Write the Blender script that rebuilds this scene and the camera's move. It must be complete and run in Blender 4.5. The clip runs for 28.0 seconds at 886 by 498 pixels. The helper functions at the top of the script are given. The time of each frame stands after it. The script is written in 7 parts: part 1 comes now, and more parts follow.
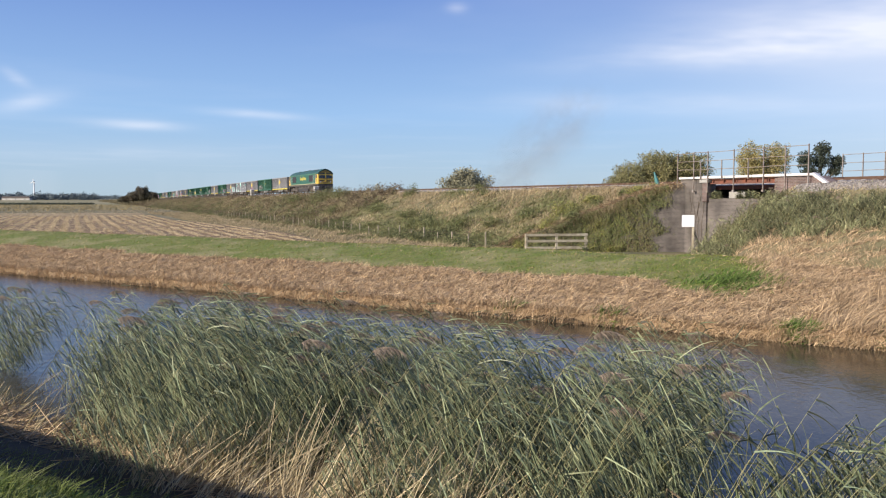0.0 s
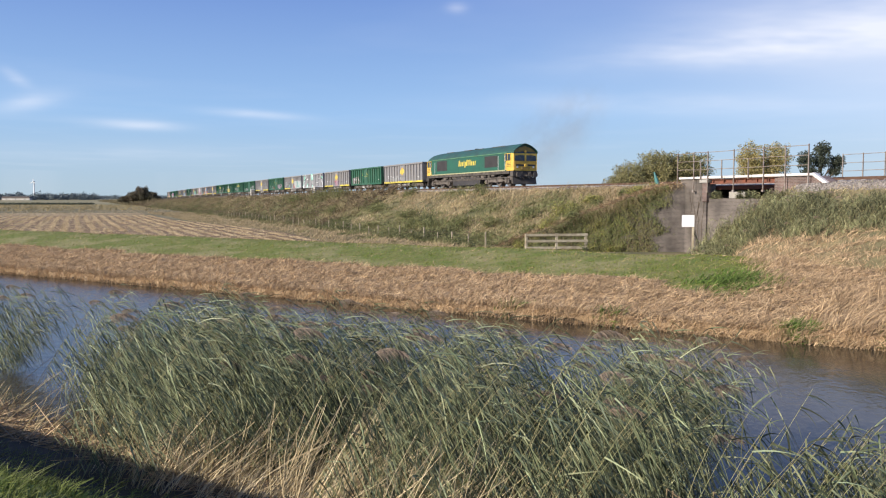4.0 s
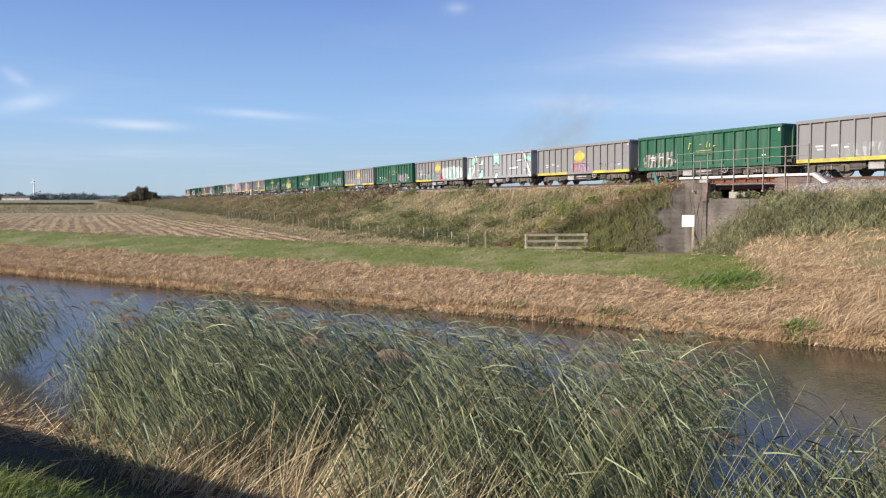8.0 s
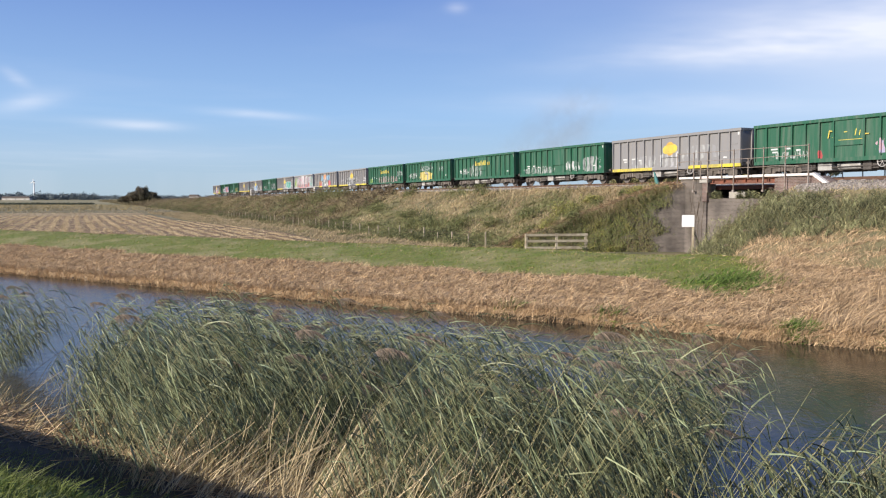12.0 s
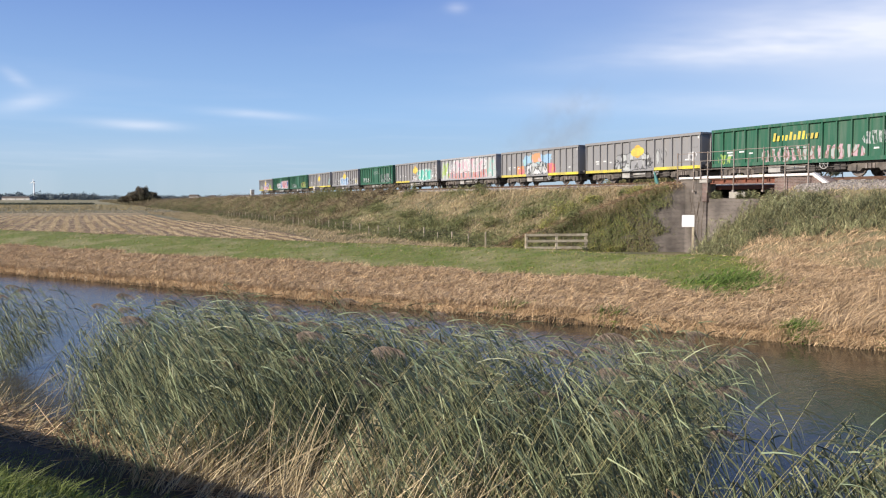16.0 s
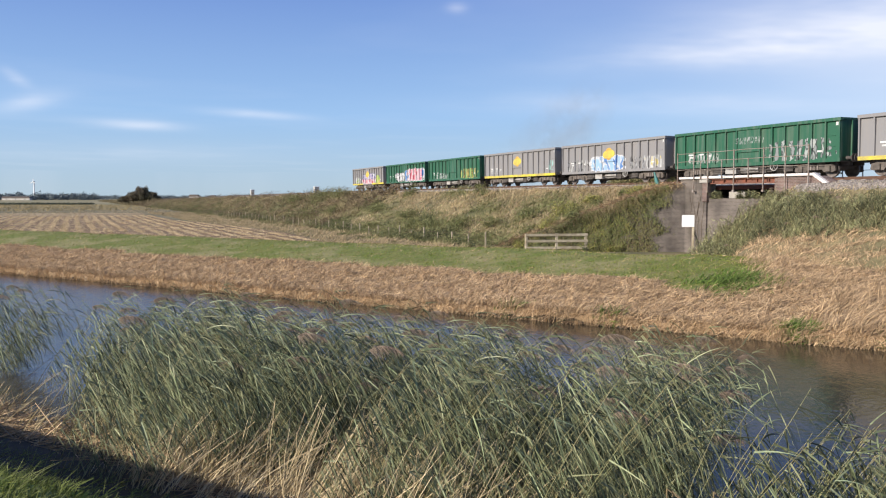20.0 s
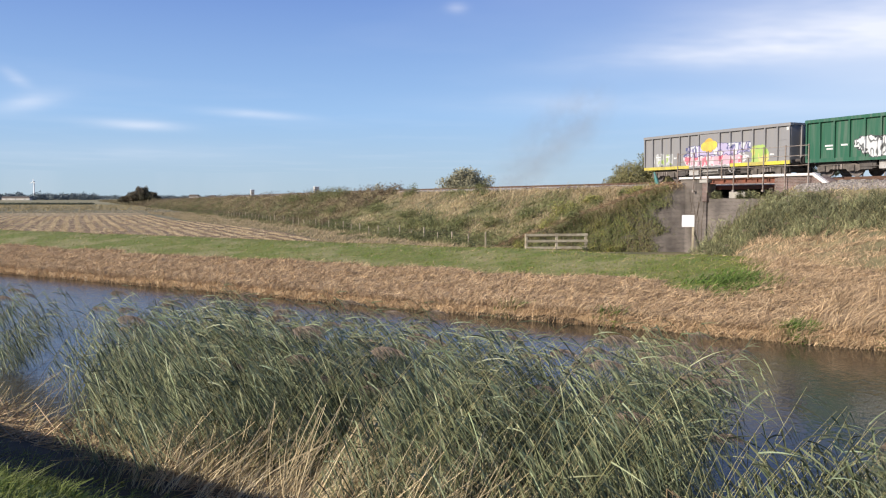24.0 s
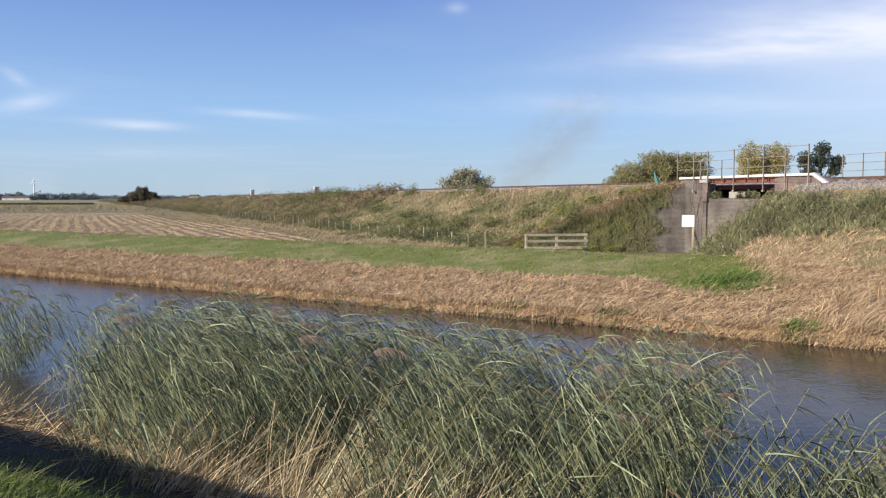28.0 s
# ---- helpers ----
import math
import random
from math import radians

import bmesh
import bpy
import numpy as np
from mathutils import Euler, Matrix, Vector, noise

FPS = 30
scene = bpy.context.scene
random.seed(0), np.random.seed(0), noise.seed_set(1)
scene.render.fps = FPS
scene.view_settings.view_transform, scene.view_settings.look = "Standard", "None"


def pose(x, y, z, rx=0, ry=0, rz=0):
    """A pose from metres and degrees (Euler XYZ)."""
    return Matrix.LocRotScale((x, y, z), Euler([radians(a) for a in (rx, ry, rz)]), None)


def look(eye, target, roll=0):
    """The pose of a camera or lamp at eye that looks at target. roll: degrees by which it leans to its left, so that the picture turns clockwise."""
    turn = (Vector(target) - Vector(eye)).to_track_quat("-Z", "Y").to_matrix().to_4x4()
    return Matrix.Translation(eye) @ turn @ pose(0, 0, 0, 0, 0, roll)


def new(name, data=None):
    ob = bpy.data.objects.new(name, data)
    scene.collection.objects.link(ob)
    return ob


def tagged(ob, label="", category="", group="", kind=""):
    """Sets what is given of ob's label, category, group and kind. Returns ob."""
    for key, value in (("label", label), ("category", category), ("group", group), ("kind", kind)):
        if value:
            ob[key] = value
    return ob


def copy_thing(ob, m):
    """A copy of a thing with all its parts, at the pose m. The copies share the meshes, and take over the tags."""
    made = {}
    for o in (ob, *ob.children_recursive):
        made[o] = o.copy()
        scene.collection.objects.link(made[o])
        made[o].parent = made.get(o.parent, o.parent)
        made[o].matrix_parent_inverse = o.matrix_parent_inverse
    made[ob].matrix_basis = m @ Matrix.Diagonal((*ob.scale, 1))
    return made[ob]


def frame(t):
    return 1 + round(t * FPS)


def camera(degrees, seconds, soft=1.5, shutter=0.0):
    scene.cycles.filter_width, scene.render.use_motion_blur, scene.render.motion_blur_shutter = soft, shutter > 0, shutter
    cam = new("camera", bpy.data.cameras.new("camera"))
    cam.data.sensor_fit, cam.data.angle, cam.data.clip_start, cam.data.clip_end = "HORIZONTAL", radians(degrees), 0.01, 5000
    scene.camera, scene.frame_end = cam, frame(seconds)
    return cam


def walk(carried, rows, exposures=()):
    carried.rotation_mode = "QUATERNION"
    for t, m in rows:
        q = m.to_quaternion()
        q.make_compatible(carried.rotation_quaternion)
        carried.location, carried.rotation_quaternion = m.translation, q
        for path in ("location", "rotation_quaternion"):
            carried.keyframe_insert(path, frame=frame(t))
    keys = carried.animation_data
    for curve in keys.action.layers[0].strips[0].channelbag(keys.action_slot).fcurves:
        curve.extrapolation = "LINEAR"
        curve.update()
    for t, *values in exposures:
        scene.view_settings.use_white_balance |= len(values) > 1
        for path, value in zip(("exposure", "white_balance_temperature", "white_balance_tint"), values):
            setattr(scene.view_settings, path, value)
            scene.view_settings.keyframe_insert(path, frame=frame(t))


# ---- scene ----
cam = camera(57.6, 28.0, soft=1.15)
EYE = 4.2
view = look((0, 0, EYE), (0, 1, EYE - math.tan(radians(3.61))))
walk(cam, [(0.0, view), (28.0, view)], exposures=[(0.0, 0.39, 6600, 12), (28.0, 0.39, 6600, 12)])

# ---- world, sun ----
SUN_AZ = math.atan2(-0.88, -0.475)      # compass bearing of the sun, from +y towards +x
SUN_EL = radians(21.2)


def make_world():
    w = bpy.data.worlds.new("world")
    scene.world = w
    w.use_nodes = True
    nt = w.node_tree
    nt.nodes.clear()
    N, L = nt.nodes.new, nt.links.new

    def math_node(op, a, b=None, c=None):
        n = N("ShaderNodeMath")
        n.operation = op
        for i, v in enumerate((a, b, c)):
            if v is None:
                continue
            if isinstance(v, (int, float)):
                n.inputs[i].default_value = v
            else:
                L(v, n.inputs[i])
        return n.outputs[0]

    sky = N("ShaderNodeTexSky")
    sky.sky_type = 'NISHITA'
    sky.sun_disc = False
    sky.sun_elevation = SUN_EL
    sky.sun_rotation = SUN_AZ
    sky.air_density, sky.dust_density, sky.ozone_density = 1.0, 0.6, 2.2
    co = N("ShaderNodeTexCoord")
    sep = N("ShaderNodeSeparateXYZ")
    L(co.outputs["Generated"], sep.inputs[0])
    # a clear autumn sky: pale over the horizon, deeper blue above
    grade = N("ShaderNodeValToRGB")
    el = grade.color_ramp.elements
    el[0].position, el[0].color = 0.0, (0.42, 0.58, 0.71, 1)
    el[1].position, el[1].color = 1.0, (0.08, 0.16, 0.46, 1)
    for at, c in ((0.10, (0.30, 0.518, 0.85, 1)), (0.24, (0.165, 0.303, 0.69, 1))):
        el.new(at).color = c
    L(sep.outputs[2], grade.inputs[0])
    scale_up = N("ShaderNodeVectorMath")
    scale_up.operation = 'SCALE'
    scale_up.inputs["Scale"].default_value = 10.0
    L(grade.outputs[0], scale_up.inputs[0])
    clear = N("ShaderNodeMix")
    clear.data_type = 'RGBA'
    clear.inputs["Factor"].default_value = 0.82
    L(sky.outputs[0], clear.inputs[6])
    L(scale_up.outputs[0], clear.inputs[7])
    # thin wind-drawn cirrus: noise stretched along the wind on a flat cloud layer
    up = math_node('MAXIMUM', sep.outputs[2], 0.03)
    fwd = math_node('MAXIMUM', sep.outputs[1], 0.05)
    u = math_node('DIVIDE', sep.outputs[0], fwd)
    v = math_node('DIVIDE', sep.outputs[2], fwd)
    flat = N("ShaderNodeCombineXYZ")
    L(math_node('DIVIDE', sep.outputs[0], up), flat.inputs[0])
    L(math_node('DIVIDE', sep.outputs[1], up), flat.inputs[1])
    veil = N("ShaderNodeTexNoise")
    veil.inputs["Scale"].default_value = 0.35
    veil.inputs["Detail"].default_value = 4
    L(flat.outputs[0], veil.inputs["Vector"])
    uv = N("ShaderNodeCombineXYZ")
    L(u, uv.inputs[0])
    L(v, uv.inputs[1])
    streak_map = N("ShaderNodeMapping")
    streak_map.inputs["Scale"].default_value = (5, 24, 1)
    streak_map.inputs["Rotation"].default_value = (0, 0, radians(8))
    L(uv.outputs[0], streak_map.inputs["Vector"])
    streak = N("ShaderNodeTexNoise")
    streak.inputs["Scale"].default_value = 1.0
    streak.inputs["Detail"].default_value = 3
    streak.inputs["Roughness"].default_value = 0.6
    L(streak_map.outputs[0], streak.inputs["Vector"])

    total = None
    # wisps: centre across, centre up, half width, half height, tilt, strength
    for cu, cv, hw, hh, tilt, amount in ((0.38, 0.184, 0.19, 0.020, 0.09, 1.0), (0.56, 0.235, 0.22, 0.04, 0.06, 0.55), (0.5, 0.20, 0.2, 0.03, 0.04, 0.5),
                                         (0.24, 0.115, 0.20, 0.014, 0.0, 0.5), (-0.51, 0.118, 0.04, 0.010, 0.14, 0.9),
                                         (-0.525, 0.148, 0.016, 0.008, -0.5, 0.7),
                                         (-0.37, 0.090, 0.05, 0.0055, -0.05, 0.9), (-0.235, 0.103, 0.06, 0.005, -0.07, 0.9),
                                         (0.017, 0.232, 0.012, 0.006, 0.0, 0.7), (-0.42, 0.055, 0.2, 0.012, 0.0, 0.35)):
        du = math_node('SUBTRACT', u, cu)
        dv = math_node('SUBTRACT', math_node('SUBTRACT', v, cv), math_node('MULTIPLY', du, tilt))
        a = math_node('POWER', math_node('ABSOLUTE', math_node('DIVIDE', du, hw)), 2)
        b = math_node('POWER', math_node('ABSOLUTE', math_node('DIVIDE', dv, hh)), 2)
        g = math_node('EXPONENT', math_node('MULTIPLY', math_node('ADD', a, b), -1.0))
        g = math_node('MULTIPLY', g, amount)
        total = g if total is None else math_node('ADD', total, g)
    ramp = N("ShaderNodeMapRange")
    ramp.inputs["From Min"].default_value, ramp.inputs["From Max"].default_value = 0.2, 0.8
    L(streak.outputs["Fac"], ramp.inputs["Value"])
    wisps = math_node('MULTIPLY', math_node('MULTIPLY', ramp.outputs[0], total), 0.62)
    thin = N("ShaderNodeMapRange")
    thin.inputs["From Min"].default_value, thin.inputs["From Max"].default_value = 0.5, 0.8
    thin.inputs["To Max"].default_value = 0.08
    L(veil.outputs["Fac"], thin.inputs["Value"])
    # a soft pale veil spreading from one side
    a = math_node('POWER', math_node('DIVIDE', math_node('SUBTRACT', 0.72, u), 0.36), 2)
    b = math_node('POWER', math_node('DIVIDE', math_node('SUBTRACT', v, 0.19), 0.13), 2)
    wash = math_node('MULTIPLY', math_node('EXPONENT', math_node('MULTIPLY', math_node('ADD', a, b), -1.0)), 0.5)
    wisps = math_node('ADD', wisps, wash)
    cover = math_node('MINIMUM', math_node('ADD', wisps, thin.outputs[0]), 0.8)
    mix = N("ShaderNodeMix")
    mix.data_type = 'RGBA'
    L(cover, mix.inputs["Factor"])
    L(clear.outputs[2], mix.inputs[6])
    mix.inputs[7].default_value = (9.0, 9.3, 10.0, 1)
    bg = N("ShaderNodeBackground")
    bg.inputs["Strength"].default_value = 0.085
    L(mix.outputs[2], bg.inputs["Color"])
    out = N("ShaderNodeOutputWorld")
    L(bg.outputs[0], out.inputs["Surface"])


make_world()
sun = new("sun", bpy.data.lights.new("sun", 'SUN'))
sun.data.energy, sun.data.angle, sun.data.color = 5.0, radians(0.5), (1.0, 0.93, 0.82)
_sd = Vector((math.sin(SUN_AZ) * math.cos(SUN_EL), math.cos(SUN_AZ) * math.cos(SUN_EL), math.sin(SUN_EL)))
sun.matrix_world = look(_sd * 200, (0, 0, 0))

# ---- the two axes of the plan: along the railway (s, n) and along the river (q, m) ----
TRACK_DEG, RIVER_DEG = -65.6, -31.9
TC, TS = math.cos(radians(TRACK_DEG)), math.sin(radians(TRACK_DEG))
RC, RS = math.cos(radians(RIVER_DEG)), math.sin(radians(RIVER_DEG))
RAIL_Z = 5.33
LAND_Z = 0.8
TRACK_N = 38.0          # centre line of the train's track


def on_track(s, n, z):
    return (TC * s - TS * n, TS * s + TC * n, z)


def on_river(q, m, z):
    return (RC * q - RS * m, RS * q + RC * m, z)


def track_pose(s, n, z):
    x, y, z = on_track(s, n, z)
    return pose(x, y, z, 0, 0, TRACK_DEG)


def grade(s):
    """The line falls gently away in the distance."""
    return -1.8 * (np.maximum(0.0, -np.asarray(s, float) - 60) / 350) ** 1.6


rng = np.random.default_rng(7)


# ---- materials ----
def material(name, base, rough=0.7, metal=0.0, second=None, scale=3.0, detail_scale=40.0, bump=0.15, island=0.0, spec=0.4,
             patch=None, patch_scale=0.3, translucent=0.0, hue=0.0, bump_dist=0.02, each=0.0):
    """A surface with a base colour, a second colour mixed by broad noise, fine grain and bump; island varies loose pieces."""
    m = bpy.data.materials.new(name)
    m.use_nodes = True
    nt = m.node_tree
    N, L = nt.nodes.new, nt.links.new
    b = nt.nodes["Principled BSDF"]
    b.inputs["Roughness"].default_value = rough
    b.inputs["Metallic"].default_value = metal
    b.inputs["Specular IOR Level"].default_value = spec
    co = N("ShaderNodeTexCoord")
    n1 = N("ShaderNodeTexNoise")
    n1.inputs["Scale"].default_value = scale
    n1.inputs["Detail"].default_value = 5
    L(co.outputs["Object"], n1.inputs["Vector"])
    n2 = N("ShaderNodeTexNoise")
    n2.inputs["Scale"].default_value = detail_scale
    n2.inputs["Detail"].default_value = 3
    L(co.outputs["Object"], n2.inputs["Vector"])
    second = second or tuple(c * 0.7 for c in base)
    mr = N("ShaderNodeMapRange")
    mr.inputs["From Min"].default_value, mr.inputs["From Max"].default_value = 0.35, 0.65
    L(n1.outputs["Fac"], mr.inputs["Value"])
    mix = N("ShaderNodeMix")
    mix.data_type = 'RGBA'
    L(mr.outputs[0], mix.inputs["Factor"])
    mix.inputs[6].default_value = (*base, 1)
    mix.inputs[7].default_value = (*second, 1)
    colour = mix.outputs[2]
    if patch:
        n3 = N("ShaderNodeTexNoise")
        n3.inputs["Scale"].default_value = patch_scale
        n3.inputs["Detail"].default_value = 3
        L(co.outputs["Object"], n3.inputs["Vector"])
        mr3 = N("ShaderNodeMapRange")
        mr3.inputs["From Min"].default_value, mr3.inputs["From Max"].default_value = 0.45, 0.6
        L(n3.outputs["Fac"], mr3.inputs["Value"])
        mx = N("ShaderNodeMix")
        mx.data_type = 'RGBA'
        L(mr3.outputs[0], mx.inputs["Factor"])
        L(colour, mx.inputs[6])
        mx.inputs[7].default_value = (*patch, 1)
        colour = mx.outputs[2]
    hsv = N("ShaderNodeHueSaturation")
    L(colour, hsv.inputs["Color"])
    val = N("ShaderNodeMapRange")
    val.inputs["From Min"].default_value, val.inputs["From Max"].default_value = 0.3, 0.7
    val.inputs["To Min"].default_value, val.inputs["To Max"].default_value = 0.82, 1.18
    L(n2.outputs["Fac"], val.inputs["Value"])
    value = val.outputs[0]
    if island:
        ge = N("ShaderNodeNewGeometry")
        iv = N("ShaderNodeMapRange")
        iv.inputs["To Min"].default_value, iv.inputs["To Max"].default_value = 1 - island, 1 + island
        L(ge.outputs["Random Per Island"], iv.inputs["Value"])
        mu = N("ShaderNodeMath")
        mu.operation = 'MULTIPLY'
        L(value, mu.inputs[0])
        L(iv.outputs[0], mu.inputs[1])
        value = mu.outputs[0]
        if hue:
            wn = N("ShaderNodeTexWhiteNoise")
            wn.noise_dimensions = '1D'
            L(ge.outputs["Random Per Island"], wn.inputs["W"])
            hv = N("ShaderNodeMapRange")
            hv.inputs["To Min"].default_value, hv.inputs["To Max"].default_value = 0.5 - hue, 0.5 + hue
            L(wn.outputs["Value"], hv.inputs["Value"])
            L(hv.outputs[0], hsv.inputs["Hue"])
    if each:
        oi = N("ShaderNodeObjectInfo")
        ov = N("ShaderNodeMapRange")
        ov.inputs["To Min"].default_value, ov.inputs["To Max"].default_value = 1 - each, 1 + each
        L(oi.outputs["Random"], ov.inputs["Value"])
        mo = N("ShaderNodeMath")
        mo.operation = 'MULTIPLY'
        L(value, mo.inputs[0])
        L(ov.outputs[0], mo.inputs[1])
        value = mo.outputs[0]
    L(value, hsv.inputs["Value"])
    L(hsv.outputs[0], b.inputs["Base Color"])
    if bump:
        bp = N("ShaderNodeBump")
        bp.inputs["Strength"].default_value = bump
        bp.inputs["Distance"].default_value = bump_dist
        L(n2.outputs["Fac"], bp.inputs["Height"])
        L(bp.outputs[0], b.inputs["Normal"])
    if translucent:
        tr = N("ShaderNodeBsdfTranslucent")
        L(hsv.outputs[0], tr.inputs["Color"])
        ms = N("ShaderNodeMixShader")
        ms.inputs[0].default_value = translucent
        L(b.outputs[0], ms.inputs[1])
        L(tr.outputs[0], ms.inputs[2])
        L(ms.outputs[0], nt.nodes["Material Output"].inputs["Surface"])
    return m


M = {}
# soil taken down to near black: the bank's shade is put into its colour
M["shaded_soil"] = material("shaded_soil", (0.036, 0.028, 0.018), 0.98, second=(0.024, 0.018, 0.012), scale=0.8, detail_scale=14, bump=0.6)
M["litter"] = material("reed_litter", (0.42, 0.29, 0.155), 0.9, second=(0.27, 0.18, 0.095), scale=1.5, detail_scale=16, bump=0.8)
M["turf"] = material("turf", (0.13, 0.175, 0.025), 0.9, second=(0.20, 0.19, 0.05), scale=2.2, detail_scale=9, bump=1.0, patch=(0.28, 0.25, 0.10), patch_scale=0.35)
M["rough_grass"] = material("rough_grass", (0.27, 0.215, 0.11), 1.0, second=(0.13, 0.125, 0.06), scale=0.25, detail_scale=5, bump=0.7)
M["land"] = material("far_land", (0.32, 0.26, 0.13), 1.0, second=(0.22, 0.20, 0.09), scale=0.015, detail_scale=0.3, bump=0.3)
M["stubble_ground"] = material("stubble_ground", (0.265, 0.172, 0.082), 1.0, second=(0.185, 0.118, 0.056), scale=0.3, detail_scale=5, bump=0.5)
M["headland"] = material("headland", (0.42, 0.31, 0.165), 1.0, second=(0.32, 0.23, 0.115), scale=0.15, detail_scale=4, bump=0.5)
M["stubble"] = material("stubble", (0.64, 0.505, 0.31), 0.8, second=(0.50, 0.37, 0.21), scale=0.5, island=0.3, bump=0)
M["straw"] = material("straw", (0.60, 0.44, 0.265), 0.75, second=(0.37, 0.255, 0.145), scale=2.2, detail_scale=12, island=0.6, bump=0, translucent=0.1, patch=(0.40, 0.28, 0.16), patch_scale=1.2)
M["stalk"] = material("dead_stalk", (0.46, 0.36, 0.20), 0.7, second=(0.30, 0.24, 0.12), scale=1.2, island=0.5, bump=0, translucent=0.1, hue=0.015)
M["straw_pale"] = material("straw_pale", (0.66, 0.54, 0.33), 0.7, second=(0.48, 0.37, 0.21), scale=2, island=0.4, bump=0, translucent=0.15)
M["near_grass"] = material("near_grass", (0.19, 0.23, 0.05), 0.7, second=(0.15, 0.16, 0.055), scale=1.5, island=0.5, bump=0, translucent=0.3)
M["lush_grass"] = material("lush_grass", (0.10, 0.17, 0.03), 0.7, second=(0.14, 0.20, 0.04), scale=1.5, island=0.5, bump=0, translucent=0.25)
M["grass_blade"] = material("grass_blade", (0.17, 0.22, 0.03), 0.7, second=(0.28, 0.265, 0.075), scale=0.7, island=0.4, bump=0, translucent=0.25)
M["bank_grass"] = material("bank_grass", (0.225, 0.21, 0.08), 0.8, second=(0.075, 0.09, 0.03), scale=0.75, island=0.5, bump=0, translucent=0.2, patch=(0.46, 0.36, 0.21), patch_scale=0.22, hue=0.02)
M["weed_dark"] = material("weed_dark", (0.125, 0.13, 0.055), 0.75, second=(0.075, 0.082, 0.036), scale=0.5, island=0.5, bump=0, translucent=0.15, hue=0.02)
M["weed_green"] = material("weed_green", (0.25, 0.25, 0.10), 0.7, second=(0.15, 0.16, 0.065), scale=0.5, island=0.5, bump=0, translucent=0.2, hue=0.02)
M["far_grass"] = material("far_grass", (0.30, 0.235, 0.105), 0.9, second=(0.35, 0.27, 0.135), scale=0.05, island=0.25, bump=0)
M["grass_tan"] = material("grass_tan", (0.43, 0.33, 0.185), 0.85, second=(0.29, 0.232, 0.135), scale=0.6, island=0.45, bump=0, translucent=0.15, hue=0.012)
M["weed_brown"] = material("weed_brown", (0.20, 0.145, 0.085), 0.85, second=(0.12, 0.092, 0.055), scale=0.5, island=0.5, bump=0, translucent=0.15)
M["ivy"] = material("ivy_leaf", (0.31, 0.29, 0.075), 0.65, second=(0.17, 0.18, 0.055), scale=0.8, island=0.3, bump=0, translucent=0.2, hue=0.02)
M["bank_weed"] = material("bank_weed", (0.20, 0.155, 0.085), 0.85, second=(0.11, 0.10, 0.05), scale=0.3, island=0.5, bump=0, translucent=0.15, patch=(0.27, 0.22, 0.12), patch_scale=0.1)
M["bramble"] = material("bramble_leaf", (0.15, 0.17, 0.06), 0.7, second=(0.19, 0.18, 0.07), scale=0.6, island=0.3, bump=0, translucent=0.2, hue=0.02)
M["reed_leaf"] = material("reed_leaf", (0.305, 0.33, 0.185), 0.55, second=(0.10, 0.118, 0.058), scale=2.0, island=0.75, bump=0, translucent=0.06, hue=0.03, spec=0.3, each=0.26)
M["grey_reed"] = material("grey_reed_leaf", (0.29, 0.285, 0.145), 0.65, second=(0.10, 0.105, 0.05), scale=1.2, island=0.7, bump=0, translucent=0.08, hue=0.03, spec=0.3, each=0.5)
M["reed_stem"] = material("reed_stem", (0.26, 0.27, 0.12), 0.55, second=(0.42, 0.35, 0.18), scale=1.5, island=0.3, bump=0)
M["plume"] = material("reed_plume", (0.40, 0.315, 0.23), 0.9, second=(0.29, 0.215, 0.155), scale=3, island=0.3, bump=0, translucent=0.3)
M["ballast_stone"] = material("ballast_stone", (0.33, 0.295, 0.26), 0.95, second=(0.22, 0.19, 0.165), scale=2.5, island=0.4, bump=0)
M["ballast"] = material("ballast", (0.38, 0.34, 0.30), 0.95, second=(0.25, 0.215, 0.185), scale=2.5, detail_scale=14, bump=1.0, bump_dist=0.05)
M["rail"] = material("rail_steel", (0.16, 0.09, 0.06), 0.6, 0.6, second=(0.10, 0.06, 0.04))
M["concrete"] = material("concrete", (0.42, 0.40, 0.36), 0.85, second=(0.33, 0.31, 0.28), scale=1.2, detail_scale=30)
M["rust"] = material("rusty_steel", (0.24, 0.085, 0.05), 0.8, 0.2, second=(0.15, 0.07, 0.05), scale=2.5, detail_scale=30, bump=0.3)
M["rail_paint"] = material("weathered_rail_paint", (0.31, 0.275, 0.24), 0.75, 0.0, second=(0.20, 0.145, 0.11), scale=4, detail_scale=40)
M["coping"] = material("white_coping", (0.74, 0.70, 0.66), 0.7, second=(0.58, 0.52, 0.48), scale=1.5)
M["wood"] = material("weathered_timber", (0.50, 0.425, 0.30), 0.85, second=(0.33, 0.27, 0.18), scale=3, detail_scale=30, bump=0.4)
M["sign_white"] = material("sign_white", (0.82, 0.82, 0.80), 0.5, second=(0.76, 0.76, 0.74), scale=3, bump=0)
M["teal"] = material("teal_plastic", (0.05, 0.22, 0.20), 0.5, second=(0.08, 0.16, 0.15))
M["bark"] = material("bark", (0.16, 0.12, 0.08), 0.9, second=(0.09, 0.07, 0.05), scale=6, bump=0.6)
M["leaf_olive"] = material("leaf_olive", (0.29, 0.255, 0.105), 0.7, second=(0.21, 0.195, 0.085), scale=0.3, island=0.45, bump=0, translucent=0.25, hue=0.02)
M["leaf_yellow"] = material("leaf_yellow", (0.44, 0.36, 0.14), 0.7, second=(0.30, 0.26, 0.11), scale=0.4, island=0.4, bump=0, translucent=0.3, hue=0.02)
M["leaf_dark"] = material("leaf_dark", (0.065, 0.08, 0.05), 0.7, second=(0.045, 0.055, 0.035), scale=0.4, island=0.5, bump=0, translucent=0.15)
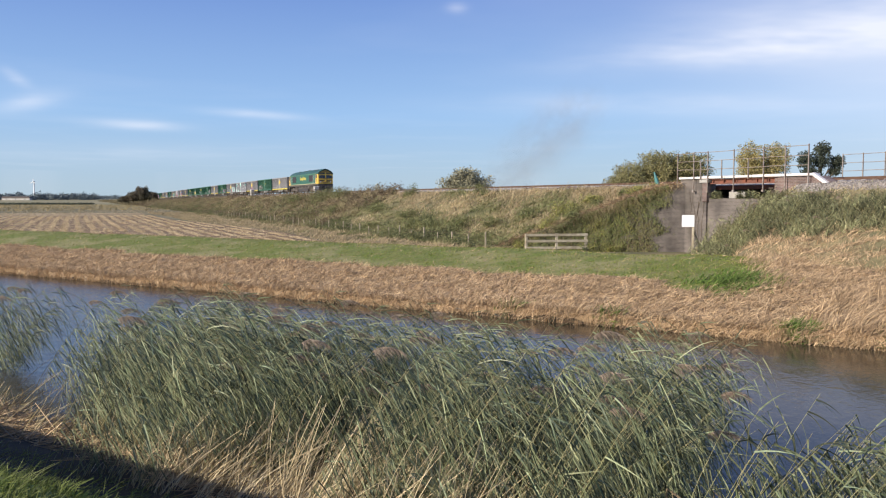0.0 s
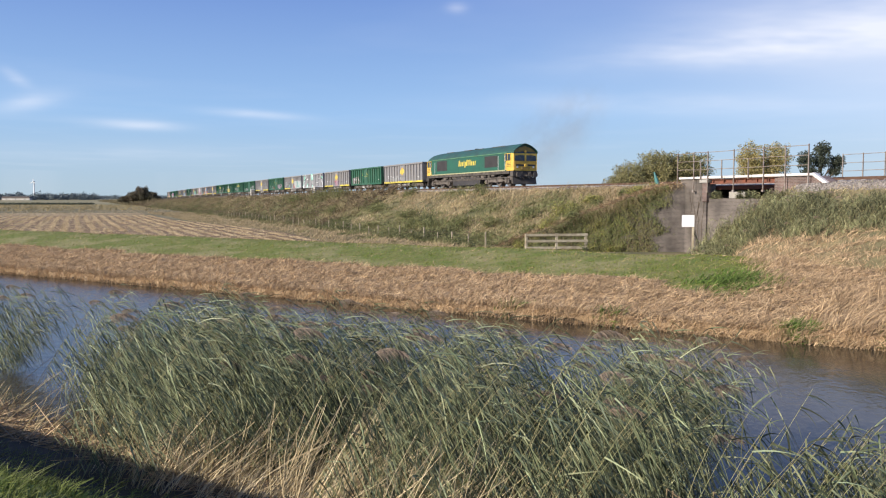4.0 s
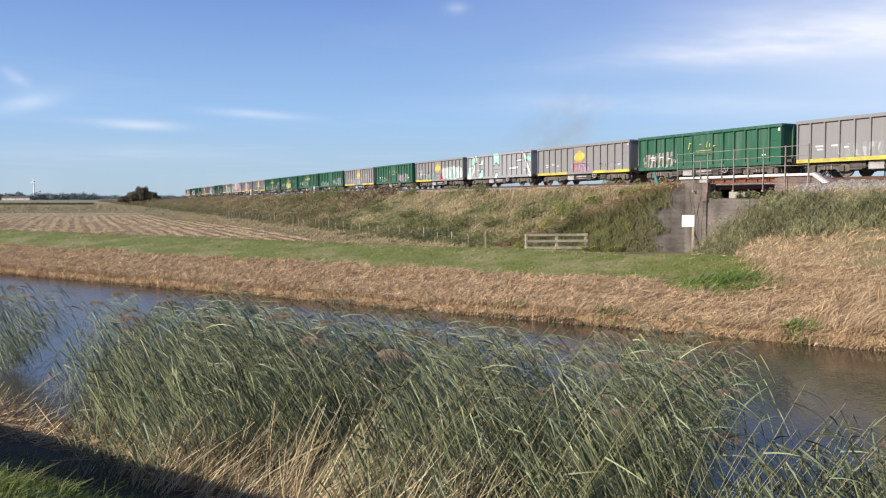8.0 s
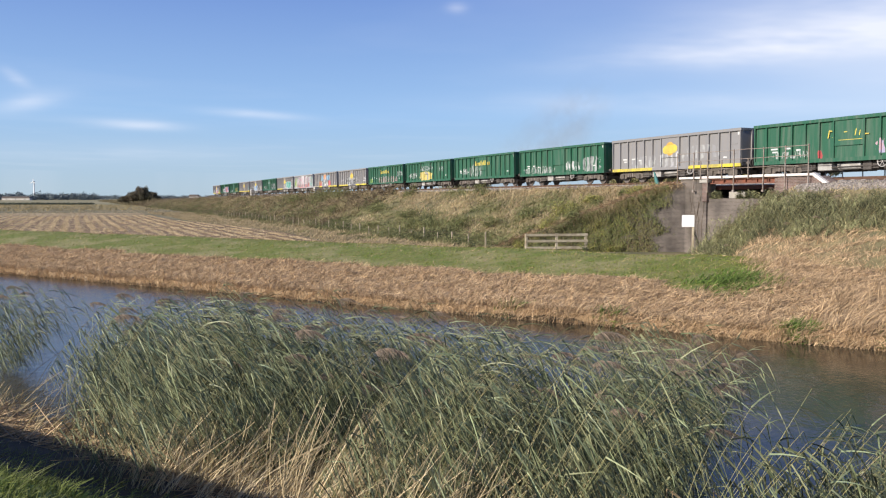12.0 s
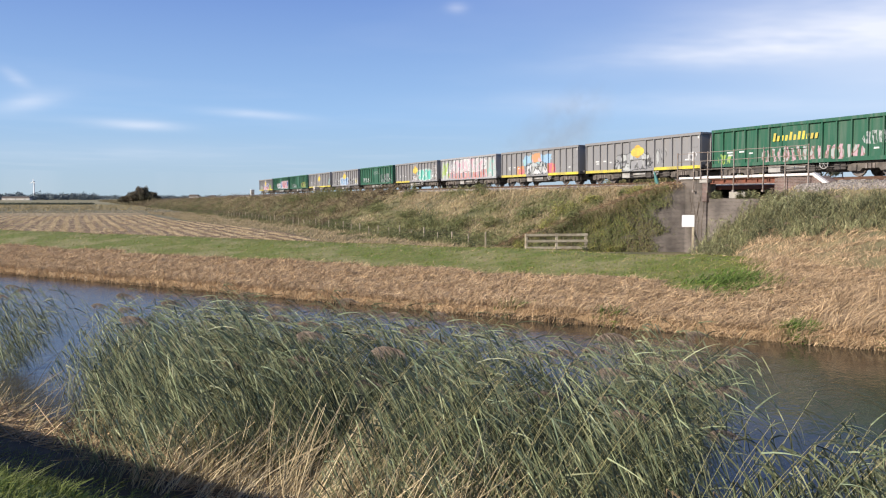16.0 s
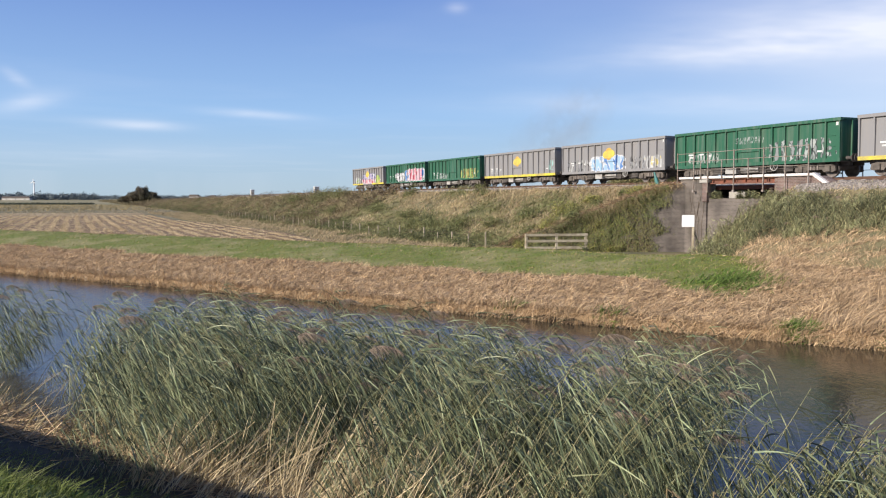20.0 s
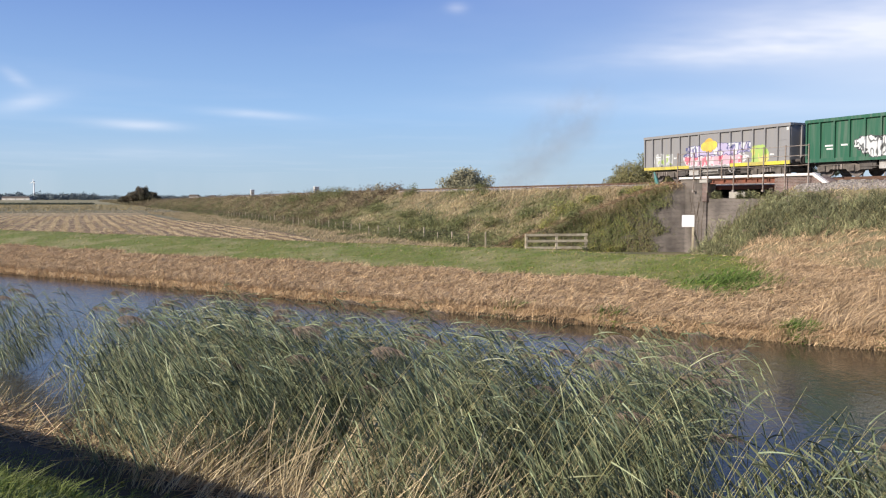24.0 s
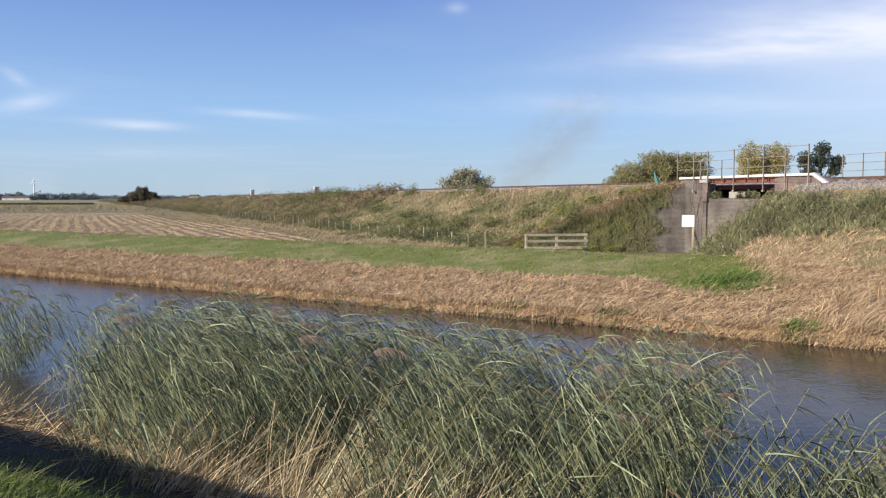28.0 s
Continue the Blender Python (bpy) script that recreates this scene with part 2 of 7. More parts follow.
M["leaf_brown"] = material("leaf_brown", (0.13, 0.10, 0.065), 0.8, second=(0.09, 0.085, 0.045), scale=0.2, island=0.4, bump=0, translucent=0.15)
M["leaf_grey"] = material("leaf_grey_green", (0.38, 0.355, 0.235), 0.8, second=(0.28, 0.26, 0.16), scale=0.5, island=0.4, bump=0, translucent=0.2)
# bluish grey instead of leaf green: distance haze mixed into the colour
M["leaf_far_hazed"] = material("leaf_far_hazed", (0.15, 0.18, 0.19), 0.9, second=(0.11, 0.135, 0.14), scale=0.05, island=0.3, bump=0)
M["white_paint"] = material("white_paint", (0.8, 0.8, 0.78), 0.4, second=(0.76, 0.76, 0.75), scale=1, bump=0)
M["pale_wall"] = material("pale_wall", (0.62, 0.58, 0.52), 0.8, second=(0.5, 0.46, 0.4), scale=0.4)
M["roof_slate"] = material("roof_slate", (0.16, 0.13, 0.12), 0.8, second=(0.12, 0.10, 0.09), scale=0.4)
M["window_dark"] = material("window_dark", (0.03, 0.035, 0.04), 0.15, spec=0.6, bump=0)


def water_material():
    m = bpy.data.materials.new("river_water")
    m.use_nodes = True
    nt = m.node_tree
    N, L = nt.nodes.new, nt.links.new
    b = nt.nodes["Principled BSDF"]
    b.inputs["Base Color"].default_value = (0.05, 0.04, 0.024, 1)
    b.inputs["Specular IOR Level"].default_value = 0.5
    b.inputs["Roughness"].default_value = 0.1
    b.inputs["IOR"].default_value = 1.33
    co = N("ShaderNodeTexCoord")
    hs = []
    for sc, det, k in ((1.6, 3, 0.7), (6.5, 3, 0.35)):
        mp = N("ShaderNodeMapping")
        mp.inputs["Rotation"].default_value = (0, 0, radians(35))
        mp.inputs["Scale"].default_value = (1.6, 0.8, 1)
        L(co.outputs["Object"], mp.inputs["Vector"])
        n = N("ShaderNodeTexNoise")
        n.inputs["Scale"].default_value = sc
        n.inputs["Detail"].default_value = det
        n.inputs["Distortion"].default_value = 0.4
        L(mp.outputs[0], n.inputs["Vector"])
        mu = N("ShaderNodeMath")
        mu.operation = 'MULTIPLY'
        mu.inputs[1].default_value = k
        L(n.outputs["Fac"], mu.inputs[0])
        hs.append(mu.outputs[0])
    ad = N("ShaderNodeMath")
    L(hs[0], ad.inputs[0])
    L(hs[1], ad.inputs[1])
    bp = N("ShaderNodeBump")
    sx = N("ShaderNodeSeparateXYZ")
    L(co.outputs["Object"], sx.inputs[0])
    calm = N("ShaderNodeMapRange")          # sheltered water towards the bridge, ruffled further off
    calm.inputs["From Min"].default_value, calm.inputs["From Max"].default_value = -28.0, 0.0
    calm.inputs["To Min"].default_value, calm.inputs["To Max"].default_value = 0.55, 0.17
    L(sx.outputs[0], calm.inputs["Value"])
    L(calm.outputs[0], bp.inputs["Strength"])
    bp.inputs["Distance"].default_value = 0.06
    L(ad.outputs[0], bp.inputs["Height"])
    L(bp.outputs[0], b.inputs["Normal"])
    return m


def brick_material(name, c1, c2, mortar):
    m = bpy.data.materials.new(name)
    m.use_nodes = True
    nt = m.node_tree
    N, L = nt.nodes.new, nt.links.new
    b = nt.nodes["Principled BSDF"]
    b.inputs["Roughness"].default_value = 0.9
    co = N("ShaderNodeTexCoord")
    sep = N("ShaderNodeSeparateXYZ")
    L(co.outputs["Object"], sep.inputs[0])
    ad = N("ShaderNodeMath")
    L(sep.outputs[0], ad.inputs[0])
    L(sep.outputs[1], ad.inputs[1])
    cb = N("ShaderNodeCombineXYZ")
    L(ad.outputs[0], cb.inputs[0])
    L(sep.outputs[2], cb.inputs[1])
    br = N("ShaderNodeTexBrick")
    br.inputs["Scale"].default_value = 1.0
    br.inputs["Brick Width"].default_value = 0.225
    br.inputs["Row Height"].default_value = 0.078
    br.inputs["Mortar Size"].default_value = 0.012
    br.inputs["Color1"].default_value = (*c1, 1)
    br.inputs["Color2"].default_value = (*c2, 1)
    br.inputs["Mortar"].default_value = (*mortar, 1)
    L(cb.outputs[0], br.inputs["Vector"])
    n = N("ShaderNodeTexNoise")
    n.inputs["Scale"].default_value = 0.9
    n.inputs["Detail"].default_value = 6
    L(co.outputs["Object"], n.inputs["Vector"])
    mr = N("ShaderNodeMapRange")
    mr.inputs["From Min"].default_value, mr.inputs["From Max"].default_value = 0.3, 0.7
    mr.inputs["To Min"].default_value, mr.inputs["To Max"].default_value = 0.55, 1.35
    L(n.outputs["Fac"], mr.inputs["Value"])
    hsv = N("ShaderNodeHueSaturation")
    L(br.outputs["Color"], hsv.inputs["Color"])
    L(mr.outputs[0], hsv.inputs["Value"])
    # lime bloom and soot running down the face
    mp = N("ShaderNodeMapping")
    mp.inputs["Scale"].default_value = (2.2, 2.2, 0.35)
    L(co.outputs["Object"], mp.inputs[0])
    run = N("ShaderNodeTexNoise")
    run.inputs["Scale"].default_value = 1.0
    run.inputs["Detail"].default_value = 7
    L(mp.outputs[0], run.inputs["Vector"])
    for lo, hi, tone, amount in ((0.52, 0.72, (0.25, 0.22, 0.18), 0.14), (0.46, 0.28, (0.045, 0.042, 0.035), 0.4)):
        rng_ = N("ShaderNodeMapRange")
        rng_.inputs["From Min"].default_value, rng_.inputs["From Max"].default_value = lo, hi
        rng_.inputs["To Max"].default_value = amount
        L(run.outputs["Fac"], rng_.inputs["Value"])
        mx = N("ShaderNodeMix")
        mx.data_type = 'RGBA'
        L(rng_.outputs[0], mx.inputs["Factor"])
        L(hsv.outputs[0] if tone[0] > 0.1 else wet, mx.inputs[6])
        mx.inputs[7].default_value = (*tone, 1)
        wet = mx.outputs[2]
    L(wet, b.inputs["Base Color"])
    bp = N("ShaderNodeBump")
    bp.inputs["Distance"].default_value = 0.012
    bp.inputs["Strength"].default_value = 0.8
    bp.invert = True
    L(br.outputs["Fac"], bp.inputs["Height"])
    L(bp.outputs[0], b.inputs["Normal"])
    return m


M["water"] = water_material()
M["brick"] = brick_material("grey_brick", (0.135, 0.11, 0.093), (0.082, 0.067, 0.058), (0.185, 0.162, 0.14))
M["brick_red"] = brick_material("red_brown_brick", (0.19, 0.115, 0.095), (0.12, 0.078, 0.068), (0.26, 0.215, 0.19))


# ---- mesh helpers ----
def mesh(name, verts, quads=None, tris=None, mats=(), index=None, smooth=False):
    """A mesh from arrays."""
    me = bpy.data.meshes.new(name)
    verts = np.asarray(verts, np.float32)
    parts_ = [np.asarray(f, np.int32) for f in (quads, tris) if f is not None and len(f)]
    loops = np.concatenate([p.ravel() for p in parts_])
    counts = np.concatenate([np.full(len(p), p.shape[1], np.int32) for p in parts_])
    me.vertices.add(len(verts))
    me.vertices.foreach_set("co", verts.ravel())
    me.loops.add(len(loops))
    me.loops.foreach_set("vertex_index", loops)
    me.polygons.add(len(counts))
    me.polygons.foreach_set("loop_start", np.concatenate([[0], np.cumsum(counts)[:-1]]).astype(np.int32))
    me.polygons.foreach_set("loop_total", counts)
    for m in (mats if isinstance(mats, (list, tuple)) else [mats]):
        me.materials.append(m)
    if index is not None:
        me.polygons.foreach_set("material_index", np.asarray(index, np.int32))
    if smooth:
        me.polygons.foreach_set("use_smooth", np.ones(len(counts), bool))
    me.update()
    me.validate()
    return me


def part(name, bm, mat, parent, label=""):
    """Links a bmesh (or a mesh) as one object under a thing or a part."""
    if isinstance(bm, bmesh.types.BMesh):
        me = bpy.data.meshes.new(name)
        bmesh.ops.recalc_face_normals(bm, faces=bm.faces)
        bm.to_mesh(me)
        bm.free()
        me.materials.append(mat)
    else:
        me = bm
    ob = new(name, me)
    if parent is not None:
        ob.parent = parent
    if label:
        ob["label"] = label
    return ob


def thing(name, label, category, group="", kind="", at=None):
    ob = new(name)
    ob.empty_display_size = 0.2
    if at is not None:
        ob.matrix_world = at
    return tagged(ob, label, category, group, kind)


def box(bm, x0, x1, y0, y1, z0, z1, bevel=0.0):
    vs = [bm.verts.new((x, y, z)) for x in (x0, x1) for y in (y0, y1) for z in (z0, z1)]
    fs = [bm.faces.new([vs[i] for i in f]) for f in ((0, 1, 3, 2), (4, 6, 7, 5), (0, 4, 5, 1), (2, 3, 7, 6), (0, 2, 6, 4), (1, 5, 7, 3))]
    if bevel:
        es = list({e for f in fs for e in f.edges})
        bmesh.ops.bevel(bm, geom=es, offset=bevel, segments=1, affect='EDGES')


def boxed(*a, bevel=0.0):
    bm = bmesh.new()
    box(bm, *a, bevel=bevel)
    return bm


def rod(bm, p0, p1, r0, r1=None, seg=8):
    r1 = r0 if r1 is None else r1
    p0, p1 = Vector(p0), Vector(p1)
    d = (p1 - p0).normalized()
    a = d.orthogonal().normalized()
    b = d.cross(a)
    rings = []
    for p, r in ((p0, r0), (p1, r1)):
        rings.append([bm.verts.new(p + (a * math.cos(t) + b * math.sin(t)) * r) for t in [2 * math.pi * i / seg for i in range(seg)]])
    for i in range(seg):
        bm.faces.new((rings[0][i], rings[0][(i + 1) % seg], rings[1][(i + 1) % seg], rings[1][i]))
    bm.faces.new(rings[0][::-1])
    bm.faces.new(rings[1])


def prism(bm, outline, y0, y1):
    """A solid from an outline in x and z, from y0 to y1."""
    a = [bm.verts.new((x, y0, z)) for x, z in outline]
    b = [bm.verts.new((x, y1, z)) for x, z in outline]
    n = len(outline)
    bm.faces.new(a)
    bm.faces.new(b[::-1])
    for i in range(n):
        bm.faces.new((a[i], b[i], b[(i + 1) % n], a[(i + 1) % n]))


def ribbons(base, way, length, width, sag, segs=3, side=None, taper=0.8, r=None):
    """Blades: arrays of roots, unit directions, lengths, widths and the sag of the tips. Returns vertices and quads."""
    r = r or rng
    n = len(base)
    if side is None:
        a = r.uniform(0, 2 * np.pi, n)
        h = np.stack([np.cos(a), np.sin(a), np.zeros(n)], 1)
        side = np.cross(way, h)
        side /= np.linalg.norm(side, axis=1, keepdims=True) + 1e-6
    t = np.linspace(0, 1, segs + 1)
    length = np.asarray(length)[:, None, None]
    mid = base[:, None] + way[:, None] * length * t[None, :, None] + sag[:, None] * length * (t ** 2)[None, :, None]
    w = (np.asarray(width)[:, None] * np.maximum(1 - t ** 1.6 * taper, 0.08) * 0.5)[:, :, None]
    v = np.stack([mid - side[:, None] * w, mid + side[:, None] * w], 2).reshape(-1, 3)
    i0 = (np.arange(n) * (segs + 1) * 2)[:, None] + (np.arange(segs) * 2)[None]
    q = np.stack([i0, i0 + 1, i0 + 3, i0 + 2], -1).reshape(-1, 4)
    return v, q


def unit(a):
    return a / (np.linalg.norm(a, axis=1, keepdims=True) + 1e-9)


def stuff(name, vq, mat, label, category, parent=None):
    ob = new(name, mesh(name, vq[0], vq[1], None, mat))
    if parent is not None:
        ob.parent = parent
        ob["kind"] = "stuff"
        return ob
    return tagged(ob, label, category, "", "stuff")


def bumps(x, y, scale, seed=0):
    """Smooth noise over arrays, about -1 to 1."""
    r = np.random.default_rng(seed)
    out = np.zeros_like(x, dtype=float)
    for k in range(7):
        a, f, p = r.uniform(0, 2 * np.pi), r.uniform(0.5, 1.9) / scale, r.uniform(0, 2 * np.pi)
        out += np.sin((x * np.cos(a) + y * np.sin(a)) * f * 2 * np.pi + p)
    return out / 3.5


# ---- ground: one sheet along the river, out to the horizon ----
PROFILE_M = [-4000, -22, -16, 2.3, 2.75, 3.4, 4.4, 6.0, 8.2, 9.5, 22.5, 24.5, 24.95, 25.2, 30.5, 35.0, 36.8, 38.5, 43.0, 4000]
PROFILE_Z = [0.8, 0.8, 2.55, 2.62, 2.5, 1.8, 0.95, 0.6, 0.15, -0.7, -0.8, -0.6, -0.25, 0.34, 1.0, 1.5, 1.6, 1.42, 0.8, 0.8]


def ground_z(q, m):
    q, m = np.asarray(q, float), np.asarray(m, float)
    edge = np.clip(1 - np.abs(m - 25.2) / 3, 0, 1)
    z = np.interp(m + edge * (0.05 * bumps(q, m * 0.2, 5, 31) + 0.03 * bumps(q, m * 0.2, 1.7, 32)), PROFILE_M, PROFILE_Z)
    near = np.clip(1 - np.abs(m - 20) / 60, 0, 1)
    litter = np.clip(np.minimum(m - 25.4, np.where(q > -6.5, 40.0, 31.0) - m), 0, 1)
    return z + litter * (0.04 * bumps(q, m, 0.9, 41) + 0.07 * bumps(q, m, 2.6, 42)) + near * (0.06 * bumps(q, m, 7, 3) + 0.025 * bumps(q, m, 1.6, 4))


def axis(lo, hi, step, far, grow=1.35):
    a = list(np.arange(lo, hi + 1e-6, step))
    d = step
    while a[-1] < far:
        d *= grow
        a.append(a[-1] + d)
    d = step
    while a[0] > -far:
        d *= grow
        a.insert(0, a[0] - d)
    return np.array(a)


def build_ground():
    qs = axis(-85, 30, 0.5, 4200)
    ms = np.sort(np.concatenate([axis(-4, 46, 0.35, 4200), [24.95, 25.07, 25.2]]))
    Q, Mm = np.meshgrid(qs, ms, indexing="ij")
    Z = ground_z(Q, Mm)
    x, y, _ = on_river(Q, Mm, 0)
    v = np.stack([x, y, Z], -1).reshape(-1, 3)
    nq, nm = len(qs), len(ms)
    i = (np.arange(nq - 1)[:, None] * nm + np.arange(nm - 1)[None])
    quads = np.stack([i, i + nm, i + nm + 1, i + 1], -1).reshape(-1, 4)
    qc = ((qs[:-1] + qs[1:]) / 2)[:, None] + 0 * ms[None, :-1]
    mc = ((ms[:-1] + ms[1:]) / 2)[None] + 0 * qs[:-1, None]
    edge = 0.5 * bumps(qc, mc, 5, 9)
    idx = np.full(qc.shape, 4)                                   # far land
    idx[(mc > -60) & (mc < 200) & (np.abs(qc) < 300)] = 3        # rough grass
    idx[(mc > 25.1) & (mc < 30.6 + edge)] = 1                      # reed litter
    idx[(mc >= 30.6 + edge) & (mc < 40) & (qc < -6.5 + edge)] = 2   # mown turf
    idx[(mc >= 30.6 + edge) & (mc < 46) & (qc >= -6.5 + edge) & (qc < 60)] = 1
    # river bed; at the far edge the dark colour paints shade under the straw
    idx[(mc > 9) & (mc <= 25.1)] = 0
    # near bank face: near-black soil paints in the shadow below the crest
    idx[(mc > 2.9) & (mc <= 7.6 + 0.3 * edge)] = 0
    idx[(mc > 7.6 + 0.3 * edge) & (mc <= 9)] = 1
    idx[(mc > -20) & (mc <= 2.9)] = 2
    me = mesh("ground", v, quads, None, [M["shaded_soil"], M["litter"], M["turf"], M["rough_grass"], M["land"]], idx.ravel(), True)
    tagged(new("ground", me), "fen land with river banks of turf and dry reed litter", "ground", "", "structure")


build_ground()


def build_water():
    bm = bmesh.new()
    a = [bm.verts.new((x, y, 0)) for x, y in ((-700, -12), (200, -12), (200, 12), (-700, 12))]
    bm.faces.new(a)
    ob = part("water", bm, M["water"], None)
    x, y, z = on_river(0, 16.4, 0.0)
    ob.matrix_world = pose(x, y, z, 0, 0, RIVER_DEG)
    tagged(ob, "wind-rippled river reflecting blue sky between reeds", "river", "", "structure")
    return ob


water = build_water()

# ---- railway embankment ----
TOE_N, SHOULDER_N = 25.8, 33.6
GAP_S0, GAP_S1 = -37.8, -32.6           # the bridge opening, along the track


def wing_s(n):
    # the splayed wing wall that holds the embankment's end
    return -39.85 - 0.8 * np.maximum(0.0, 34.6 - n)


def bank_z(s, n):
    prof = np.interp(n, [TOE_N - 3, TOE_N, SHOULDER_N, 34.6, 46.5, 54.5], [LAND_Z - 0.3, LAND_Z, 4.65, 4.85, 4.85, LAND_Z - 0.3])
    fall = np.maximum(0.1, (4.05 + grade(s) - 0.2 * np.clip((-s - 100) / 60, 0, 1)) / 4.05)
    prof = np.where(prof > LAND_Z, LAND_Z + (prof - LAND_Z) * fall, prof)
    slope = np.clip(np.minimum(n - TOE_N, 34 - n) / 3, 0, 1)
    front = n < 35.2
    cut = np.where(s < -36.6, np.where(s < wing_s(n), 99.0, LAND_Z - 0.4), LAND_Z - 0.4 + (s + 36.4 - np.maximum(0.0, 34.2 - n)) * 0.8)
    prof = np.where(front, np.minimum(prof, np.maximum(cut, LAND_Z - 0.4)), prof)
    prof = np.where((s > GAP_S0 - 0.2) & (s < GAP_S1 + 0.2) & (n > 34.4), LAND_Z - 0.4, prof)
    return prof + slope * (0.25 * bumps(s, n * 1.5, 11, 21) + 0.2 * bumps(s, n * 1.5, 3, 22))


def build_embankment():
    for name, s0, s1 in (("railway_embankment", -1500.0, GAP_S0 - 0.3), ("railway_embankment", -36.8, 420.0)):
        ss = [s0]
        if s0 < -200:
            while ss[-1] < -150:
                ss.append(ss[-1] + max(1.0, (-150 - ss[-1]) * 0.06))
        while ss[-1] < s1 - 1.0:
            ss.append(ss[-1] + 0.8)
        ss.append(s1)
        if s0 > -200:
            ss = sorted(ss + [GAP_S1 + 0.18, GAP_S1 + 0.22])
        if s0 < -200:
            ss = sorted(ss + [-39.87, -39.83])
        ss = np.array(ss)
        ns = np.concatenate([np.linspace(TOE_N - 3, 35.0, 26), [35.25, 37, 40, 43, 46.5, 50, 54.5]])
        S, Nn = np.meshgrid(ss, ns, indexing="ij")
        if s0 < -200:
            S = S - 0.8 * np.maximum(0.0, 34.6 - Nn) * np.clip((S + 62) / 20, 0, 1)
        x, y, _ = on_track(S, Nn, 0)
        v = np.stack([x, y, bank_z(S, Nn)], -1).reshape(-1, 3)
        k = len(ns)
        i = (np.arange(len(ss) - 1)[:, None] * k + np.arange(k - 1)[None])
        quads = np.stack([i, i + k, i + k + 1, i + 1], -1).reshape(-1, 4)
        tagged(new(name, mesh(name, v, quads, None, M["rough_grass"], None, True)),
               "long grassy earth embankment carrying the railway", "embankment", "", "structure")


build_embankment()


def build_track():
    for c in (TRACK_N, TRACK_N + 3.6):
        at = track_pose(0, c, 0)
        bed = thing("railway_track", "ballasted railway track with rusty steel rails", "railway track", "railway tracks", "structure", at=at)
        bm = bmesh.new()
        segs = [-1500, -1100, -800, -600, -480, -400, -340, -280, -240, -200, -170, -140, -115, -95, -80, -60, -42, -39.5, -39, -31, -30.5, 0, 60, 120, 250, 420]
        for a, b in zip(segs[:-1], segs[1:]):
            vs = []
            for s in (a, b):
                if -39 <= s <= -31:
                    prof = ((-1.95, 4.9), (-1.9, 4.98))
                elif s >= -30.5 and c == TRACK_N:
                    prof = ((-4.8, 4.3), (-4.1, 4.88))       # stone spilt over the shoulder beyond the bridge
                else:
                    prof = ((-3.2, 4.5), (-3.1, 4.62))
                vs += [bm.verts.new((s, n, z + float(grade(s)))) for n, z in prof + ((-1.6, 5.14), (1.5, 5.14), (2.3, 4.96))]
            for i in range(4):
                bm.faces.new((vs[i], vs[i + 1], vs[i + 6], vs[i + 5]))
        part("ballast", bm, M["ballast"], bed)
        for n in (-0.7525, 0.7525):
            bm = bmesh.new()
            loops = [[bm.verts.new((s, n + dn, z + float(grade(s)))) for dn, z in ((-0.035, 5.17), (0.035, 5.17), (0.035, RAIL_Z), (-0.035, RAIL_Z))] for s in segs]
            for a, b in zip(loops[:-1], loops[1:]):
                for i in range(4):
                    bm.faces.new((a[i], a[(i + 1) % 4], b[(i + 1) % 4], b[i]))
            part("rail", bm, M["rail"], bed)
        bm = bmesh.new()
        for i in range(260):
            s = -140 + i * 0.65
            g = float(grade(s))
            box(bm, s - 0.13, s + 0.13, -1.25, 1.25, 5.06 + g, 5.17 + g)
        sl = part("sleepers", bm, M["concrete"], bed)
        sl["kind"] = "stuff"


build_track()


def build_ballast_stones():
    """Loose stones lying on the spilt ballast beyond the bridge."""
    r = np.random.default_rng(140)
    n = 9000
    s, f = -30.4 + 40 * r.random(n) ** 1.3, r.uniform(-0.25, 1.6, n)
    nn = TRACK_N + np.interp(f, [-0.25, 0, 1, 1.6], [-5.0, -4.8, -4.1, -2.6])
    z = np.interp(f, [-0.25, 0, 1, 1.6], [4.28, 4.3, 4.88, 5.05])
    x, y, _ = on_track(s, nn, 0)
    c = np.stack([x, y, z + 0.01], 1)
    corner = np.array([(i, j, k) for i in (-1, 1) for j in (-1, 1) for k in (-1, 1)], float)
    v = c[:, None] + corner[None] * (r.uniform(0.018, 0.05, n)[:, None, None] * r.uniform(0.45, 1.15, (n, 8, 3)))
    face = np.array([(0, 1, 3, 2), (4, 6, 7, 5), (0, 4, 5, 1), (2, 3, 7, 6), (0, 2, 6, 4), (1, 5, 7, 3)])
    quads = (np.arange(n)[:, None, None] * 8 + face[None]).reshape(-1, 4)
    stuff("ballast_stones", (v.reshape(-1, 3), quads), M["ballast_stone"], "loose grey ballast stones on the shoulder", "stones")


build_ballast_stones()

# ---- bridge over the farm track ----
FACE_N, BACK_N = 34.6, 44.2
COPE_Z = 5.5


